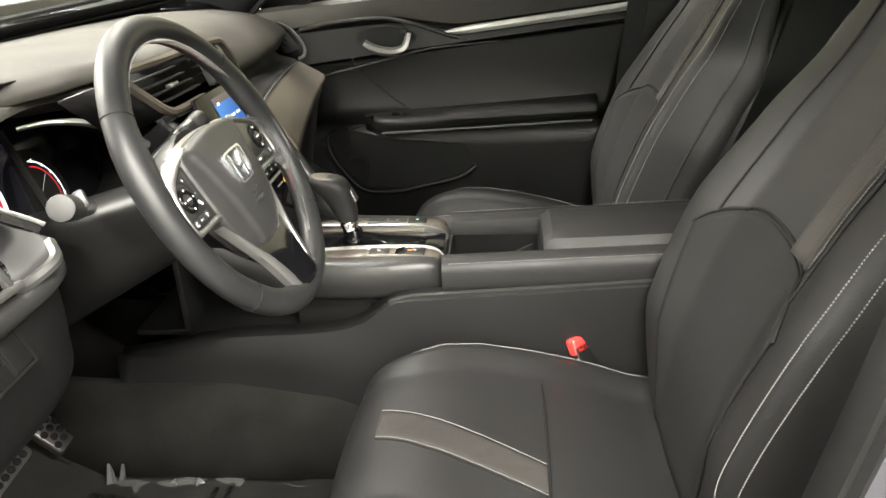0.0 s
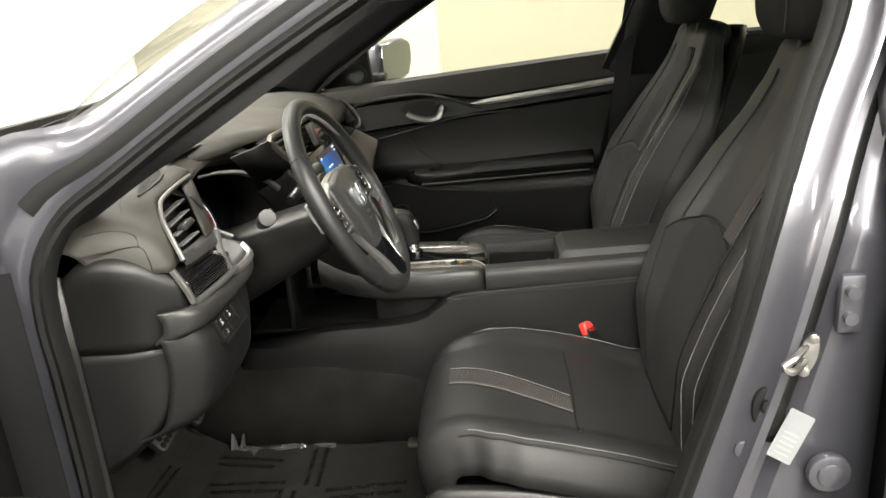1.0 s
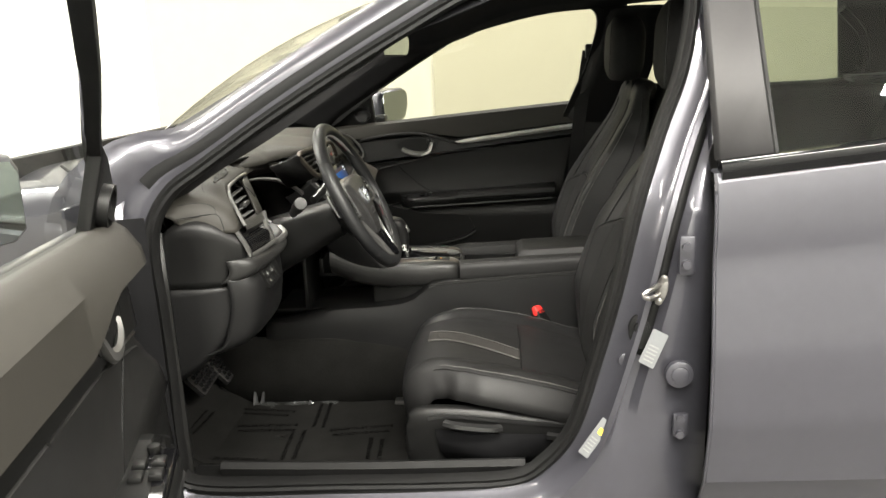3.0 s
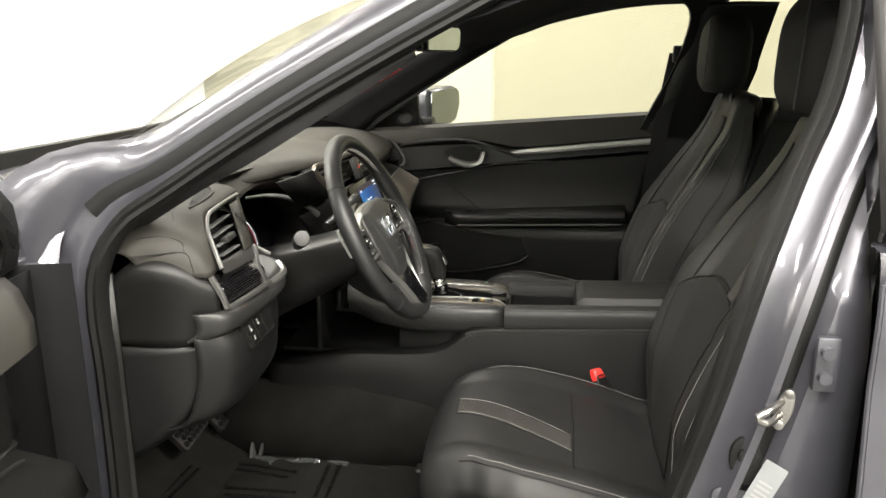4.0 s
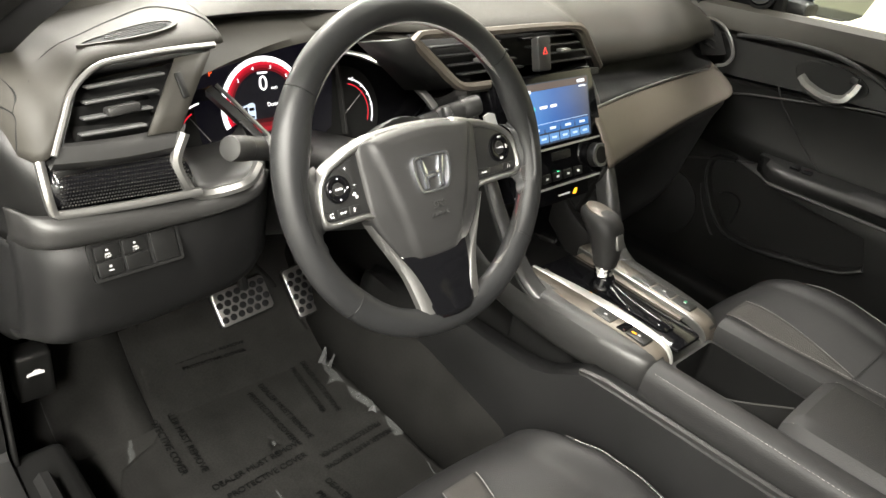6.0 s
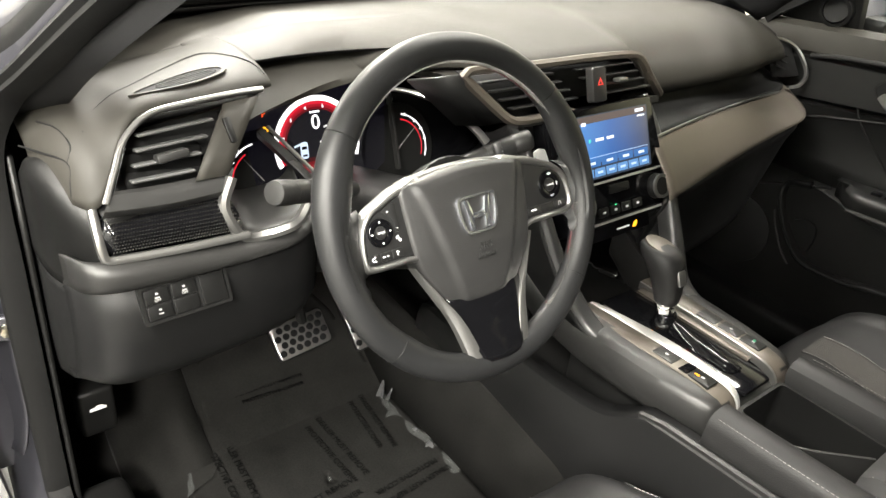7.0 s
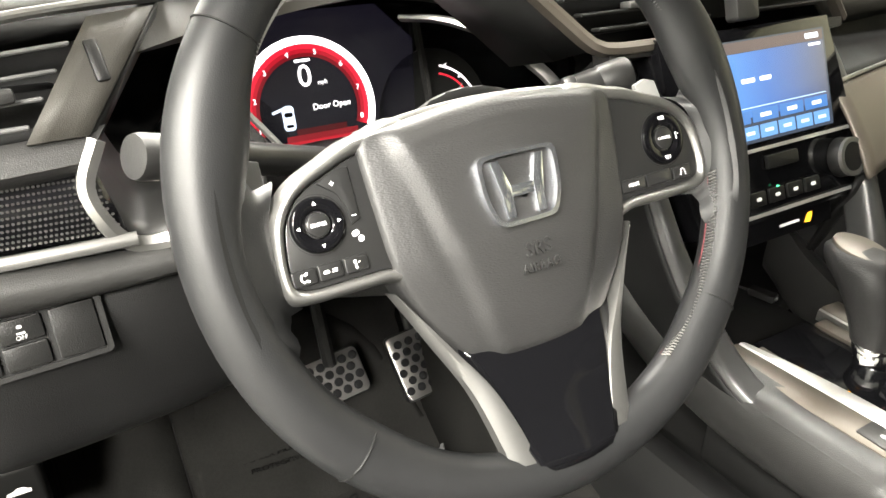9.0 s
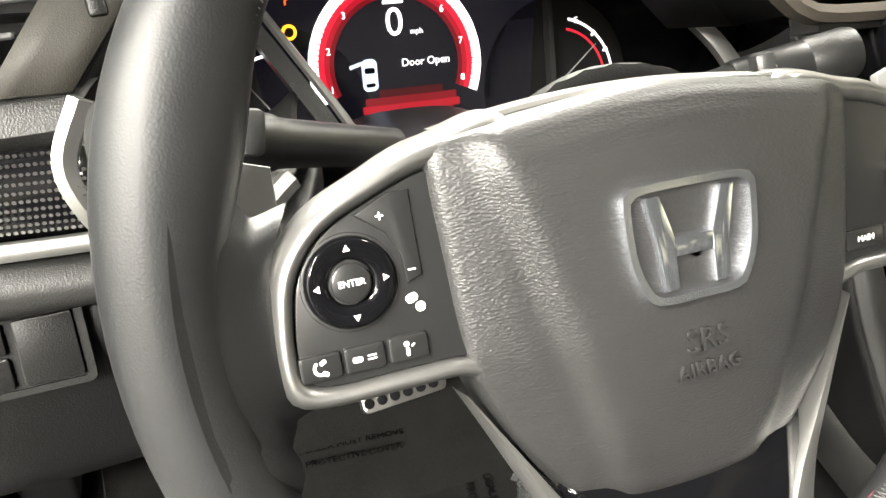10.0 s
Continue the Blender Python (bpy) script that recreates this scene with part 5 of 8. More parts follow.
KN2 = [(-0.735, ((-0.230, 0.740), (-0.225, 0.690), (-0.235, 0.640), (-0.262, 0.585), (-0.36, 0.560))),
       (-0.690, ((-0.195, 0.745), (-0.176, 0.715), (-0.178, 0.660), (-0.215, 0.590), (-0.36, 0.545))),
       (-0.560, ((-0.193, 0.748), (-0.176, 0.722), (-0.176, 0.660), (-0.205, 0.600), (-0.36, 0.545))),
       (-0.470, ((-0.200, 0.755), (-0.196, 0.722), (-0.198, 0.660), (-0.220, 0.605), (-0.36, 0.550))),
       (-0.430, ((-0.220, 0.760), (-0.222, 0.730), (-0.224, 0.680), (-0.240, 0.620), (-0.36, 0.570)))]
part("knee_panel", loft([[(x, y, z) for x, z in pts] for y, pts in KN2], 24, 36), KNEE_SKIN, dash, "dark grained knee panel", thick=0.005)
bm_, _, _ = quad_m((-0.186, -0.672, 0.736), (-0.186, -0.578, 0.739), (-0.170, -0.672, 0.698))
bm_ = bm_ @ pose(0, 0, 0.006)
bank = part("switch_bank", frame_of(rounded(0.100, 0.044, 0.004), rounded(0.092, 0.037, 0.002), 0.006, bm_ @ pose(0, 0, -0.002), 0.001), PLASTIC_DK, dash, "black frame of the switch bank")
part("backing", prism(rounded(0.094, 0.038, 0.002), 0.002, bm_), RUBBER, bank)
for cx, cy, w, h in ((-0.031, 0.009, 0.027, 0.016), (-0.001, 0.009, 0.027, 0.016), (-0.031, -0.009, 0.027, 0.016), (-0.001, -0.009, 0.027, 0.016), (0.031, 0.0, 0.028, 0.034)):
    key = part("switch", prism(rounded(w, h, 0.0015), 0.003, bm_ @ pose(cx, cy, 0.002), 0.0008), PLASTIC_DK, bank, "blank dark switch" if cx > 0 or (cx > -0.01 and cy < 0) else "dark switch with a white symbol")
    if not (cx > 0 or (cx > -0.01 and cy < 0)):
        part("symbol", merged(prism(rounded(0.003, 0.0022, 0.0008, 3), 0.0002, bm_ @ pose(cx, cy + 0.0022, 0.005)), prism(rounded(0.0055, 0.0013, 0.0005, 3), 0.0002, bm_ @ pose(cx, cy - 0.0022, 0.005))), GREY_INK, key, "small white symbol", smooth=0)
        if cy > 0:
            lettering("switch_mark", "OFF", 0.0042, bm_ @ pose(cx, cy - 0.0052, 0.0051), GREY_INK, key)

# bonnet release on the kick panel
rel = part("bonnet_release", rbox((0.040, 0.052, 0.085), Matrix.Translation((-0.425, -0.690, 0.395)), 0.008, 3), PLASTIC_DK, dash, "black bonnet release lever")
part("symbol", prism([(-0.012, -0.003), (-0.011, 0.002), (-0.004, 0.003), (-0.001, 0.006), (0.006, 0.005), (0.009, 0.002), (0.012, 0.001), (0.012, -0.003)], 0.0006, axes((-0.4045, -0.690, 0.405), (0, 1, 0), (0, 0, 1))), WHITE_INK, rel, "white car symbol", smooth=0)

# instruments
inst = thing("instrument_cluster", (-0.37, -0.34, 0.75), "lit digital instrument cluster with red dials", "instruments")
im = axes((-0.378, -0.338, 0.792), (0, 1, 0), (-0.28, 0, 1)) @ Matrix.Diagonal((1.36, 1.36, 1.0, 1))
part("backing", prism([(-0.215, 0.06), (-0.13, 0.075), (0.10, 0.075), (0.24, 0.045), (0.26, -0.055), (0.10, -0.07), (-0.10, -0.07), (-0.19, -0.055)], 0.02, im @ pose(0, 0, -0.026)), GLOSS, inst, "black instrument backing")
shroud = []
for k, s in ((0, 1.0), (1, 1.05), (2, 1.14)):
    shroud.append([im @ Vector((x * s, y * s, 0.050 * k)) for x, y in catmull([(-0.200, 0.055), (-0.13, 0.070), (-0.02, 0.076), (0.10, 0.068), (0.20, 0.045), (0.245, -0.01), (0.20, -0.058), (0.09, -0.066), (-0.09, -0.066), (-0.17, -0.056), (-0.212, 0.0)], 44, True)])
part("shroud", sheet(shroud, True), PLASTIC_DK, inst, "dark shroud round the instruments", thick=0.002)
disp = part("display", prism([(-0.088, 0.030), (-0.060, 0.058), (0.060, 0.058), (0.088, 0.030), (0.080, -0.045), (0.055, -0.060), (-0.055, -0.060), (-0.080, -0.045)], 0.002, im @ pose(0, 0, -0.004)), glowing("display_dark", (0.003, 0.0026, 0.005), 1.0), inst, "dark lit display")
RED_GLOW = glowing("red_glow", (0.60, 0.015, 0.03), 0.9)
WHITE_GLOW = glowing("white_glow", (1.0, 0.97, 0.97), 1.6)
AMBER_GLOW = glowing("amber_glow", (1.0, 0.42, 0.02), 1.6)


def arc_band(r0, r1, a0, a1, m, z=0.0, n=40):
    bm = bmesh.new()
    va, vb = [], []
    for a in np.linspace(radians(a0), radians(a1), n):
        va.append(bm.verts.new((r0 * math.cos(a), r0 * math.sin(a), z)))
        vb.append(bm.verts.new((r1 * math.cos(a), r1 * math.sin(a), z)))
    for i in range(n - 1):
        bm.faces.new([va[i], vb[i], vb[i + 1], va[i + 1]])
    bm.transform(m)
    return bm


dm = im @ pose(-0.0035, -0.0110, -0.0015) @ Matrix.Diagonal((0.86, 0.86, 1, 1))
part("dial_ring", arc_band(0.0540, 0.0605, -22, 202, dm, 0.0008), WHITE_GLOW, disp, "white dial ring", smooth=0)
for r0, r1, st in ((0.0500, 0.0540, 0.9), (0.0465, 0.0500, 0.45), (0.0435, 0.0465, 0.18)):
    part("dial_band", arc_band(r0, r1, -22, 202, dm, 0.0006), glowing("red_band_glow", (0.62, 0.012, 0.03), st), disp, "red dial band fading inwards", smooth=0)
for k in range(57):
    a = radians(195 - k * 210 / 56)
    part("tick", prism([(0.0530, -0.0004), (0.0560, -0.0004), (0.0560, 0.0004), (0.0530, 0.0004)], 0.0002, dm @ pose(0, 0, 0.0009, 0, 0, math.degrees(a))), RED_GLOW, disp, smooth=0)
for y0, st in ((-0.018, 0.10), (-0.023, 0.35), (-0.028, 0.7), (-0.033, 0.45), (-0.038, 0.15)):
    part("message_band", prism(rounded(0.070 - 300 * (y0 + 0.027) ** 2, 0.0052, 0.0006, 3), 0.0003, dm @ pose(0.008, y0, 0.0004)), glowing("dull_red_glow", (0.40, 0.01, 0.02), st), disp, "dark red message band", smooth=0)
for k in range(1, 9):
    a = radians(195 - (k - 1) * 30)
    lettering("dial_number", str(k), 0.0062, dm @ pose(0.0478 * math.cos(a), 0.0478 * math.sin(a), 0.0010), WHITE_GLOW, disp)
part("bar", prism(rounded(0.014, 0.0022, 0.0006, 3), 0.0003, dm @ pose(0, 0.0405, 0.0008)), WHITE_GLOW, disp, "white unreadable figures", smooth=0)
lettering("speed", "0", 0.026, dm @ pose(0.000, 0.027, 0.0010), WHITE_GLOW, disp, "white speed figure")
lettering("unit", "mph", 0.0050, dm @ pose(0.015, 0.021, 0.0010), WHITE_GLOW, disp, "white unit")
lettering("message", "Door Open", 0.0072, dm @ pose(0.020, 0.001, 0.0010), WHITE_GLOW, disp, "white warning message")
PALE_GLOW = glowing("pale_glow", (0.60, 0.70, 0.88), 1.0)
car_sign = part("car_symbol", merged(prism(rounded(0.0105, 0.0210, 0.0035), 0.0004, dm @ pose(-0.020, -0.005, 0.0008)), prism(rounded(0.009, 0.0024, 0.0006, 3), 0.0004, dm @ pose(-0.029, 0.002, 0.0008, 0, 0, 15))), PALE_GLOW, disp, "pale car outline with an open door", smooth=0)
part("car_glass", merged(prism(rounded(0.0072, 0.0038, 0.0012, 3), 0.0003, dm @ pose(-0.020, -0.002, 0.0013)), prism(rounded(0.0064, 0.0026, 0.0010, 3), 0.0003, dm @ pose(-0.020, -0.0115, 0.0013))), GLOSS, car_sign, "dark windows of the car outline", smooth=0)
for x, w in ((-0.028, 0.009), (0.002, 0.020), (0.034, 0.012)):
    part("bar", prism(rounded(w, 0.0034, 0.001, 3), 0.0003, dm @ pose(x, -0.045, 0.0008)), WHITE_GLOW, disp, "white unreadable figures", smooth=0)
for sgn, cx, cy, names, a0, a1 in ((-1, -0.0713, -0.0390, ("H", "C"), 118, 195), (1, 0.1000, -0.0331, ("F", "E"), -20, 78)):
    g2 = im @ pose(cx, cy, -0.004)
    gauge = part("side_gauge", prism([(0.05 * math.cos(a), 0.054 * math.sin(a)) for a in np.linspace(0, 6.283, 36, endpoint=False)], 0.002, g2), PLASTIC_DK, inst, "dark side gauge")
    part("gauge_arc", arc_band(0.0335, 0.0350, a0, a1, g2, 0.0026), RED_GLOW, gauge, "red gauge arc", smooth=0)
    part("gauge_scale", arc_band(0.0395, 0.0410, 100 if sgn < 0 else a0, 135 if sgn < 0 else a1, g2, 0.0026), WHITE_GLOW, gauge, "white gauge scale", smooth=0)
    part("needle", prism([(0.0, -0.0005), (0.036, -0.0003), (0.036, 0.0003), (0.0, 0.0005)], 0.0006, g2 @ pose(0, 0, 0.0035, 0, 0, 126 if sgn < 0 else 40)), THREAD, gauge, "thin gauge needle", smooth=0)
    for nm, a in zip(names, (a0 + 4, a1 - 6) if sgn < 0 else (a1 - 8, a0 + 10)):
        lettering("gauge_letter", nm, 0.0055, g2 @ pose(0.0405 * math.cos(radians(a)), 0.0405 * math.sin(radians(a)), 0.003), WHITE_GLOW, gauge)
    for k in range(3):
        a = radians(a0 + (a1 - a0) * (0.3 + 0.2 * k))
        part("mark", prism(rounded(0.0036, 0.0016, 0.0004, 3), 0.0003, g2 @ pose(0.0395 * math.cos(a), 0.0395 * math.sin(a), 0.0028, 0, 0, math.degrees(a))), WHITE_GLOW, gauge, smooth=0)
lettering("warning_light", "P", 0.0085, im @ pose(-0.0625, 0.0285, 0.0), glowing("warning_red", (1.0, 0.10, 0.02), 1.2), inst, "red lit warning sign")
part("warning_light", frame_of([(0.0042 * math.cos(a), 0.0042 * math.sin(a)) for a in np.linspace(0, 6.283, 20, endpoint=False)], [(0.0026 * math.cos(a), 0.0026 * math.sin(a)) for a in np.linspace(0, 6.283, 20, endpoint=False)], 0.0003, im @ pose(-0.0635, 0.0118, 0.0)), AMBER_GLOW, inst, "amber lit warning ring", smooth=0)
part("rail", sweep(catmull([(-0.318, -0.462, 0.838), (-0.285, -0.448, 0.820), (-0.245, -0.430, 0.795), (-0.228, -0.424, 0.784)], 14), [(0.0055, -0.012), (0.005, 0.001), (0.002, 0.002), (-0.005, 0.002), (-0.006, -0.012)], out=(0.7, -0.2, 0.6)), POD_BLACK, inst, "dark rail with a silver edge")
part("rail_edge", tube(catmull([(-0.316, -0.452, 0.842), (-0.283, -0.439, 0.824), (-0.243, -0.421, 0.799), (-0.226, -0.415, 0.788)], 14), 0.0030, 6), SATIN, inst, "thin silver rail edge")
part("rail", sweep(catmull([(-0.335, -0.262, 0.866), (-0.300, -0.235, 0.868), (-0.262, -0.205, 0.858), (-0.225, -0.175, 0.832), (-0.208, -0.160, 0.812)], 24), lambda f: [(0.002 + 0.004 * f, -0.006), (0.002 + 0.004 * f, 0.001), (0, 0.002), (-0.002 - 0.003 * f, 0.001), (-0.002 - 0.003 * f, -0.006)], out=(0.8, -0.2, 0.5)), SATIN, inst, "satin silver rail")
part("divider", sweep([im @ Vector((0.093, 0.045, -0.002)), im @ Vector((0.093, 0.0, 0.004)), im @ Vector((0.093, -0.055, 0.010))], [(0.0022, -0.006), (0.0022, 0.004), (-0.0022, 0.004), (-0.0022, -0.006)], out=(1, 0, 0)), PLASTIC, inst, "grey divider beside the display")

# passenger side of the dashboard
def across(stations, y):
    """Values at y on parabolas through the stations."""
    ys = [s[0] for s in stations]
    vals = np.array([s[1] for s in stations], float)
    flat = vals.reshape(len(ys), -1)
    return np.array([np.polyval(np.polyfit(ys, flat[:, k], 2), y) for k in range(flat.shape[1])]).reshape(vals.shape[1:])


def far_end(y):
    return -0.055 * (max(0.0, y - 0.585) / 0.115) ** 2


PAS = [(0.135, ((-0.205, 0.846), (-0.215, 0.830), (-0.188, 0.812), (-0.134, 0.798))),
       (0.40, ((-0.212, 0.849), (-0.224, 0.832), (-0.208, 0.815), (-0.168, 0.806))),
       (0.60, ((-0.225, 0.855), (-0.234, 0.838), (-0.218, 0.818), (-0.181, 0.805))),
       (0.70, ((-0.250, 0.858), (-0.254, 0.840), (-0.232, 0.818), (-0.188, 0.802)))]
# shelf made black to carry the shadow below the pad's lip
part("upper_trim", sheet([[(x + far_end(y), y, z) for x, z in catmull(across(PAS, y), 10)] for y in np.linspace(0.135, 0.70, 30)]), RUBBER, dash, "passenger side shelf, blackened for the shadow under the pad", thick=0.004)
PA2 = [(0.130, ((-0.134, 0.796), (-0.112, 0.776), (-0.086, 0.744), (-0.068, 0.716))),
       (0.40, ((-0.168, 0.804), (-0.147, 0.788), (-0.120, 0.765), (-0.102, 0.746))),
       (0.60, ((-0.181, 0.803), (-0.161, 0.792), (-0.136, 0.776), (-0.116, 0.762))),
       (0.70, ((-0.188, 0.800), (-0.168, 0.793), (-0.144, 0.782), (-0.123, 0.772)))]
part("trim_panel", sheet([[(x + far_end(y), y, z) for x, z in catmull(across(PA2, y), 12)] for y in np.linspace(0.130, 0.70, 30)]), TRIM_BROWN, dash, "satin bronze-grey trim panel", thick=0.004)
part("crease_line", tube([(x + 0.001, y, z + 0.001) for y in np.linspace(0.135, 0.60, 16) for x, z in [across(PA2, y)[0]]], 0.0022, 6), SATIN, dash, "fine bright trim line")
GLOVE = [(0.130, ((-0.078, 0.712), (-0.076, 0.700), (-0.092, 0.672), (-0.115, 0.60), (-0.150, 0.50), (-0.240, 0.42), (-0.42, 0.42))),
         (0.40, ((-0.112, 0.742), (-0.108, 0.728), (-0.118, 0.695), (-0.132, 0.61), (-0.162, 0.50), (-0.250, 0.42), (-0.42, 0.42))),
         (0.72, ((-0.134, 0.768), (-0.130, 0.756), (-0.150, 0.722), (-0.180, 0.63), (-0.220, 0.50), (-0.290, 0.43), (-0.42, 0.42)))]
part("glove_box", sheet([[(x + far_end(y), y, z) for x, z in catmull(across(GLOVE, y), 24)] for y in np.linspace(0.130, 0.72, 26)]), PLASTIC_DK, dash, "dark glove box lid", thick=0.005)
# far outer vent
pv = part("outer_vent", sheet([[(-0.250, 0.600, 0.890), (-0.244, 0.650, 0.886), (-0.236, 0.690, 0.874)], [(-0.215, 0.615, 0.822), (-0.208, 0.655, 0.820), (-0.202, 0.695, 0.820)]]), RUBBER, dash, "black far outer vent", thick=0.004)
for k in range(3):
    part("slat", rbox((0.070, 0.010, 0.003), Matrix.Translation((-0.216 - 0.006 * k, 0.652, 0.836 + 0.014 * k)) @ pose(0, 0, 0, 0, 20, 84), 0.001, 1), PLASTIC, pv, "grey vent slat")
part("vent_outline", sweep(catmull([(-0.250, 0.592, 0.893), (-0.240, 0.650, 0.892), (-0.222, 0.690, 0.876), (-0.200, 0.704, 0.848), (-0.186, 0.704, 0.822), (-0.184, 0.680, 0.806), (-0.186, 0.640, 0.806)], 30), [(0.0034, -0.004), (0.0026, 0.002), (-0.0026, 0.002), (-0.0034, -0.004)], out=(0.9, -0.2, 0.3)), SATIN, dash, "satin silver vent outline")

# centre: vents with a bronze surround, hazard key, screen and heater panel
CV_TL, CV_TR, CV_BL, CV_BR = np.array((-0.190, -0.222, 0.918)), np.array((-0.186, 0.105, 0.917)), np.array((-0.165, -0.150, 0.862)), np.array((-0.162, 0.165, 0.862))
cv = part("centre_vent", sheet([[CV_TL + [-0.035, 0, 0], CV_TR + [-0.035, 0.02, 0]], [CV_BL + [-0.035, 0, 0], CV_BR + [-0.035, 0, 0]]]), RUBBER, dash, "black centre air vents", thick=0.004)
for k in range(4):
    v = 0.16 + 0.22 * k
    a, b = CV_TL * (1 - v) + CV_BL * v, CV_TR * (1 - v) + CV_BR * v
    for q0, q1 in ((0.02, 0.44), (0.58, 0.97)):
        c0, c1 = a * (1 - q0) + b * q0, a * (1 - q1) + b * q1
        part("slat", rbox((np.linalg.norm(c1 - c0), 0.012, 0.003), axes((c0 + c1) / 2 + [-0.008, 0, 0], c1 - c0, (1, 0, 0.2)), 0.001, 1), PLASTIC_DK, cv, "dark vent slat")
for q in (0.22, 0.80):
    part("tab", rbox((0.022, 0.014, 0.006), axes((CV_TL + CV_BL) / 2 * (1 - q) + (CV_TR + CV_BR) / 2 * q, (0, 1, 0), (1, 0, 0.2)), 0.002), SATIN, cv, "silver-tipped vent tab")
part("vent_surround", sweep(catmull([(-0.161, -0.04, 0.857), (-0.162, -0.10, 0.857), (-0.163, -0.145, 0.858), (-0.166, -0.166, 0.863), (-0.176, -0.190, 0.883), (-0.188, -0.224, 0.913), (-0.191, -0.234, 0.924), (-0.189, -0.220, 0.929), (-0.186, -0.16, 0.929), (-0.184, -0.10, 0.928), (-0.182, 0.0, 0.928), (-0.180, 0.085, 0.926), (-0.178, 0.115, 0.918), (-0.176, 0.150, 0.885), (-0.185, 0.200, 0.848)], 60), [(0.006, -0.006), (0.005, 0.003), (0, 0.005), (-0.005, 0.003), (-0.006, -0.006)], out=(0.93, 0, 0.36)), TRIM_BROWN, dash, "satin bronze vent surround")
part("vent_sill", sweep([(-0.166, -0.15, 0.852), (-0.161, -0.05, 0.852), (-0.160, 0.08, 0.852), (-0.166, 0.165, 0.850)], [(0.006, -0.02), (0.005, 0.003), (-0.005, 0.004), (-0.006, -0.02)], out=(0.93, 0, 0.36)), PLASTIC, dash, "charcoal sill below the vents")
part("vent_wing", sheet([[(-0.192, -0.242, 0.924), (-0.215, -0.262, 0.915), (-0.260, -0.275, 0.900)], [(-0.180, -0.202, 0.890), (-0.205, -0.222, 0.880), (-0.250, -0.238, 0.868)], [(-0.168, -0.168, 0.858), (-0.195, -0.184, 0.845), (-0.240, -0.198, 0.832)]]), PLASTIC_DK, dash, "dark panel between instruments and vents", thick=0.003)
hz = axes((-0.166, 0.002, 0.892), (0, 1, 0), (-0.34, 0, 1))
haz = part("hazard_key", prism(rounded(0.030, 0.052, 0.005), 0.014, hz @ pose(0, 0, -0.004), 0.003), PLASTIC, dash, "charcoal hazard light key")
part("triangle", frame_of([(-0.006, -0.005), (0.006, -0.005), (0, 0.006)], [(-0.0035, -0.0035), (0.0035, -0.0035), (0, 0.0032)], 0.0006, hz @ pose(0, 0.004, 0.010)), RED, haz, "red warning triangle", smooth=0)

sm = axes((-0.132, 0.020, 0.808), (0, 1, 0), (-0.42, 0, 1))
stack = thing("centre_stack", (-0.12, 0.02, 0.68), "black centre stack with lit touch screen and heater controls", "car stereo")
part("bezel", prism([(-0.125, 0.060), (0.108, 0.060), (0.120, 0.0), (0.134, -0.075), (0.126, -0.125), (-0.105, -0.125), (-0.122, -0.06)], 0.03, sm @ pose(0, 0, -0.030), 0.004), GLOSS, stack, "glossy black bezel")
scr = part("screen", prism(rounded(0.166, 0.096, 0.002, 3), 0.001, sm @ pose(0.012, 0.0, 0.0004)), glowing("screen_dark", (0.03, 0.04, 0.06), 1.0), stack, "lit blue touch screen", smooth=0)


def screen_mat():
    m = bpy.data.materials.new("screen_blue")
    m.use_nodes = True
    nt = m.node_tree
    b = nt.nodes["Principled BSDF"]
    b.inputs["Base Color"].default_value = (0.01, 0.01, 0.01, 1)
    b.inputs["Roughness"].default_value = 0.15
    tc = nt.nodes.new("ShaderNodeTexCoord")
    sep = nt.nodes.new("ShaderNodeSeparateXYZ")
    nt.links.new(tc.outputs["Generated"], sep.inputs[0])
    ramp = nt.nodes.new("ShaderNodeValToRGB")
    ramp.color_ramp.elements[0].color = (0.045, 0.16, 0.40, 1)
    ramp.color_ramp.elements[1].color = (0.055, 0.060, 0.085, 1)
    e = ramp.color_ramp.elements.new(0.45)
    e.color = (0.025, 0.085, 0.26, 1)
    nt.links.new(sep.outputs[1], ramp.inputs[0])
    nt.links.new(ramp.outputs[0], b.inputs["Emission Color"])
    b.inputs["Emission Strength"].default_value = 1.3
    return m


SX = 0.012
part("picture", prism(rounded(0.160, 0.060, 0.001, 3), 0.0004, sm @ pose(SX, 0.006, 0.0015)), screen_mat(), scr, "blue radio page", smooth=0)
part("status_bar", prism(rounded(0.160, 0.010, 0.001, 3), 0.0004, sm @ pose(SX, 0.0415, 0.0015)), glowing("brown_glow", (0.085, 0.060, 0.060), 0.9), scr, "dull brown status bar", smooth=0)
part("rule", prism(rounded(0.150, 0.0009, 0.0002, 3), 0.0003, sm @ pose(SX, -0.0150, 0.0021)), glowing("pale_line_glow", (0.35, 0.50, 0.70), 1.2), scr, "thin pale line", smooth=0)
for i, (x, w) in enumerate(((-0.057, 0.040), (-0.016, 0.036), (0.022, 0.034), (0.059, 0.034))):
    key = part("screen_key", prism(rounded(w, 0.0115, 0.0008, 3), 0.0004, sm @ pose(SX + x, -0.0235, 0.0018)), glowing("key_glow", (0.035, 0.115, 0.30), 1.2), scr, "blue screen key", smooth=0)
    part("bar", prism(rounded(w * 0.42, 0.0040, 0.0008, 3), 0.0003, sm @ pose(SX + x, -0.0235, 0.0024)), glowing("pale_text_glow", (0.55, 0.66, 0.85), 1.2), key, "pale unreadable key text", smooth=0)
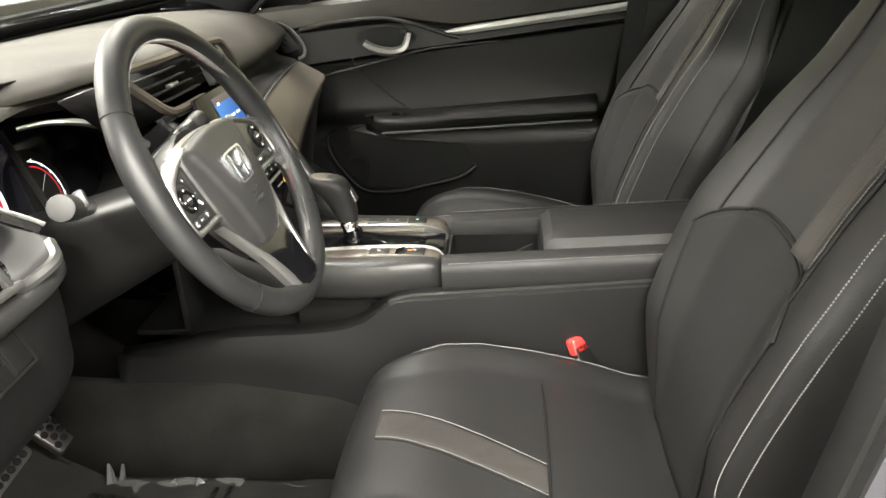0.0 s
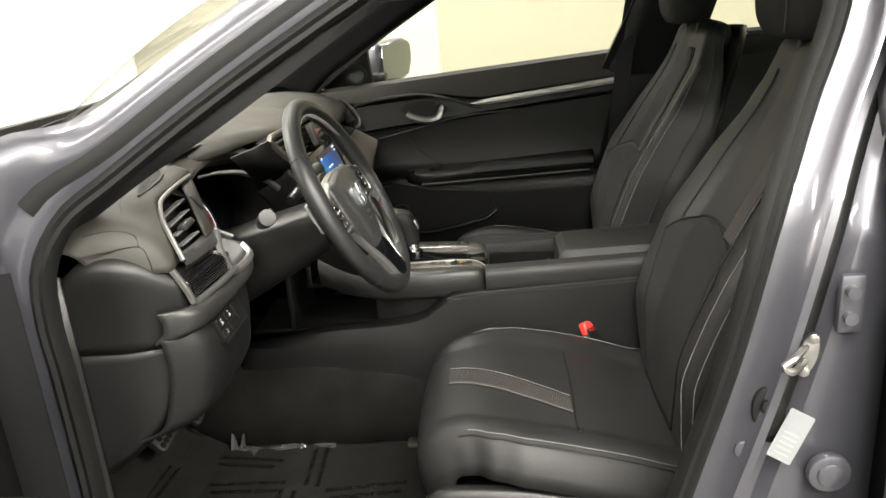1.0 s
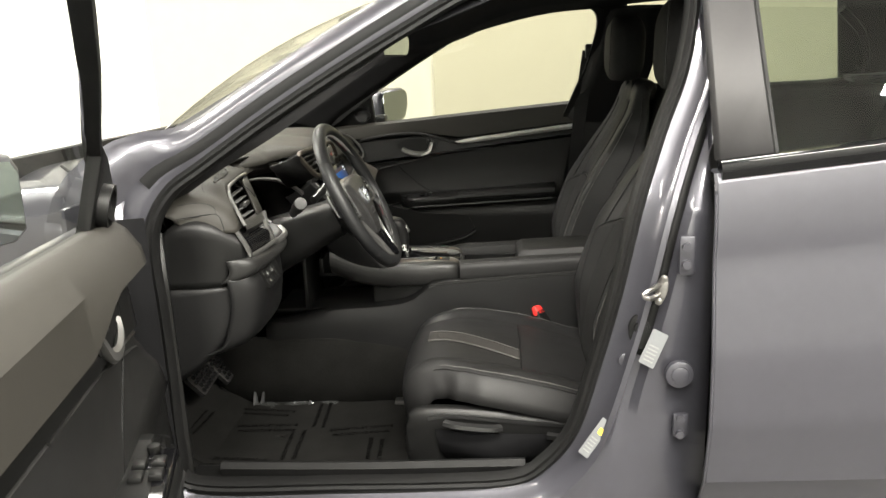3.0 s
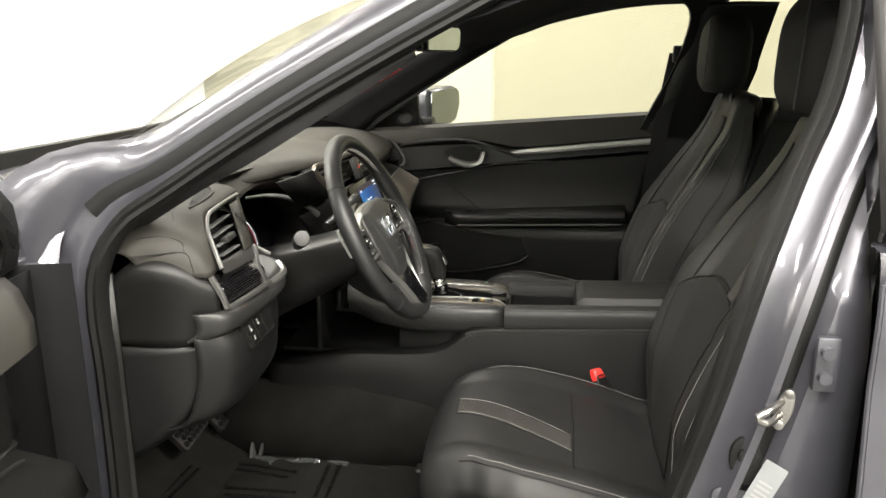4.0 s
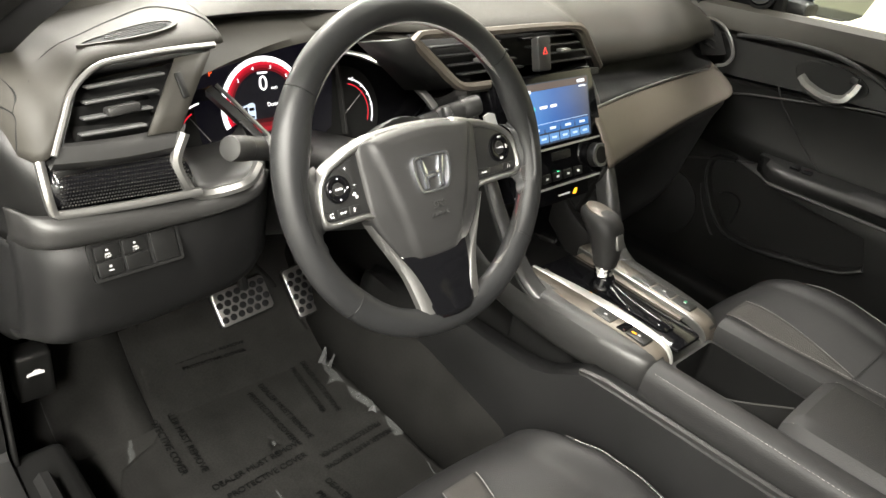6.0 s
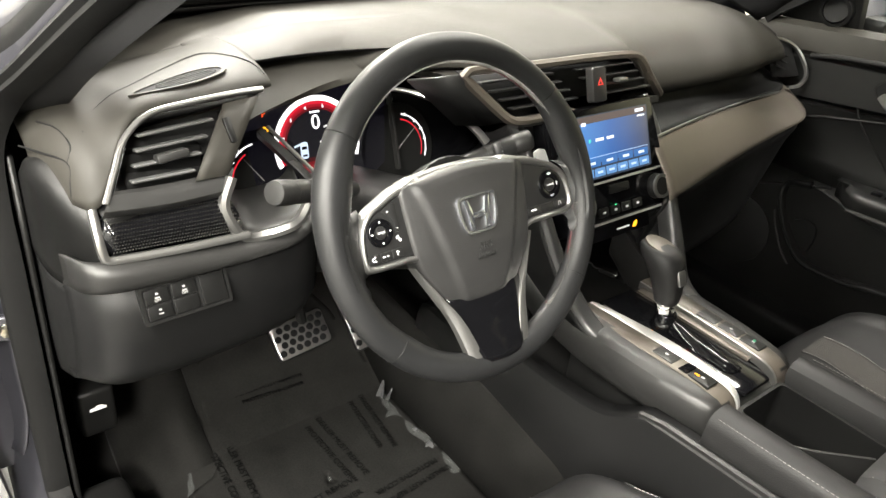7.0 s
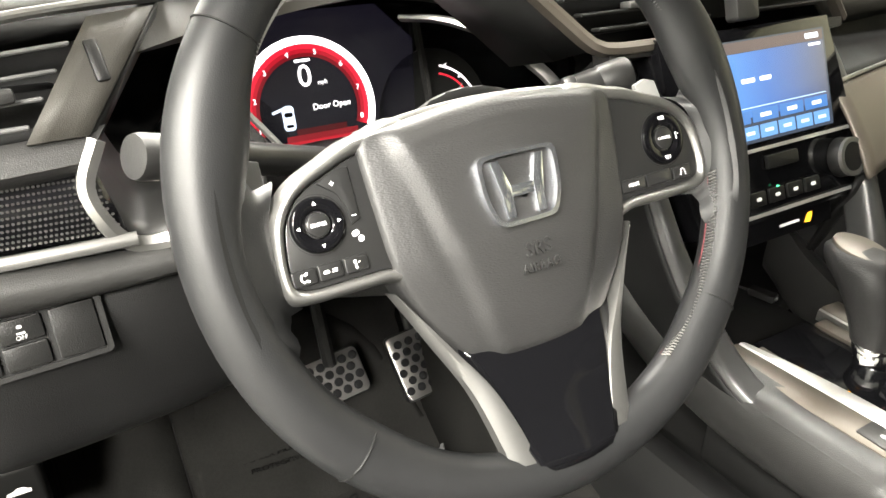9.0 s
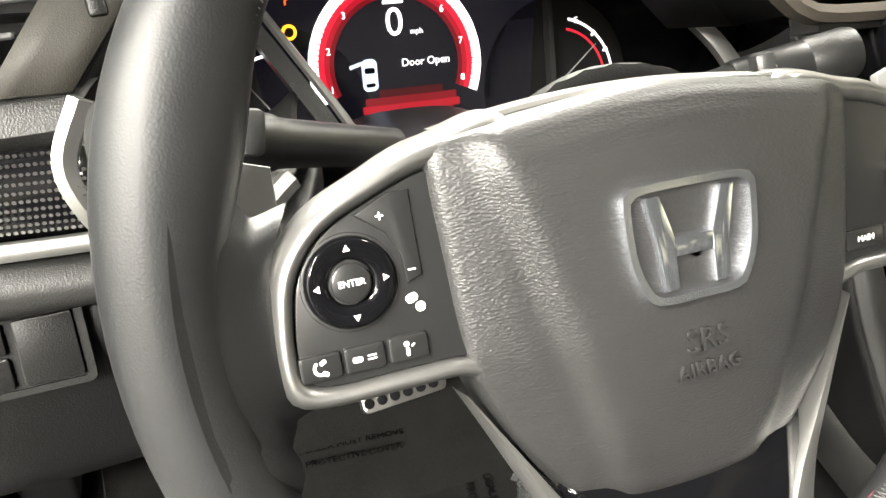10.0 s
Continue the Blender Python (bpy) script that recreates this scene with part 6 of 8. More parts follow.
for i in range(6):
    key = part("preset", prism(rounded(0.0235, 0.0125, 0.0008, 3), 0.0004, sm @ pose(SX - 0.0660 + 0.0262 * i, -0.0385, 0.0018)), glowing("preset_glow", (0.09, 0.21, 0.42), 1.2), scr, "blue preset key", smooth=0)
    part("bar", prism(rounded(0.012, 0.0034, 0.0008, 3), 0.0003, sm @ pose(SX - 0.0660 + 0.0262 * i, -0.0385, 0.0024)), glowing("preset_text_glow", (0.45, 0.58, 0.80), 1.1), key, "pale unreadable text", smooth=0)
for x, y, w, h in ((-0.034, 0.010, 0.018, 0.0042), (-0.010, 0.010, 0.016, 0.0042), (0.063, 0.0415, 0.020, 0.0050), (0.066, 0.0330, 0.018, 0.0026), (-0.066, 0.0360, 0.010, 0.0050)):
    part("bar", prism(rounded(w, h, 0.001, 3), 0.0003, sm @ pose(SX + x, y, 0.0021)), glowing("white_text_glow", (0.85, 0.90, 0.95), 1.2), scr, "white unreadable text", smooth=0)
part("dot", prism(rounded(0.0045, 0.0055, 0.0015, 3), 0.0003, sm @ pose(SX - 0.056, 0.010, 0.0021)), glowing("teal_glow", (0.05, 0.55, 0.45), 1.2), scr, "teal sign", smooth=0)
hp = sm @ pose(0, -0.083, 0.001)
part("heater_line", sweep([hp @ Vector((-0.110, 0.028, 0.0)), hp @ Vector((0.124, 0.028, 0.0))], [(0.0015, -0.001), (0.0015, 0.0020), (-0.0015, 0.0020), (-0.0015, -0.001)], out=(1, 0, 0.4)), STRIP, stack, "silver line above the heater panel")
part("heater_line", sweep([hp @ Vector((-0.105, -0.034, 0.0)), hp @ Vector((0.126, -0.034, 0.0))], [(0.0015, -0.001), (0.0015, 0.0020), (-0.0015, 0.0020), (-0.0015, -0.001)], out=(1, 0, 0.4)), STRIP, stack, "silver line below the heater panel")
for x in (-0.078, 0.100):
    kn = part("knob", merged(cyl(0.021, 0.013, hp @ pose(x, -0.001, 0.005), 36, 0.019, 0.002)), PLASTIC_DK, stack, "round heater knob")
    part("ring", frame_of([(0.0195 * math.cos(a), 0.0195 * math.sin(a)) for a in np.linspace(0, 6.283, 36, endpoint=False)], [(0.015 * math.cos(a), 0.015 * math.sin(a)) for a in np.linspace(0, 6.283, 36, endpoint=False)], 0.004, hp @ pose(x, -0.001, 0.0105), 0.001), SATIN, kn, "satin silver knob ring")
    part("cap", cyl(0.0145, 0.003, hp @ pose(x, -0.001, 0.0130), 28), PLASTIC_DK, kn, "dark knob centre")
part("climate_key", prism(rounded(0.044, 0.013, 0.002), 0.004, hp @ pose(0.010, 0.014, 0), 0.001), PLASTIC_DK, stack, "dark climate key")
for i in range(4):
    ky = part("heater_key", prism(rounded(0.022, 0.014, 0.002), 0.003, hp @ pose(-0.030 + 0.0265 * i, -0.018, 0), 0.001), PLASTIC_DK, stack, "dark heater key")
    part("symbol", prism(rounded(0.007, 0.0035, 0.0015, 3), 0.0003, hp @ pose(-0.030 + 0.0265 * i, -0.018, 0.003)), WHITE_INK, ky, "white key symbol", smooth=0)
part("key_light", prism(rounded(0.004, 0.0015, 0.0005, 3), 0.0003, hp @ pose(-0.003, -0.010, 0.0034)), glowing("green_glow", (0.1, 1.0, 0.4), 1.5), stack, "green key light", smooth=0)
low = sm @ pose(0, -0.135, -0.012)
part("airbag_panel", prism(rounded(0.17, 0.020, 0.002), 0.006, low), GLOSS, stack, "glossy black lamp panel")
part("bar", prism(rounded(0.030, 0.003, 0.001, 3), 0.0003, low @ pose(0.020, 0, 0.0064)), WHITE_INK, stack, "white unreadable lamp text", smooth=0)
part("airbag_lamp", prism([(-0.006, -0.004), (0.002, -0.005), (0.006, 0.0), (0.007, 0.005), (0.0, 0.004), (-0.003, 0.0)], 0.0004, low @ pose(0.048, 0, 0.0064)), AMBER_GLOW, stack, "lit amber airbag lamp", smooth=0)


# ---------------------------------------------------------------- steering wheel and column
WC = Vector((-0.0205, -0.350, 0.8342))
TILT = radians(26)
WM = axes(WC, (0, 1, 0), (-math.sin(TILT), 0, math.cos(TILT))) @ Matrix.Rotation(radians(0.8), 4, "Z")
wheel = thing("steering_wheel", WC, "black leather steering wheel with silver spokes", "steering wheel")


def wl(x, y, z=0.0):
    return np.array(WM @ Vector((x, y, z)))


def rim_radius(a):
    """Flattened a little at the bottom, thicker at the thumb rests."""
    return 0.1785 - 0.001 * max(0, -math.sin(a)) ** 3


rim_rows = []
for a in np.linspace(0, 2 * math.pi, 120, endpoint=False):
    R = rim_radius(a)
    thumb = math.exp(-((math.degrees(a) - 18) / 13) ** 2) + math.exp(-((math.degrees(a) - 162) / 13) ** 2)
    low = math.exp(-((math.degrees(a) - 225) / 9) ** 2) + math.exp(-((math.degrees(a) - 315) / 9) ** 2)
    row = []
    for b in np.linspace(0, 2 * math.pi, 18, endpoint=False):
        rr = 0.0152 + 0.0012 * thumb
        inward = max(0, -math.cos(b))
        r = R + math.cos(b) * rr * 1.10 - inward * (0.006 * thumb + 0.002 * low)
        row.append(wl(r * math.cos(a), r * math.sin(a), 0.0 + math.sin(b) * rr))
    rim_rows.append(row)
rim = part("rim", sheet(rim_rows, True, True), RIM_LEATHER, wheel, "smooth black leather rim")
for deg in (38, 144, 222, 320):
    a = radians(deg)
    R = rim_radius(a)
    loop = [wl((R + math.cos(b) * 0.0170) * math.cos(a), (R + math.cos(b) * 0.0170) * math.sin(a), math.sin(b) * 0.0155) for b in np.linspace(0, 2 * math.pi, 20, endpoint=False)]
    part("seam", tube(loop, 0.0007, 5, True, out=(0.3, 0.5, 0.8)), RUBBER, rim, "dark seam round the rim")
for d0, d1 in ((6, 44), (-58, -10), (136, 174), (44, 136)):
    n = int((d1 - d0) * 2.6)
    zig = []
    for i in range(n):
        a = radians(d0 + (d1 - d0) * i / (n - 1))
        R = rim_radius(a) - 0.0165
        zig.append(wl(R * math.cos(a), R * math.sin(a), 0.0035 + (0.0034 if i % 2 else -0.0034)))
    part("stitching", tube(zig, 0.0008, 5, out=(0.3, 0.2, 0.9)), THREAD, rim, "grey cross stitching", smooth=0)
    part("red_thread", tube([wl((rim_radius(radians(d)) - 0.0163) * math.cos(radians(d)), (rim_radius(radians(d)) - 0.0163) * math.sin(radians(d)), -0.001) for d in np.linspace(d0, d1, 24)], 0.0007, 5), THREAD_RED, rim, "dark red thread line")

# airbag pad: a crowned shield; the hub is shifted down to fit the camera's view
WM = WM @ Matrix.Translation((-0.0015, -0.0040, 0))
PAD = [(-0.091, 0.036), (-0.089, 0.045), (-0.070, 0.0500), (0.0, 0.0565), (0.070, 0.0500), (0.086, 0.045), (0.088, 0.036), (0.086, 0.004), (0.083, -0.026), (0.077, -0.052), (0.060, -0.081), (0.043, -0.097), (0.0, -0.103), (-0.043, -0.097), (-0.060, -0.081), (-0.077, -0.052), (-0.086, -0.026), (-0.089, 0.004)]
outline = catmull(PAD, 120, True)
pad_rows = []
crown = [(1.0, -0.025), (1.0, -0.006), (0.985, 0.0005), (0.96, 0.0030), (0.90, 0.0055), (0.78, 0.0080), (0.60, 0.0098), (0.40, 0.0108), (0.0, 0.0112)]
for s in (1.0, 1.0001, 0.99, 0.975, 0.955, 0.93, 0.90, 0.87, 0.84, 0.81, 0.78, 0.75, 0.72, 0.69, 0.66, 0.63, 0.60, 0.55, 0.50, 0.44, 0.36, 0.26, 0.14, 0.03):
    h = -0.025 if s == 1.0 else float(np.interp(-s, [-c[0] for c in crown[1:]], [c[1] for c in crown[1:]]))
    row = []
    for x, y in outline:
        px, py = x * min(s, 1.0), y * min(s, 1.0) - 0.004 * (1 - min(s, 1.0))
        ridge = 0.0046 / (1 + math.exp((abs(px) - 0.0595 - 0.297 * py) / 0.0016)) - 0.0020
        dish = -0.005 * max(0, (-py - 0.03) / 0.06)
        row.append(wl(px, py, h + (ridge * min(1, (1 - s) * 12) if s < 1 else 0) + (dish if s < 1.0 else 0)))
    pad_rows.append(row)
pad = part("airbag_pad", sheet(pad_rows, True), PAD_LEATHER, wheel, "grained charcoal airbag cover", smooth=60)
lettering("airbag_mark", "SRS", 0.0125, WM @ pose(0.001, -0.0375, 0.0146, 2, 0, 0), PAD_LEATHER, pad, "embossed airbag lettering", 0.0007)
lettering("airbag_mark", "AIRBAG", 0.0080, WM @ pose(0.001, -0.0480, 0.0142, 3, 0, 0), PAD_LEATHER, pad, "embossed airbag lettering", 0.0007)
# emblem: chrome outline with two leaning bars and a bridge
em = WM @ pose(-0.002, 0.0, 0.0140) @ Matrix.Diagonal((0.98, 0.88, 1, 1))
eo = [(-0.0280, 0.0170), (-0.0265, 0.0220), (-0.0210, 0.0240), (0.0, 0.0245), (0.0210, 0.0240), (0.0265, 0.0220), (0.0280, 0.0170), (0.0270, -0.004), (0.0225, -0.0185), (0.0170, -0.0235), (0.0, -0.0240), (-0.0170, -0.0235), (-0.0225, -0.0185), (-0.0270, -0.004)]
eo = [tuple(v) for v in catmull(eo, 48, True)]
emblem = part("emblem", frame_of(eo, [(x * 0.90, y * 0.88) for x, y in eo], 0.0040, em @ pose(0, 0, -0.001), 0.0012), EMBLEM, pad, "chrome maker's emblem")
bars = []
leg = [(-0.0190, 0.0195), (-0.0130, 0.0195), (-0.0078, 0.0020), (-0.0078, -0.0190), (-0.0140, -0.0190), (-0.0150, -0.0030)]
bars.append(prism(leg[::-1], 0.0036, em @ pose(0, 0, -0.001), 0.0009))
bars.append(prism([(-x, y) for x, y in leg], 0.0036, em @ pose(0, 0, -0.001), 0.0009))
bars.append(prism([(-0.0090, 0.0020), (-0.0082, -0.0058), (0.0082, -0.0058), (0.0090, 0.0020)], 0.0034, em @ pose(0, 0, -0.001), 0.0009))
for b in bars:
    part("emblem_bar", b, EMBLEM, emblem)

# switch pods in satin frames
def arched(outer, inner, heights, m):
    """A rounded ring between two outlines."""
    rows = []
    for f, z in heights:
        rows.append([m @ Vector((o[0] * (1 - f) + i[0] * f, o[1] * (1 - f) + i[1] * f, z)) for o, i in zip(outer, inner)])
    return sheet(rows, True)


def icon(kind, m):
    """Small printed signs."""
    if kind == "phone":
        return merged(arc_band(0.0016, 0.0026, 120, 270, m), prism(rounded(0.0022, 0.0014, 0.0004, 3), 0.0002, m @ pose(0.0008, 0.0018, 0, 0, 0, 30)), prism(rounded(0.0022, 0.0014, 0.0004, 3), 0.0002, m @ pose(0.0012, -0.0020, 0, 0, 0, -30)))
    if kind == "pages":
        return merged(prism(rounded(0.0034, 0.0018, 0.0008, 4), 0.0002, m @ pose(-0.0026, 0, 0)), prism(rounded(0.0030, 0.0005, 0.0002, 3), 0.0002, m @ pose(0.0022, 0.0006, 0)), prism(rounded(0.0030, 0.0005, 0.0002, 3), 0.0002, m @ pose(0.0022, -0.0006, 0)))
    if kind == "voice":
        return merged(prism(rounded(0.0018, 0.0018, 0.0008, 4), 0.0002, m @ pose(-0.0008, 0.0014, 0)), prism(rounded(0.0012, 0.0028, 0.0005, 3), 0.0002, m @ pose(-0.0006, -0.0012, 0)), prism(rounded(0.0014, 0.0005, 0.0002, 3), 0.0002, m @ pose(0.0014, 0.0008, 0, 0, 0, 30)))
    if kind == "plus":
        return merged(prism(rounded(0.0026, 0.0006, 0.0002, 3), 0.0002, m), prism(rounded(0.0006, 0.0026, 0.0002, 3), 0.0002, m))
    if kind == "minus":
        return prism(rounded(0.0026, 0.0006, 0.0002, 3), 0.0002, m)
    if kind == "source":
        return merged(prism(rounded(0.0042, 0.0030, 0.0012, 4), 0.0002, m @ pose(-0.0012, 0.0014, 0, 0, 0, 20)), prism(rounded(0.0034, 0.0034, 0.0016, 5), 0.0002, m @ pose(0.0014, -0.0020, 0)))
    return merged(arc_band(0.0016, 0.0022, 20, 160, m), prism(rounded(0.0005, 0.0030, 0.0002, 3), 0.0002, m @ pose(-0.0018, -0.001, 0, 0, 0, -15)), prism(rounded(0.0005, 0.0030, 0.0002, 3), 0.0002, m @ pose(0.0018, -0.001, 0, 0, 0, 15)))


for s in (-1, 1):
    wide = 0.18 if s > 0 else 0.0
    big = 1.18 if s > 0 else 1.0
    outer = [(0.055, 0.0480), (0.088, 0.0485), (0.112, 0.0395), (0.131, 0.0300), (0.1440, 0.0145), (0.1480, -0.0050), (0.1480, -0.0230), (0.1440, -0.0315), (0.1330, -0.0342), (0.112, -0.0345), (0.090, -0.0345), (0.060, -0.0345)]
    inner = [(0.057, 0.0380), (0.088, 0.0380), (0.111, 0.0305), (0.1270, 0.0225), (0.1365, 0.0105), (0.1400, -0.0050), (0.1405, -0.0180), (0.1380, -0.0240), (0.1290, -0.0262), (0.111, -0.0262), (0.090, -0.0262), (0.060, -0.0262)]
    outer, inner = [[(v[0] + wide * (v[0] - 0.07), v[1]) for v in catmull(o, 84, True)] for o in (outer, inner)]
    mx = WM @ Matrix.Diagonal((s, 1, 1, 1))
    part("spoke_frame", arched(outer, inner, ((-0.05, -0.0160), (0.0, -0.0085), (0.10, -0.0035), (0.28, -0.0002), (0.48, 0.0012), (0.66, 0.0010), (0.84, -0.0006), (0.97, -0.0030), (1.0, -0.0085)), mx), SATIN, wheel, "satin silver spoke frame", smooth=60)
    podp = part("switch_pod", prism([(x, y) for x, y in inner], 0.008, mx @ pose(0, 0, -0.0095), 0.0008), POD_BLACK, wheel, "satin black switch pod")
    flat = WM @ Matrix.Translation((s * (0.1205 + (0.006 if s > 0 else 0)), 0.0062, -0.0015))
    circ = lambda r: [(r * big * math.cos(a), r * big * math.sin(a)) for a in np.linspace(0, 6.283, 36, endpoint=False)]
    part("dial_pad", arched(circ(0.0150), circ(0.0072), ((0, 0), (0.06, 0.0022), (0.2, 0.0028), (0.8, 0.0018), (0.95, 0.0012), (1.0, -0.0004)), flat), GLOSS, podp, "glossy four-way ring", smooth=50)
    part("dial_button", cyl(0.0066 * big, 0.003, flat @ pose(0, 0, 0.0010), 24, bevel=0.0008), POD_BLACK, podp, "round enter button")
    part("dial_groove", arched(circ(0.0162), circ(0.0150), ((0, 0.0001), (0.5, -0.0002), (1, 0.0001)), flat), RUBBER, podp, "dark groove round the ring")
    if s < 0:
        lettering("button_mark", "ENTER", 0.0030, flat @ pose(0, 0, 0.0026), WHITE_INK, podp)
        for k in range(4):
            a = radians(90 * k)
            part("arrow", prism([(-0.0012, -0.0008), (0.0012, -0.0008), (0, 0.0013)], 0.0002, flat @ pose(0.0112 * math.cos(a), 0.0112 * math.sin(a), 0.0026, 0, 0, 90 * k - 90)), WHITE_INK, podp, smooth=0)
        vk = part("volume_key", prism([(0.004, 0.021), (0.016, 0.0265), (0.0235, 0.0265), (0.0240, -0.002), (0.0185, -0.004), (0.0175, 0.006), (0.0135, 0.014)], 0.0016, flat @ pose(0, 0, -0.0004), 0.0007), POD_BLACK, podp, "black volume key")
        part("symbol", icon("plus", flat @ pose(0.0125, 0.0195, 0.0013)), WHITE_INK, vk, smooth=0)
        part("symbol", icon("minus", flat @ pose(0.0205, 0.0005, 0.0013)), WHITE_INK, vk, smooth=0)
        part("symbol", icon("source", flat @ pose(0.0205, -0.0105, 0.0003)), WHITE_INK, podp, "white key symbol", smooth=0)
        keys = ((-0.0140, 0.0136, "phone"), (0.0006, 0.0136, "pages"), (0.0155, 0.0136, "voice"))
    else:
        lettering("button_mark", "RES", 0.0036, flat @ pose(0, 0.0132, 0.0028), WHITE_INK, podp)
        lettering("button_mark", "SET", 0.0036, flat @ pose(0, -0.0132, 0.0028), WHITE_INK, podp)
        lettering("button_mark", "CANCEL", 0.0030, flat @ pose(0, 0, 0.0026), WHITE_INK, podp)
        part("symbol", icon("voice", flat @ pose(0.0110, 0, 0.0026)), WHITE_INK, podp, smooth=0)
        keys = ((-0.0330, 0.0200, "MAIN"), (-0.0105, 0.0220, ""), (0.0110, 0.0170, "lane"))
    for kx, kw, ic in keys:
        kk = part("key", prism(rounded(kw, 0.0086, 0.0012), 0.0022, flat @ pose(kx, -0.0250, -0.0006), 0.0008), POD_BLACK, podp, "small black key")
        if ic == "MAIN":
            lettering("button_mark", "MAIN", 0.0036, flat @ pose(kx, -0.0250, 0.0018), WHITE_INK, kk)
        elif ic:
            part("symbol", icon(ic, flat @ pose(kx, -0.0250, 0.0018)), WHITE_INK, kk, smooth=0)
    # leather web that swells from the pod frame into the rim
    rows = []
    for f in np.linspace(0, 1, 14):
        top = np.interp(f, (0, 0.3, 0.6, 1), (0.034, 0.031, 0.040, 0.066))
        bot = np.interp(f, (0, 0.3, 0.6, 1), (-0.036, -0.037, -0.043, -0.066))
        row = []
        for v in np.linspace(-1, 1, 25):
            y = (top + bot) / 2 + (top - bot) / 2 * v
            x0 = 0.1455 - 13.6 * max(0, y - 0.005) ** 2 - 90 * max(0, -0.025 - y) ** 2 + wide * 0.07
            xr = math.sqrt(0.1740 ** 2 - min(y * y, 0.02))
            z = -0.0030 + 0.0190 * f ** 0.9 - 0.014 * abs(v) ** 7
            row.append(wl(s * (x0 + (xr - x0) * f), y, z))
        rows.append(row)
    part("spoke", sheet(rows), RIM_LEATHER, wheel, "leather-covered side spoke", smooth=80)
# silver bridge across the top of the pad and lower V spoke
part("pad_bridge", sweep([wl(x, 0.0550 - 1.15 * x * x, -0.007) for x in np.linspace(-0.082, 0.082, 24)], [(0.0026, -0.012), (0.0024, 0.0010), (0.0010, 0.0022), (-0.0010, 0.0022), (-0.0024, 0.0010), (-0.0026, -0.012)], out=(0.94, 0, 0.34)), SATIN, wheel, "satin silver bridge above the pad")
for s in (-1, 1):
    rows = []
    ins = catmull([(0.0860, -0.0420), (0.0610, -0.0820), (0.0450, -0.1080), (0.0345, -0.1350), (0.0260, -0.1680)], 24)
    outs = catmull([(0.0900, -0.0395), (0.0790, -0.0740), (0.0660, -0.1080), (0.0580, -0.1370), (0.0535, -0.1540)], 24)
    for i, (a, b) in enumerate(zip(ins, outs)):
        g = i / 23
        b = a * (0.60 - 0.30 * g) + b * (0.40 + 0.30 * g)
        m_ = a * (0.55 - 0.2 * g) + b * (0.45 + 0.2 * g)
        up = 0.015 * g
        rows.append([wl(s * a[0], a[1], -0.016 + up), wl(s * a[0], a[1], -0.0045 + up), wl(s * (a[0] * 0.9 + m_[0] * 0.1), a[1] * 0.9 + m_[1] * 0.1, -0.0030 + up), wl(s * m_[0], m_[1], -0.0030 + up), wl(s * b[0], b[1], -0.0070 + up), wl(s * b[0], b[1], -0.016 + up)])
    part("lower_spoke", sheet(rows), SATIN, wheel, "satin silver lower spoke", smooth=50)
part("spoke_panel", loft([[wl(-0.056, -0.085, -0.010), wl(0, -0.088, -0.008), wl(0.056, -0.085, -0.010)], [wl(-0.046, -0.115, -0.002), wl(0, -0.118, 0.000), wl(0.046, -0.115, -0.002)], [wl(-0.036, -0.145, 0.003), wl(0, -0.147, 0.005), wl(0.036, -0.145, 0.003)], [wl(-0.028, -0.168, 0.008), wl(0, -0.170, 0.010), wl(0.028, -0.168, 0.008)]], 14, 14), GLOSS, wheel, "glossy black lower spoke panel", thick=0.006)
part("lower_saddle", loft([[wl(x, -0.150 - 0.012 * abs(x) / 0.06, 0.0), wl(x, -0.160, 0.011), wl(x, -0.170, 0.013), wl(x, -0.177, 0.008), wl(x, -0.177, -0.006), wl(x, -0.165, -0.008)] for x in (-0.062, -0.045, -0.033, 0.033, 0.045, 0.062)], 18, 16, True, True), RIM_LEATHER, wheel, "leather at the bottom of the rim")
part("hub_back", cyl(0.070, 0.04, WM @ pose(0, -0.010, -0.042), 36, 0.078, 0.008), PLASTIC_DK, wheel, "black hub cover behind the wheel")
for s in (-1, 1):
    part("paddle", prism([(s * 0.136, 0.046), (s * 0.1455, 0.049), (s * 0.1545, 0.0465), (s * 0.158, 0.031), (s * 0.155, -0.005), (s * 0.136, -0.010)][::s], 0.004, WM @ pose(0, 0, -0.030), 0.001), PADDLE, wheel, "silver shift paddle")

column = thing("steering_column", (-0.20, -0.354, 0.62), "black steering column shroud with stalks", "steering column")
rows = []
for f in np.linspace(0, 1, 12):
    x = -0.06 - 0.26 * f
    zc = 0.800 - 0.080 * f
    hw, hh = 0.056 + 0.010 * f, 0.036 + 0.008 * f
    rows.append([(x, -0.354 + hw * (abs(math.cos(b)) ** 0.7) * (1 if math.cos(b) > 0 else -1), zc + hh * (abs(math.sin(b)) ** 0.7) * (1 if math.sin(b) > 0 else -1) - (0.060 if math.sin(b) < 0 else 0) * (-math.sin(b)) * (0.4 + f)) for b in np.linspace(0, 2 * math.pi, 32, endpoint=False)])
bmc = sheet(rows, True)
bmc.verts.ensure_lookup_table()
bmc.faces.new([bmc.verts[i] for i in range(32)])
part("shroud", bmc, PLASTIC_DK, column, "dark column shroud")
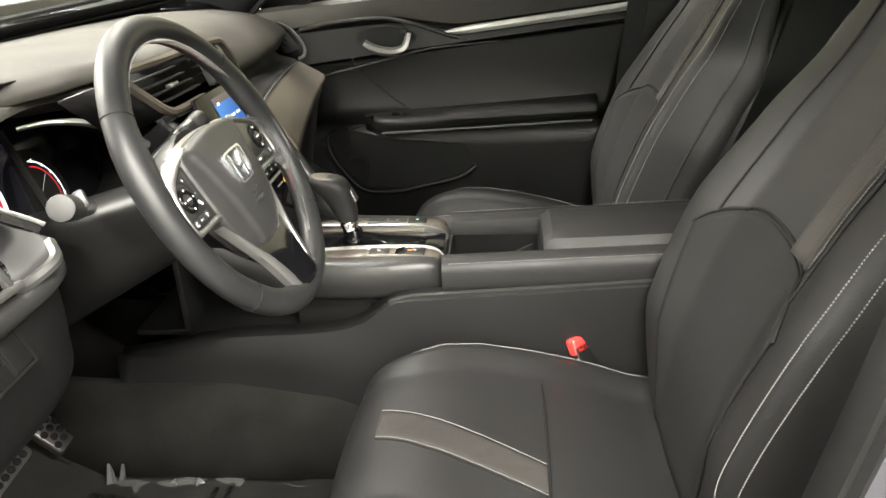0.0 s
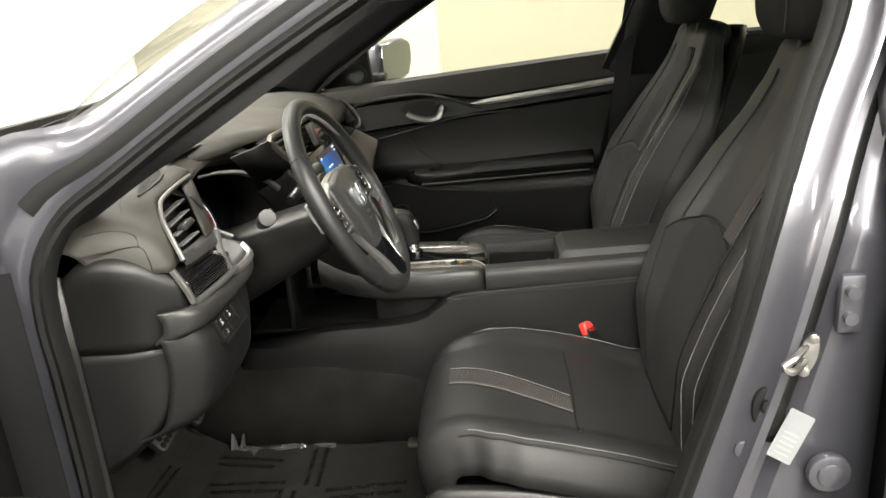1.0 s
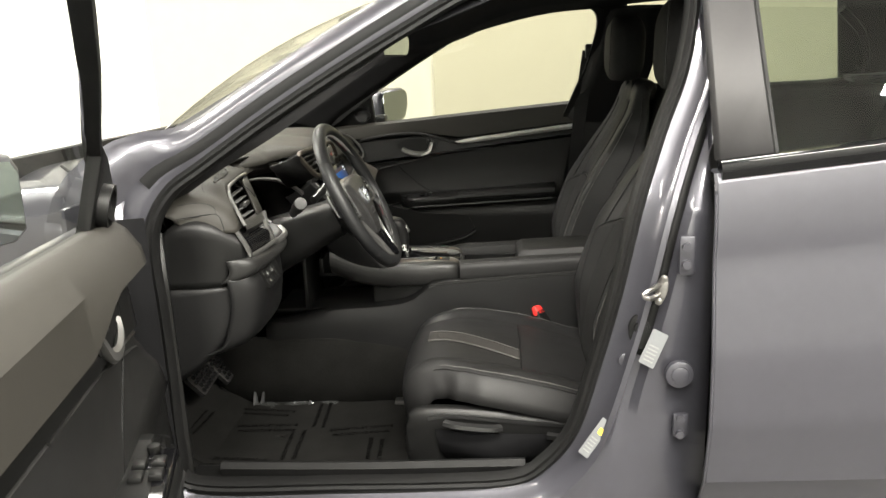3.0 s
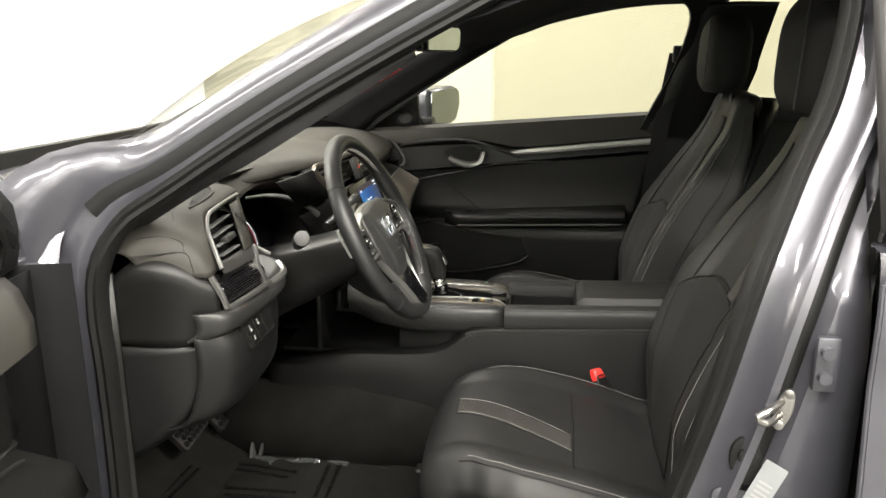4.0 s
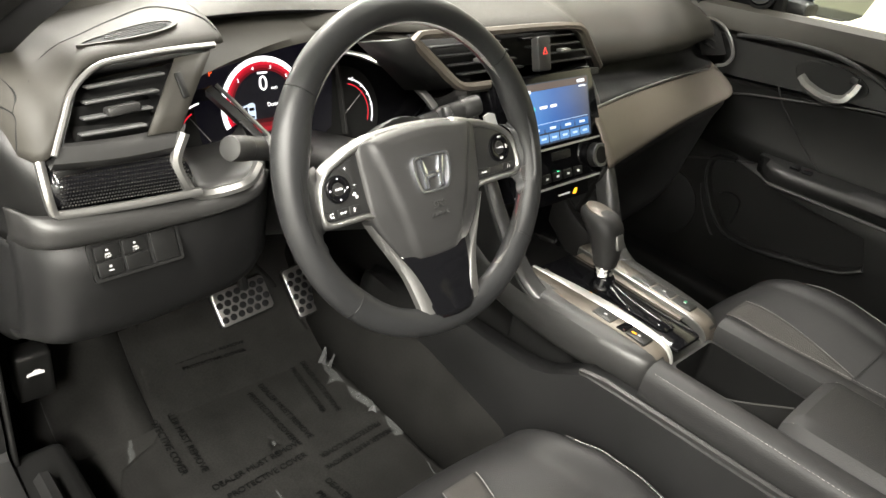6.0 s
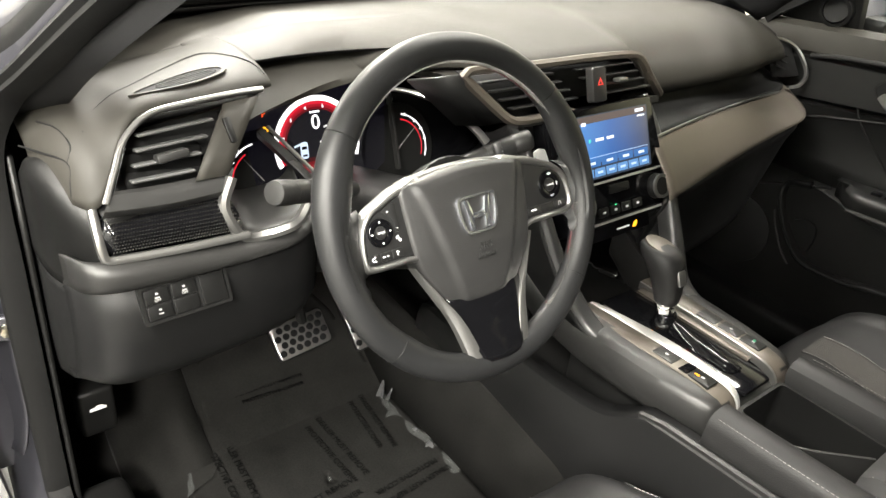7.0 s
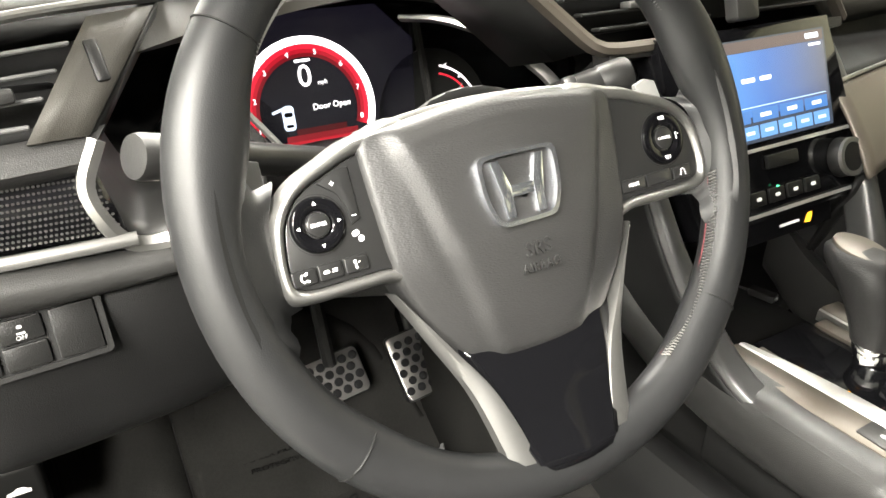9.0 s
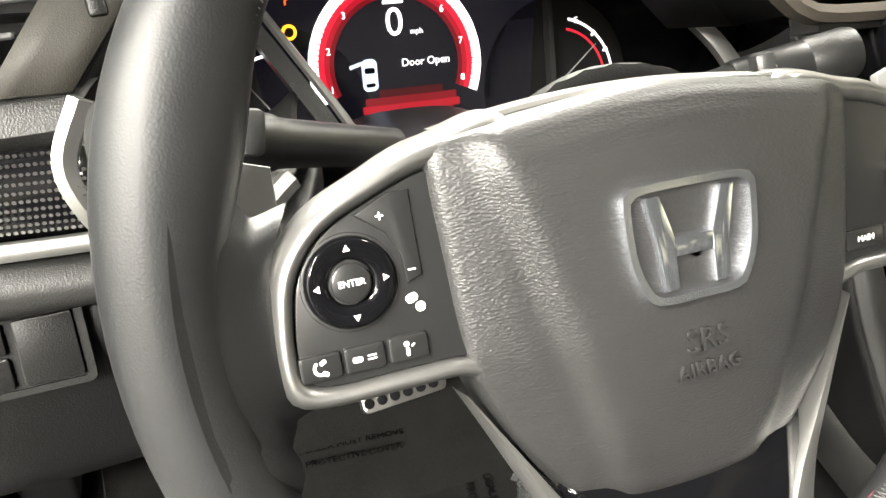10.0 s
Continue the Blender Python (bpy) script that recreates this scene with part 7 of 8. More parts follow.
for s, foot_at, tip in ((-1, (-0.172, -0.410, 0.806), (-0.116, -0.544, 0.854)), (1, (-0.150, -0.292, 0.815), (-0.118, -0.170, 0.852))):
    a, b = np.array(foot_at), np.array(tip)
    d = b - a
    st = part("stalk", sweep([a, a + d * 0.25, a + d * 0.45, a + d * 0.52], lambda f: ring(0.0100 + 0.0022 * f, 18), out=(1, 0, 0.3)), POD_BLACK, column, "black control stalk")
    part("barrel", sweep([a + d * 0.50, a + d * 0.53, a + d * 0.78, a + d * 0.80], lambda f: ring(0.0130 + 0.0006 * math.sin(math.pi * f), 24), out=(1, 0, 0.3)), POD_BLACK, st, "turning stalk barrel")
    part("end_knob", sweep([a + d * 0.80, a + d * 0.82, a + d * 0.97, a + d * 0.995, a + d * 1.0, a + d * 1.0005], lambda f: ring((0.0132, 0.0140, 0.0140, 0.0130, 0.0085, 0.0012)[min(5, int(f * 5 + 0.5))], 26), out=(1, 0, 0.3)), PLASTIC, st, "round stalk end")
    part("slider", rbox((0.011, 0.020, 0.012), axes(a + d * 0.56 + np.array([0.012, -0.002, 0.010]), d * -s, (-0.34, 0, 0.94)), 0.003, 2), SLAT_EDGE, st, "grey stalk slider")
    tm = axes(a + d * 0.69 + np.array([0.0128, -0.002, 0.0055]), d * -s, (-0.34, 0, 0.94))
    if s < 0:
        lettering("stalk_mark", "AUTO", 0.0050, tm @ pose(0.0, -0.006, 0.0012), WHITE_INK, st)
        lettering("stalk_mark", "OFF", 0.0050, tm @ pose(0.0, 0.006, 0.0012), WHITE_INK, st)
    for k in range(3):
        part("symbol", prism(rounded(0.0034, 0.0016, 0.0006, 3), 0.0003, tm @ pose(0.010, -0.005 + 0.005 * k, 0)), WHITE_INK, st, smooth=0)


# ---------------------------------------------------------------- centre console
CY = 0.015
console = thing("centre_console", (0.3, CY, 0.17), "black centre console with padded sides", "console")


def mirror_y(p, s):
    return (p[0], CY + s * (p[1] - CY), p[2])


for s in (1, -1):
    # side wall of the tunnel; points are written for the driver's side
    rows = [[mirror_y(p, s) for p in ((x, -0.150, 0.17), (x, -0.140, 0.30), (x, -0.128, 0.42), (x, -0.118, zt - 0.012), (x, -0.112, zt), (x, -0.098, zt + 0.004))]
            for x, zt in ((-0.36, 0.425), (-0.27, 0.440), (-0.16, 0.462), (-0.03, 0.470), (0.06, 0.484), (0.12, 0.524), (0.16, 0.534), (0.35, 0.545), (0.60, 0.560), (0.95, 0.57))]
    part("side_panel", loft(rows, 16, 40), KNEE_SKIN, console, "dark console side panel", thick=0.005)
    part("carpet_side", sheet([[mirror_y(p, s) for p in ((x, -0.158, 0.172), (x, -0.147, 0.30), (x, -0.138, zb - 0.01), (x, -0.130, zb))] for x, zb in ((-0.60, 0.40), (-0.36, 0.385), (-0.16, 0.385), (0.02, 0.36), (0.20, 0.30), (0.40, 0.26), (0.90, 0.25))]), CARPET, console, "black carpet along the tunnel", thick=0.004)
    part("ledge", sweep([mirror_y(p, s) for p in ((0.12, -0.113, 0.526), (0.16, -0.113, 0.536), (0.35, -0.113, 0.547), (0.60, -0.113, 0.562), (0.95, -0.113, 0.572))], [(0.005, -0.006), (0.005, 0.002), (0, 0.004), (-0.005, 0.002), (-0.005, -0.006)], out=(0, 0, 1)), PLASTIC, console, "charcoal edge along the console")
    # padded side cushions behind the seam
    rows = []
    for x in (0.208, 0.214, 0.30, 0.45, 0.70, 0.93):
        zt = 0.588 + 0.040 * (x - 0.21)
        rows.append([mirror_y(p, s) for p in ((x, -0.104, zt - 0.052), (x, -0.108, zt - 0.022), (x, -0.102, zt - 0.004), (x, -0.086, zt + 0.003), (x, -0.066, zt), (x, -0.058, zt - 0.012), (x, -0.058, zt - 0.052))])
    pd = part("side_pad", loft(rows, 26, 24, True, True), LEATHER, console, "black leather console pad")
    part("stitching", stitches([mirror_y((x, -0.1035, 0.588 + 0.040 * (x - 0.21) - 0.0005), s) for x in (0.22, 0.45, 0.92)], 120, 0.0004, out=(0, -0.5, 0.86)), THREAD, pd, "grey seam stitching", smooth=0)
    # front wings with the silver gate rails
    rows = []
    for x, zt, yo, yi in ((-0.16, 0.640, -0.120, -0.098), (-0.10, 0.610, -0.116, -0.085), (-0.02, 0.592, -0.112, -0.070), (0.06, 0.588, -0.108, -0.062), (0.13, 0.588, -0.102, -0.058), (0.185, 0.586, -0.092, -0.050), (0.204, 0.578, -0.082, -0.048), (0.207, 0.570, -0.078, -0.046)):
        rows.append([mirror_y(p, s) for p in ((x, yo + 0.012, zt - 0.066), (x, yo, zt - 0.040), (x, yo + 0.001, zt - 0.014), (x, yo + 0.010, zt - 0.002), (x, yi - 0.006, zt), (x, yi, zt - 0.006), (x, yi + 0.002, zt - 0.066))])
    part("wing", loft(rows, 26, 36, True, True), PLASTIC, console, "dark console wing")
    rail = catmull([(-0.050, -0.064, 0.587), (0.02, -0.060, 0.588), (0.10, -0.056, 0.589), (0.165, -0.053, 0.588), (0.195, -0.052, 0.582), (0.208, -0.052, 0.566), (0.210, -0.052, 0.548)], 34)
    swell = lambda f: 0.022 * math.sin(math.pi * min(1.0, 0.04 + f * 0.98)) ** 0.8 if s > 0 else 0.0
    # near edge gets the bright satin copy for the light on its slope
    part("gate_edge", sweep([mirror_y((p_[0], p_[1] + 0.0185, p_[2] - 0.001), s) for p_ in rail], lambda f: [(0.0035, -0.010), (0.003, 0.002), (0, 0.003), (-0.003 - swell(f), 0.001 - swell(f) * 0.2), (-0.0035 - swell(f), -0.010)], out=(0.25, 0, 1)), STRIP if s > 0 else SATIN, console, "silver gate edge, brighter and wider on the lit near side")
    part("gate_rail", sweep([mirror_y(p, s) for p in rail], lambda f: [(-0.017, -0.006), (-0.016, 0.0005), (-0.013, 0.002), (0.013, 0.002), (0.016, 0.0005), (0.017, -0.006)], out=(0.25, 0, 1)), TRIM_BROWN, console, "satin bronze gate rail")
    # arms that run from the vents down beside the stack into the console
    rows, flank = [], []
    for x, z, yo, wd in ((-0.188, 0.850, 0.150, 0.013), (-0.149, 0.803, 0.150, 0.013), (-0.109, 0.748, 0.150, 0.015), (-0.074, 0.692, 0.147, 0.019), (-0.036, 0.634, 0.136, 0.024), (-0.008, 0.597, 0.125, 0.028), (0.030, 0.580, 0.118, 0.028), (0.090, 0.568, 0.112, 0.022)):
        y = CY - yo
        rows.append([mirror_y(p, s) for p in ((x - 0.022, y + wd, z - 0.010), (x - 0.001, y + wd, z), (x + 0.002, y + wd * 0.5, z + 0.001), (x, y + 0.002, z), (x - 0.005, y - 0.002, z - 0.006))])
        flank.append([mirror_y(p, s) for p in ((x - 0.005, y - 0.002, z - 0.0065), (x - 0.022, y + 0.001, z - 0.020), (x - 0.050, y + 0.008, z - 0.038), (x - 0.085, y + 0.018, z - 0.055))])
    arm_ob = part("arm", loft(rows, 20, 40), SLAT_EDGE, console, "grey arm beside the stack", thick=0.004)
    # flank in darker plastic, in place of the shade under the arm
    part("arm_flank", loft(flank, 12, 40), KNEE_SKIN, arm_ob, "side of the arm, darkened for shade", thick=0.003)

# gate plate, cup holder, tray and armrest
part("gate_plate", prism([(-0.05, -0.038), (0.19, -0.036), (0.205, -0.030), (0.205, 0.030), (0.19, 0.036), (-0.05, 0.038)], 0.006, Matrix.Translation((0, CY, 0.575)), 0.002), GLOSS, console, "glossy black gear gate")
part("side_plate", prism([(-0.04, -0.064), (0.165, -0.058), (0.165, -0.038), (-0.04, -0.040)], 0.004, Matrix.Translation((0, CY, 0.5795)), 0.001), TRIM_BROWN, console, "bronze strip with brake keys")
part("side_plate", prism([(-0.04, 0.064), (-0.04, 0.040), (0.165, 0.038), (0.165, 0.058)], 0.004, Matrix.Translation((0, CY, 0.5795)), 0.001), TRIM_BROWN, console, "bronze strip with mode keys")
for x, s, lab in ((0.085, -1, "grey hold key"), (0.145, -1, "dark parking brake key"), (0.060, 1, "blank grey key"), (0.098, 1, "grey mode key"), (0.135, 1, "dark mode key")):
    k = part("console_key", prism(rounded(0.034, 0.024, 0.002), 0.006, Matrix.Translation((x + 0.015, CY + s * 0.070, 0.5865)), 0.0015), PLASTIC_DK if "dark" in lab else PLASTIC, console, lab)
    if "blank" not in lab:
        part("symbol", prism(rounded(0.0055, 0.0040, 0.0015, 3), 0.0003, Matrix.Translation((x + 0.015, CY + s * 0.070, 0.5926))), GREY_INK, k, smooth=0)
part("brake_pull", prism(rounded(0.026, 0.024, 0.002), 0.003, Matrix.Translation((0.130, CY - 0.070, 0.5885)) @ pose(0, 0, 0, 0, -14, 0), 0.001), GLOSS, console, "glossy parking brake rocker")
part("lamp", prism(rounded(0.008, 0.003, 0.001, 3), 0.0004, Matrix.Translation((0.152, CY - 0.072, 0.5930))), AMBER_GLOW, console, "lit amber brake lamp", smooth=0)
part("lamp", prism(rounded(0.004, 0.005, 0.001, 3), 0.0004, Matrix.Translation((0.150, CY + 0.073, 0.5930))), glowing("dim_green", (0.1, 0.6, 0.3), 0.6), console, "green mode lamp", smooth=0)
for i, ch in enumerate("PRNDS"):
    lettering("gate_letter", ch, 0.007, Matrix.Translation((0.045 + 0.016 * i, CY - 0.028, 0.5815)) @ pose(0, 0, 0, 0, 0, 90), WHITE_INK if i else AMBER_GLOW, console)
part("tray", merged(rbox((0.16, 0.155, 0.01), Matrix.Translation((-0.13, CY, 0.552)), 0.003), rbox((0.012, 0.155, 0.05), Matrix.Translation((-0.20, CY, 0.575)), 0.003)), PLASTIC_DK, console, "dark open tray below the stack")
part("tray_floor", rbox((0.42, 0.20, 0.012), Matrix.Translation((-0.13, CY, 0.452)), 0.003), PLASTIC_DK, console, "dark lower tray floor")
part("tray_back", rbox((0.012, 0.20, 0.30), Matrix.Translation((-0.245, CY, 0.57)), 0.003), PLASTIC_DK, console, "dark tray back wall")
part("console_core", rbox((0.26, 0.18, 0.20), Matrix.Translation((0.080, CY, 0.465)), 0.01), PLASTIC_DK, console, "dark console core")
# cup holder well
wl_o, wl_i = rounded(0.165, 0.115, 0.010), rounded(0.155, 0.105, 0.008)
wellm = Matrix.Translation((0.293, CY, 0.470))
part("cup_well", merged(frame_of(wl_o, wl_i, 0.098, wellm), prism(wl_o, 0.004, wellm)), PLASTIC_DK, console, "dark cup holder well")
part("cup_divider", sweep(catmull([(0.25, CY - 0.050, 0.545), (0.30, CY - 0.020, 0.548), (0.36, CY + 0.04, 0.550)], 12), [(0.002, -0.05), (0.002, 0.004), (-0.002, 0.004), (-0.002, -0.05)], out=(0, 0, 1)), PLASTIC, console, "grey cup holder divider")
part("rear_core", rbox((0.58, 0.20, 0.36), Matrix.Translation((0.665, CY, 0.37)), 0.015), PLASTIC_DK, console, "dark console box")
rows = []
for x in (0.374, 0.382, 0.42, 0.60, 0.80, 0.86):
    zt = 0.612 + 0.035 * (x - 0.38) - (0.010 if x < 0.38 else 0)
    rows.append([(x, CY - 0.075, zt - 0.045), (x, CY - 0.074, zt - 0.012), (x, CY - 0.062, zt - 0.001), (x, CY, zt + 0.003), (x, CY + 0.062, zt - 0.001), (x, CY + 0.074, zt - 0.012), (x, CY + 0.075, zt - 0.045)])
arm_pad = part("armrest", loft(rows, 30, 24, True, True), LEATHER, console, "black leather armrest lid")
for s in (-1, 1):
    part("stitching", stitches([(x, CY + s * 0.069, 0.612 + 0.035 * (x - 0.38) - 0.0050) for x in (0.385, 0.6, 0.86)], 120, 0.0004, out=(0, 0, 1)), THREAD, arm_pad, "grey seam stitching", smooth=0)

# gear lever
lever = thing("gear_lever", (0.050, CY, 0.58), "black leather gear lever with chrome collar", "gear lever")
part("boot", cyl(0.022, 0.03, Matrix.Translation((0.044, CY, 0.592)), 28, 0.014, 0.004), GLOSS, lever, "glossy black lever base")
rows = []
for x, hw, h in ((0.055, 0.010, 0.016), (0.075, 0.013, 0.014), (0.100, 0.016, 0.010), (0.130, 0.017, 0.007), (0.160, 0.016, 0.005), (0.172, 0.010, 0.001)):
    rows.append([(x + 0.003 * noise.noise(Vector((x * 90, v * 4, 1))), CY + hw * v, 0.582 + h * (1 - v * v) + 0.003 * noise.noise(Vector((x * 160, v * 2.2, 5)))) for v in np.linspace(-1, 1, 9)])
part("gaiter", loft(rows, 26, 40), GLOSS, lever, "glossy wrinkled black gate cover", thick=0.001)
part("collar", merged(cyl(0.0165, 0.010, Matrix.Translation((0.037, CY, 0.618)) @ pose(0, 0, 0, 0, -9, 0), 28, bevel=0.003), cyl(0.0135, 0.022, Matrix.Translation((0.039, CY, 0.606)) @ pose(0, 0, 0, 0, -9, 0), 28, 0.015, 0.002)), CHROME, lever, "chrome lever collar")
rows = []
for z, cx, hx, hy in ((0.622, 0.036, 0.017, 0.017), (0.635, 0.034, 0.020, 0.019), (0.655, 0.028, 0.024, 0.022), (0.672, 0.020, 0.029, 0.025), (0.684, 0.012, 0.033, 0.026), (0.694, 0.006, 0.032, 0.025), (0.700, 0.002, 0.026, 0.020), (0.702, 0.000, 0.012, 0.010)):
    rows.append([(cx + hx * (abs(math.cos(b)) ** 0.75) * (1 if math.cos(b) > 0 else -1), CY + hy * (abs(math.sin(b)) ** 0.75) * (1 if math.sin(b) > 0 else -1), z) for b in np.linspace(0, 2 * math.pi, 24, endpoint=False)])
part("knob", loft(rows, 24, 20, True, True), LEATHER, lever, "black leather knob")
part("top_plate", prism([(0.026 * math.cos(t), 0.019 * math.sin(t)) for t in np.linspace(0, 6.283, 24, endpoint=False)], 0.003, Matrix.Translation((0.003, CY, 0.6995)) @ pose(0, 0, 0, 0, 6, 0), 0.0015), TRIM_BROWN, lever, "satin bronze top of the knob")
part("release_button", rbox((0.006, 0.018, 0.024), Matrix.Translation((0.050, CY, 0.668)) @ pose(0, 0, 0, 0, -25, 0), 0.003), SATIN, lever, "grey release button")

# charging lead left in the tray
lead = thing("charging_cable", (-0.145, 0.085, 0.558), "short black charging cable with a plug in the console tray", "cable")
part("cord", tube(catmull([(-0.172, 0.070, 0.562), (-0.160, 0.083, 0.563), (-0.150, 0.080, 0.561), (-0.137, 0.083, 0.562)], 20), 0.0018, 8), RUBBER, lead, "thin black cord")
part("usb_plug", rbox((0.014, 0.008, 0.005), Matrix.Translation((-0.176, 0.064, 0.562)) @ pose(0, 0, 0, 0, 0, 40), 0.001), PADDLE, lead, "pale plug tip")
sock = part("socket", rbox((0.030, 0.014, 0.009), Matrix.Translation((-0.124, 0.086, 0.563)) @ pose(0, 0, 0, 0, 0, 14), 0.002), PLASTIC_DK, lead, "black socket housing")
part("port", rbox((0.002, 0.006, 0.003), Matrix.Translation((-0.109, 0.090, 0.563)) @ pose(0, 0, 0, 0, 0, 14), 0.0005), PADDLE, sock, "metal port")


# ---------------------------------------------------------------- front seats
CUSH = [(0.560, 0.300), (0.560, 0.385), (0.500, 0.405), (0.420, 0.430), (0.320, 0.452), (0.220, 0.466), (0.150, 0.462), (0.105, 0.440), (0.082, 0.400), (0.085, 0.340), (0.110, 0.285), (0.140, 0.260)]
CUSH_C = catmull(CUSH, 200)
BACK = [(0.525, 0.385), (0.533, 0.470), (0.550, 0.570), (0.592, 0.690), (0.642, 0.790), (0.696, 0.885), (0.735, 0.960), (0.750, 1.010), (0.760, 1.045), (0.785, 1.068), (0.825, 1.060), (0.845, 1.020)]
BACK_C = catmull(BACK, 200)


def along(curve, f):
    q = f * (len(curve) - 1)
    i = min(len(curve) - 2, int(q))
    p = curve[i] * (1 - q + i) + curve[i + 1] * (q - i)
    a, b = curve[max(0, i - 3)], curve[min(len(curve) - 1, i + 4)]
    t = (b - a) / np.linalg.norm(b - a)
    return p, np.array([t[1], -t[0]])


def ease(v, lo, hi):
    t = min(1.0, max(0.0, (v - lo) / (hi - lo)))
    return t * t * (3 - 2 * t)


def cushion_point(cy, u, v, d=0.0):
    """u from back to front, v across from -1 to 1."""
    p, n = along(CUSH_C, u)
    n = -n if n[1] < 0 and 0.15 < u < 0.55 else n
    p0, n0 = along(CUSH_C, u)
    nn = np.array([-n0[0], -n0[1]])
    mid = np.array([0.33, 0.30])
    if np.dot(nn, p0 - mid) < 0:
        nn = -nn
    bol = max(0.0, (abs(v) - 0.58) / 0.42)
    lift = 0.014 * math.sin(math.pi * min(1, bol * 1.1)) ** 1.0 * (1 - ease(u, 0.60, 0.90)) - 0.062 * (1 - math.sqrt(1 - 0.97 * (max(0.0, min(bol, 1.0) - 0.40) / 0.60) ** 2))
    crown = 0.008 * math.cos(v * 2.2)
    width = blend([(0.0, (0.255,)), (0.38, (0.262,)), (0.50, (0.259,)), (0.58, (0.247,)), (0.64, (0.228,)), (0.70, (0.222,)), (1.0, (0.215,))], u)[0]
    q = p0 + nn * (lift + crown + d)
    return np.array([q[0] + 0.030 * max(0, abs(v) - 0.55) * ease(u, 0.36, 0.66), cy + v * width, q[1]])


def back_point(cy, u, v, d=0.0):
    p, n = along(BACK_C, u)
    n = -n
    if np.dot(n, np.array([-1, 0.4])) < 0 and u < 0.8:
        n = -n
    bol = max(0.0, (abs(v) - 0.36) / 0.64)
    amount = 0.034 * max(0.0, min(1, u * 5)) * (1 - max(0, (u - 0.42)) * 1.75)
    lift = max(0.0, amount) * math.sin(math.pi * min(1, 0.5 * bol / 0.62)) if bol < 0.62 else max(0.0, amount) * math.cos((bol - 0.62) / 0.38 * 1.45)
    fall = -0.085 * max(0, bol - 0.72) ** 1.2 / 0.22 * (1 - 0.72 * ease(u, 0.58, 0.84))
    width = blend([(0.0, (0.235,)), (0.18, (0.262,)), (0.40, (0.268,)), (0.58, (0.245,)), (0.72, (0.212,)), (0.85, (0.175,)), (1.0, (0.15,))], u)[0]
    out = 0.010 * math.cos(v * 2.0)
    q = p + n * (lift + fall + out - 0.012 + d)
    return np.array([q[0], cy + v * width, q[1]])


def patch(fn, cy, u0, u1, v0, v1, nu, nv, d=0.0):
    rows = []
    for i in range(nu):
        f = i / (nu - 1)
        u = u0 + (u1 - u0) * f
        a = v0(u) if callable(v0) else v0
        b = v1(u) if callable(v1) else v1
        rows.append([fn(cy, u, a + (b - a) * j / (nv - 1), d) for j in range(nv)])
    return sheet(rows)


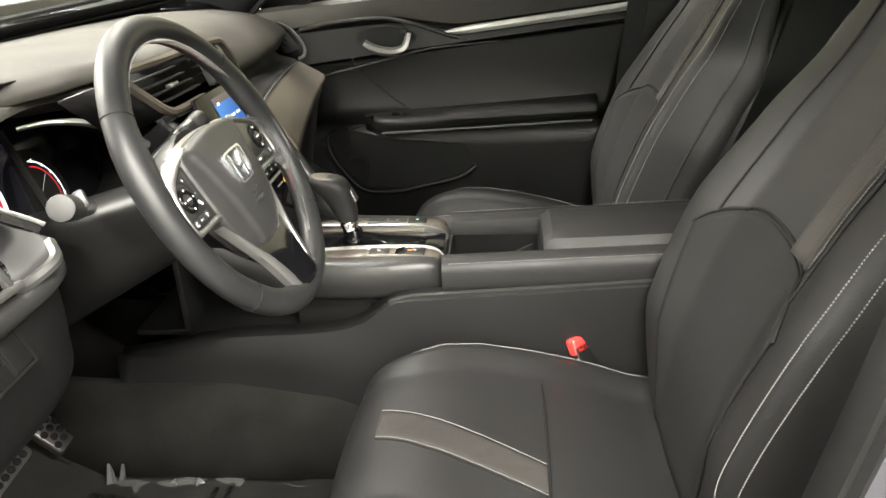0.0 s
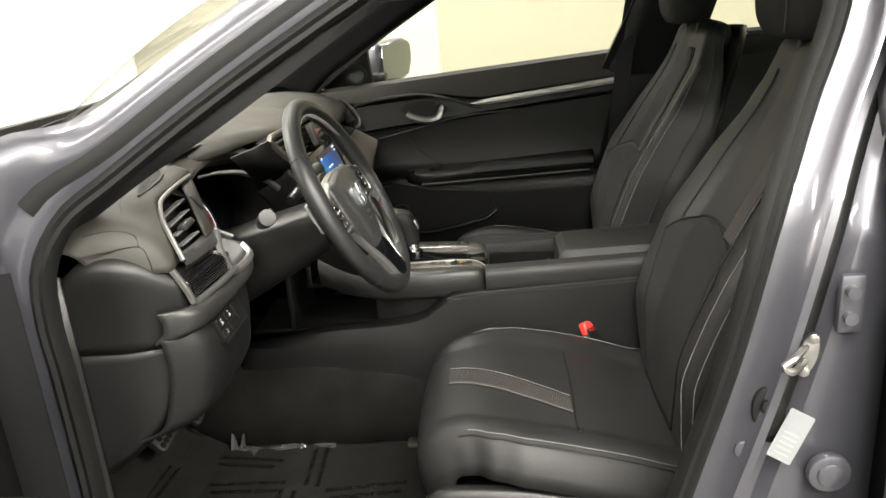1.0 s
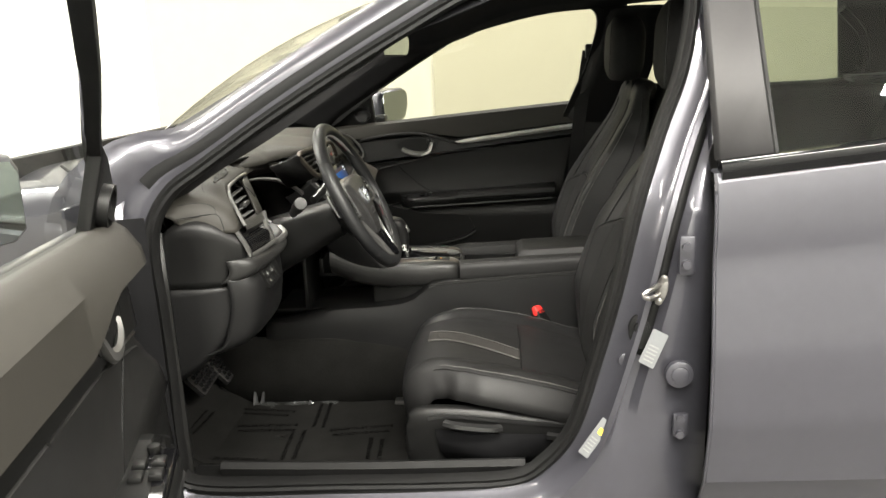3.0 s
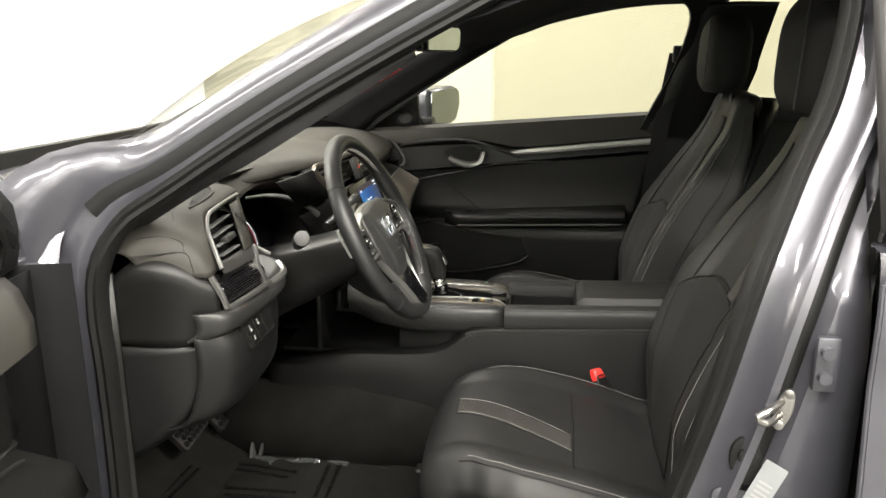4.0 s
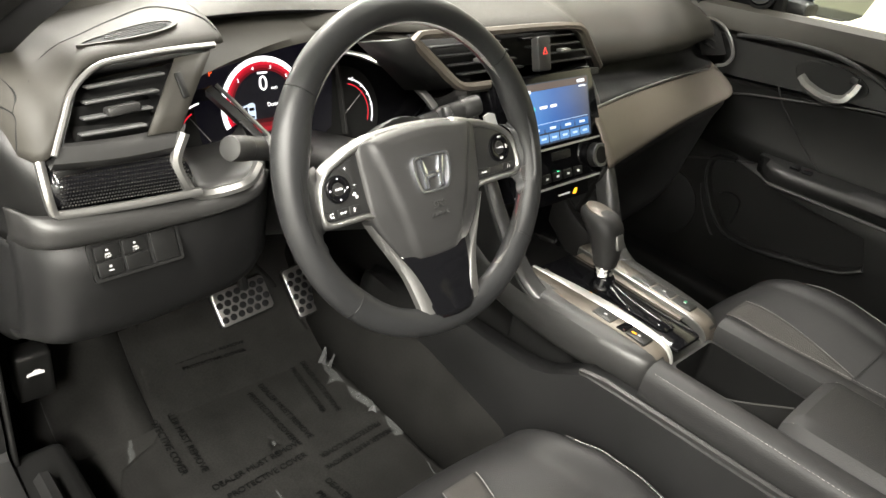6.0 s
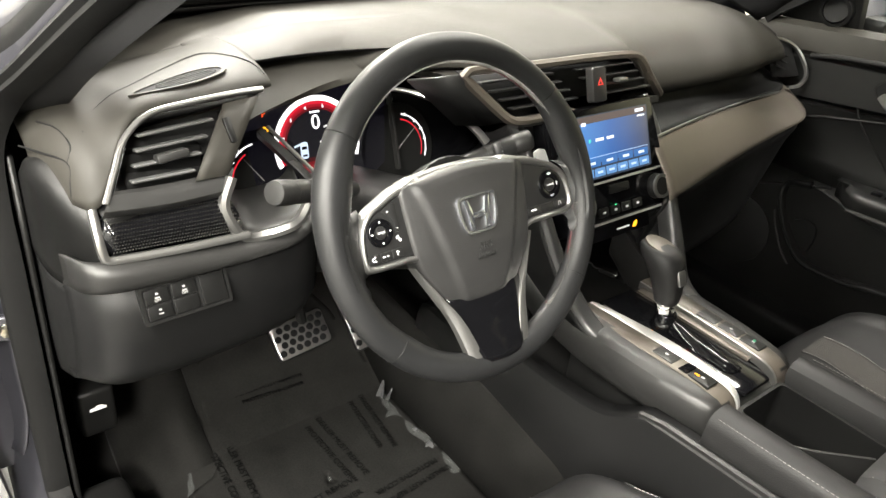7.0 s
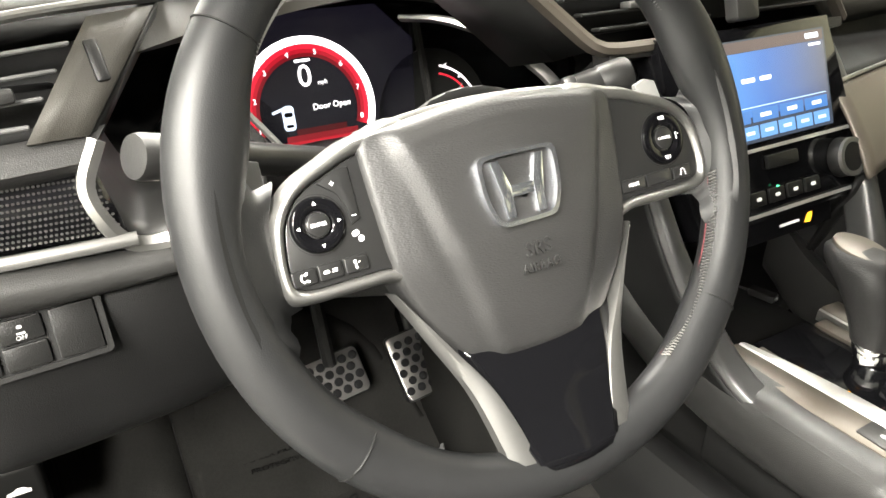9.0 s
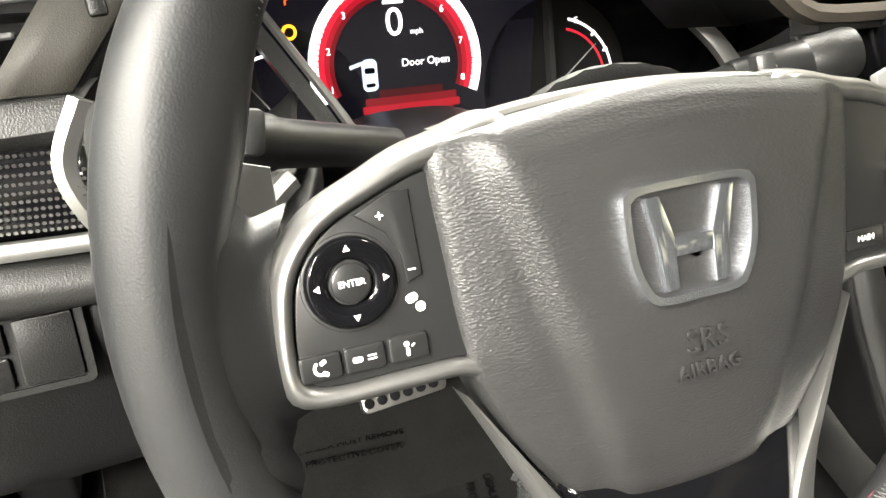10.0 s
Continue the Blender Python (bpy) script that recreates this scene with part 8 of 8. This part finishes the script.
def front_seat(cy, name, label, stripe):
    seat = thing(name, (0.33, cy, 0.18), label, "car seat", "front seats")
    cu = part("cushion", patch(cushion_point, cy, 0.0, 1.0, -1.0, 1.0, 70, 60), LEATHER, seat, "black leather seat cushion", thick=0.01, smooth=60)
    # a woven stripe that slants across the front of the cushion, between two sewn seams
    (a0, b0), (a1, b1) = stripe
    lean = lambda u: (u - 0.388) / (0.68 - 0.388)
    lo = lambda u: a0 + (a1 - a0) * lean(u)
    hi = lambda u: b0 + (b1 - b0) * lean(u)
    part("stripe", patch(cushion_point, cy, 0.388, 0.68, lo, hi, 34, 8, 0.0022), PERF, cu, "grey woven stripe", thick=0.003, smooth=60)
    for edge, off in ((lo, -1), (hi, 1)):
        part("stitching", stitches([cushion_point(cy, u, edge(u) + off * 0.012, 0.0022) for u in np.linspace(0.390, 0.68, 18)], 64, 0.0006, out=(-0.3, 0, 0.95)), THREAD, cu, "grey seam stitching", smooth=0)
        part("seam", tube([cushion_point(cy, u, edge(u) + off * 0.022, 0.0) for u in np.linspace(0.390, 0.68, 18)], 0.0014, 5), RUBBER, cu, "dark seam beside the stripe")
    for s in (-1, 1):
        part("piping", tube([cushion_point(cy, u, s * 0.86, 0.001) for u in np.linspace(0.06, 0.66, 40)], 0.0022, 6), LEATHER, cu, "raised leather seam")
        part("stitching", stitches([cushion_point(cy, u, s * 0.835, 0.0025) for u in np.linspace(0.08, 0.64, 30)], 80, 0.0008, out=(-0.3, 0, 0.95)), THREAD, cu, "grey seam stitching", smooth=0)
    part("seam", tube([cushion_point(cy, 0.384, v, 0.0015) for v in np.linspace(-0.66, 0.50, 24)], 0.0018, 6), RUBBER, cu, "dark seam across the cushion")
    # backrest
    bk = part("backrest", patch(back_point, cy, 0.0, 1.0, -1.0, 1.0, 80, 60), LEATHER, seat, "black leather backrest", thick=-0.01, smooth=60)
    rows = []
    for v in np.linspace(-0.60, 0.60, 34):
        ut = 0.462 - 0.085 * (abs(v) / 0.60) ** 2.6
        rows.append([back_point(cy, 0.03 + (ut - 0.03) * k / 27, v * (1 - 0.22 * (1 - k / 27)), 0.0032) for k in range(28)])
    part("insert", sheet(rows), FABRIC, bk, "black cloth lower backrest panel", thick=0.003, smooth=60)
    part("seam", tube([back_point(cy, 0.469 - 0.085 * (abs(v) / 0.60) ** 2.6, v, 0.001) for v in np.linspace(-0.62, 0.62, 34)], 0.0024, 6), RUBBER, bk, "dark arched seam")
    va, vb = -0.42, -0.22
    part("stripe", patch(back_point, cy, 0.455, 0.80, va, vb, 30, 8, 0.0022), PERF, bk, "grey woven shoulder stripe", thick=0.003, smooth=60)
    for v in (va - 0.015, vb + 0.015):
        part("stitching", stitches([back_point(cy, u, v, 0.0022) for u in np.linspace(0.46, 0.80, 18)], 70, 0.0008, out=(-0.9, 0, 0.4)), THREAD, bk, "grey seam stitching", smooth=0)
    part("seam", tube([back_point(cy, u, 0.50 + 0.10 * (u - 0.46), 0.001) for u in np.linspace(0.40, 0.80, 20)], 0.0022, 6), RUBBER, bk, "dark seam beside the bolster")
    part("seam", tube([back_point(cy, u, -0.50 - 0.10 * (u - 0.46), 0.001) for u in np.linspace(0.40, 0.80, 20)], 0.0022, 6), RUBBER, bk, "dark seam beside the bolster")
    for s in (-1, 1):
        for v in ((0.78, 0.85) if s < 0 else (0.84,)):
            part("stitching", stitches([back_point(cy, u, s * v, 0.0022) for u in np.linspace(0.02, 0.76, 40)], 170, 0.0008, out=(-0.9, 0, 0.4)), THREAD, bk, "grey seam stitching", smooth=0)
        part("piping", tube([back_point(cy, u, s * 0.94, 0.001) for u in np.linspace(0.02, 0.82, 40)], 0.0024, 6), LEATHER, bk, "raised leather seam")
    part("back_shell", loft([[(x0, cy - w, z), (x0 + 0.035, cy - w * 0.95, z), (x0 + 0.075, cy, z), (x0 + 0.035, cy + w * 0.95, z), (x0, cy + w, z)] for z, w, x0 in ((0.36, 0.20, 0.600), (0.55, 0.235, 0.640), (0.75, 0.235, 0.718), (0.90, 0.195, 0.775), (1.00, 0.150, 0.812), (1.045, 0.115, 0.822))], 20, 20), PLASTIC_DK, seat, "dark seat back shell", thick=0.006)
    # headrest
    rows = []
    for k in np.linspace(0, 1, 14):
        z = 1.062 + 0.198 * k
        hw = 0.132 * (1 - (2 * abs(k - 0.45)) ** 4 * 0.32)
        th = 0.058 * (1 - (2 * abs(k - 0.5)) ** 4 * 0.40)
        cx = 0.742 + 0.006 * k
        rows.append([(cx + th * (abs(math.cos(b)) ** 0.8) * (1 if math.cos(b) > 0 else -1) + 0.012 * math.cos(b * 1) * 0, cy + hw * (abs(math.sin(b)) ** 0.75) * (1 if math.sin(b) > 0 else -1), z) for b in np.linspace(0, 2 * math.pi, 30, endpoint=False)])
    hr = part("headrest", loft(rows, 30, 22, True, True), FABRIC, seat, "black cloth headrest", smooth=60)
    part("seam", tube([(0.684 + 0.006 * k, cy - 0.085, 1.075 + 0.175 * k) for k in np.linspace(0, 1, 12)], 0.0016, 6), LEATHER, hr, "seam down the headrest")
    for y in (-0.055, 0.055):
        part("post", cyl(0.006, 0.05, Matrix.Translation((0.765, cy + y, 1.060)), 12), PLASTIC_DK, seat, "black headrest post")
    part("base", rbox((0.40, 0.40, 0.10), Matrix.Translation((0.34, cy, 0.245)), 0.02, 3), PLASTIC_DK, seat, "dark seat base")
    for y in (-0.20, 0.20):
        part("rail", rbox((0.62, 0.035, 0.035), Matrix.Translation((0.32, cy + y, 0.188)), 0.006), STEEL, seat, "steel seat rail")
    return seat


driver_seat = front_seat(-0.370, "front_seat", "black leather and cloth driver's seat", ((-0.40, -0.22), (-0.08, 0.16)))
front_seat(0.400, "front_seat", "black leather and cloth passenger seat", ((-0.30, -0.06), (-0.28, 0.04)))
# side shield and levers on the driver's seat
SH = -0.632
part("side_shield", loft([[(x, SH + 0.020, zt), (x, SH + 0.004, zt - 0.012), (x, SH, zt - 0.05), (x, SH + 0.004, zb + 0.03), (x, SH + 0.018, zb)] for x, zt, zb in ((0.098, 0.345, 0.27), (0.108, 0.390, 0.235), (0.16, 0.402, 0.222), (0.28, 0.394, 0.225), (0.42, 0.374, 0.24), (0.54, 0.360, 0.26))], 16, 24), PLASTIC_DK, driver_seat, "black plastic seat side shield", thick=0.004)
part("height_lever", sweep(catmull([(0.188, SH - 0.012, 0.372), (0.205, SH - 0.020, 0.371), (0.245, SH - 0.021, 0.365), (0.290, SH - 0.016, 0.359), (0.312, SH - 0.006, 0.356)], 20), lambda f: [(0.0085 * (0.5 + math.sin(math.pi * f) * 0.5), -0.006), (0.009 * (0.5 + math.sin(math.pi * f) * 0.5), 0.004), (0.003, 0.009), (-0.005, 0.007), (-0.008, -0.004)]), POD_BLACK, driver_seat, "black seat height lever")
part("shield_groove", sweep(catmull([(0.150, SH - 0.001, 0.376), (0.20, SH - 0.002, 0.382), (0.30, SH - 0.002, 0.372), (0.40, SH - 0.002, 0.362), (0.52, SH + 0.002, 0.352)], 20), [(0.004, -0.004), (0.003, 0.002), (-0.003, 0.002), (-0.004, -0.004)], out=(0, -1, 0)), POD_BLACK, driver_seat, "raised upper edge of the shield")
# flat black patch on the shield, drawn for the shade of a hollow
part("shield_recess_shade", sheet([[(0.165, SH - 0.0015, 0.352), (0.28, SH - 0.0015, 0.342), (0.50, SH - 0.0005, 0.333)], [(0.175, SH - 0.0025, 0.300), (0.30, SH - 0.0025, 0.292), (0.48, SH - 0.0015, 0.300)], [(0.20, SH + 0.001, 0.262), (0.32, SH + 0.001, 0.258), (0.44, SH + 0.002, 0.270)]]), MATT_BLACK, driver_seat, "black patch for the shaded recess below the lever", thick=0.002)
part("recline_lever", sweep(catmull([(0.412, SH - 0.010, 0.338), (0.44, SH - 0.016, 0.337), (0.50, SH - 0.012, 0.334)], 10), [(0.006, -0.006), (0.006, 0.005), (-0.005, 0.006), (-0.007, -0.006)]), POD_BLACK, driver_seat, "black recline lever")

# belt buckles and belts
for by, label in ((-0.122, "red and black belt buckle beside the driver's seat"), ):
    buckle = thing("belt_buckle", (0.46, by, 0.36), label, "seat belt")
    bmx = axes((0.428, by, 0.452), (0.72, 0.69, 0), (-0.35, 0.30, 0.88))
    part("body", prism(rounded(0.044, 0.095, 0.008), 0.024, bmx @ pose(0, -0.045, -0.010), 0.004, 3), PLASTIC_DK, buckle, "black buckle body")
    part("release_button", rbox((0.046, 0.030, 0.020), bmx @ pose(0, -0.002, 0.004), 0.006, 3), RED, buckle, "red release button")
    part("stalk", rbox((0.022, 0.10, 0.006), bmx @ pose(0, -0.12, 0), 0.002), PLASTIC_DK, buckle, "black buckle stalk")
belt = thing("seat_belt", (0.64, 0.70, 0.5), "black seat belt on the far pillar", "seat belt")
part("webbing", sweep([(0.665, 0.66, 1.16), (0.64, 0.70, 0.95), (0.62, 0.715, 0.75), (0.60, 0.70, 0.40)], [(0.024, 0), (0.024, 0.0015), (-0.024, 0.0015), (-0.024, 0)], out=(-0.3, -0.9, 0)), RUBBER, belt, "black belt webbing")
part("guide", rbox((0.035, 0.015, 0.05), Matrix.Translation((0.668, 0.655, 1.16)), 0.005), PLASTIC_DK, belt, "black belt guide")

# ---------------------------------------------------------------- footwell
mat_ob = thing("floor_mat", (-0.25, -0.36, 0.18), "black carpet floor mat in the driver's footwell", "floor mat")
def mat_z(x):
    return 0.188 + max(0, (-0.44 - x)) * 0.75 + max(0, (-0.54 - x)) * 0.5


MO = [(0.06, -0.62), (0.06, -0.19), (-0.10, -0.165), (-0.36, -0.160), (-0.50, -0.165), (-0.60, -0.22), (-0.64, -0.34), (-0.62, -0.44), (-0.54, -0.495), (-0.40, -0.515), (-0.36, -0.58), (-0.30, -0.62)]
def mat_surface(grow, lift, n=26):
    out = catmull(MO, 60, True)
    c = np.array([-0.27, -0.37])
    rows = []
    for s in np.linspace(0.02, 1, n):
        rows.append([(p[0], p[1], mat_z(p[0]) + lift + 0.0015 * noise.noise(Vector((p[0] * 9, p[1] * 9, lift * 90)))) for p in (c + (out - c) * s * grow)])
    return sheet(rows, True)


part("carpet", mat_surface(1.0, 0.0), CARPET, mat_ob, "black carpet pile", thick=0.008)
film = thing("protective_film", (-0.25, -0.36, 0.195), "clear printed protective film on the floor mat", "plastic film")
def film_edge(x):
    """inboard edge of the film, torn and creased near the pedals"""
    return -0.168 + 0.006 * math.sin(x * 23) + 0.010 * max(0.0, noise.noise(Vector((x * 40, 2.0, 0.5)))) * (1 if x < -0.18 else 0.3)


def film_z(x, y):
    lift = 0.007 * max(0.0, 1 - (film_edge(x) - y) / 0.055) ** 2 * (0.35 + 0.65 * abs(math.sin(x * 31 + 0.6)))
    crease = 0.0035 * max(0.0, 0.06 - abs(noise.noise(Vector((x * 7, y * 7, 3))))) / 0.06
    return mat_z(x) + 0.004 + 0.0022 * noise.noise(Vector((x * 14, y * 14, 3))) + crease + (lift if x < -0.16 else lift * 0.3)


fo_rows = []
for x in np.linspace(0.05, -0.44, 110):
    fo_rows.append([(x, y, film_z(x, y)) for y in [-0.60 + (film_edge(x) + 0.60) * (1 - (1 - v) ** 1.6) for v in np.linspace(0, 1, 80)]])
f_ob = part("sheet", sheet(fo_rows), FILM, film, "clear crinkled film", smooth=60)
f_ob.visible_shadow = False
# warnings in two lines: start of the first line, direction of reading, letter height
for x, y, rot, sz in ((-0.238, -0.418, 92.7, 0.0166), (-0.496, -0.372, 86, 0.0134), (-0.364, -0.490, -4, 0.0176), (-0.324, -0.314, 1.5, 0.0162), (-0.172, -0.254, 273, 0.0148), (-0.062, -0.332, 8, 0.0166), (-0.345, -0.222, -7, 0.0150), (-0.02, -0.470, 93, 0.0166)):
    for k, words in enumerate(("DEALER MUST REMOVE", "PROTECTIVE COVER")):
        dx, dy = math.cos(radians(rot - 90)) * k * sz * 1.75, math.sin(radians(rot - 90)) * k * sz * 1.75
        lettering("film_print", words, sz, pose(x + dx, y + dy, mat_z(x) + 0.0115, 0, 0, rot), PRINT, film, "black printed warning", 0.0003)

# flaps along the film's edge: two tall for the fold, two low for glints
for fx, fy, fh, turn in ((-0.396, -0.182, 0.040, 20), (-0.380, -0.178, 0.036, -25), (-0.285, -0.182, 0.008, -20), (-0.232, -0.180, 0.010, 40)):
    fm = pose(fx, fy, mat_z(fx) + 0.006, 0, 0, turn)
    part("folded_edge", sheet([[fm @ Vector(q) for q in ((-0.010, 0.0, -0.002), (-0.002, 0.004, -0.002), (0.008, 0.001, -0.002))], [fm @ Vector(q) for q in ((-0.007, 0.006, fh * 0.5), (0.0, 0.010, fh * 0.55), (0.006, 0.006, fh * 0.5))], [fm @ Vector(q) for q in ((-0.003, 0.010, fh), (0.0, 0.012, fh * 1.02), (0.003, 0.010, fh * 0.9))]]), FOLD, film, "film flap along the edge, for a fold and glints", thick=0.0005, smooth=0)


brake = thing("brake_pedal", (-0.49, -0.31, 0.34), "drilled steel brake pedal with rubber studs", "pedal")
def pedal(parent, o, w, h, rows_, cols, lean, yaw):
    m = axes(o, (math.sin(radians(yaw)) * 0.0, 1, 0.12), (-math.sin(radians(lean)), 0, math.cos(radians(lean))))
    part("plate", prism(rounded(w, h, 0.008), 0.004, m, 0.0012), STEEL, parent, "brushed steel pedal plate")
    for r in range(rows_):
        for c in range(cols):
            x = (c + 0.5 + 0.25 * (1 if r % 2 else -1)) / cols * (w * 0.92) - w * 0.46
            y = (r + 0.5) / rows_ * (h * 0.86) - h * 0.43
            part("stud", cyl(0.0064, 0.005, m @ pose(x, y, 0.005), 12, bevel=0.001), MATT_BLACK, parent)
    part("backing", prism(rounded(w * 1.04, h * 1.06, 0.009), 0.010, m @ pose(0, 0, -0.0105), 0.002), RUBBER, parent, "black rubber pedal backing")
    return m


pedal(brake, (-0.490, -0.308, 0.342), 0.108, 0.066, 4, 6, 40, 0)
part("arm", tube(catmull([(-0.50, -0.30, 0.36), (-0.55, -0.30, 0.48), (-0.60, -0.30, 0.62)], 10), 0.010, 8), PLASTIC_DK, brake, "black pedal arm")
gas = thing("accelerator_pedal", (-0.53, -0.16, 0.25), "drilled steel accelerator pedal", "pedal")
pedal(gas, (-0.500, -0.165, 0.312), 0.060, 0.100, 6, 3, 40, 0)
part("arm", tube(catmull([(-0.53, -0.15, 0.33), (-0.58, -0.155, 0.43), (-0.64, -0.16, 0.55)], 10), 0.009, 8), PLASTIC_DK, gas, "black pedal arm")
rest = thing("foot_rest", (-0.54, -0.58, 0.2), "dark carpeted foot rest beside the floor mat", "foot rest")
REST = [(-0.385, 0.178), (-0.42, 0.200), (-0.50, 0.250), (-0.58, 0.330), (-0.64, 0.41)]
part("base", loft([[(x, y, z - 0.004) for x, z in REST] + [(-0.67, y, 0.40), (-0.60, y, 0.19)] for y in (-0.666, -0.658, -0.585, -0.522, -0.514)], 22, 12, True, True), KNEE_SKIN, rest, "dark moulded wedge")
part("cover", sheet([[(x, y, z + 0.002 * math.sin(math.pi * k / 4)) for k, y in enumerate((-0.664, -0.630, -0.590, -0.550, -0.516))] for x, z in catmull(REST, 14)]), CARPET, rest, "dark carpet cover", thick=0.004)


# ---------------------------------------------------------------- inside mirror and windscreen card
rvm = thing("rear_view_mirror", (-0.02, 0.06, 1.20), "black rear-view mirror below the roof", "mirror")
rmx = axes((0.035, 0.050, 1.195), (0.28, 0.95, 0), (0.1, 0, 1))
part("housing", prism(rounded(0.235, 0.062, 0.020), 0.028, rmx @ pose(0, 0, -0.03), 0.008, 3), PLASTIC_DK, rvm, "black mirror housing")
part("mirror_glass", prism(rounded(0.222, 0.052, 0.017), 0.002, rmx @ pose(0, 0, -0.001)), MIRROR, rvm, "silvered mirror glass")
part("arm", tube(catmull([(0.020, 0.045, 1.20), (-0.01, 0.03, 1.225), (-0.045, 0.02, 1.262)], 8), 0.010, 8), PLASTIC_DK, rvm, "black mirror arm")
part("sensor_box", rbox((0.09, 0.11, 0.045), Matrix.Translation((-0.045, 0.015, 1.235)) @ pose(0, 0, 0, 0, -24, 0), 0.012, 3), PLASTIC_DK, rvm, "black camera box on the windscreen")
card = thing("windscreen_card", (-0.22, 0.36, 1.06), "clear sleeve with a red paper border behind the windscreen", "card")
cm = axes((-0.20, 0.34, 1.085), (0, 1, -0.05), (0.72, -0.02, 0.42))
part("sleeve", prism(rounded(0.20, 0.14, 0.004), 0.0006, cm), GLASS, card, "clear plastic sleeve", smooth=0)
part("border", frame_of(rounded(0.20, 0.14, 0.004), rounded(0.16, 0.10, 0.002), 0.0004, cm @ pose(0, 0, -0.0008)), RED_PAPER, card, "red printed border", smooth=0)
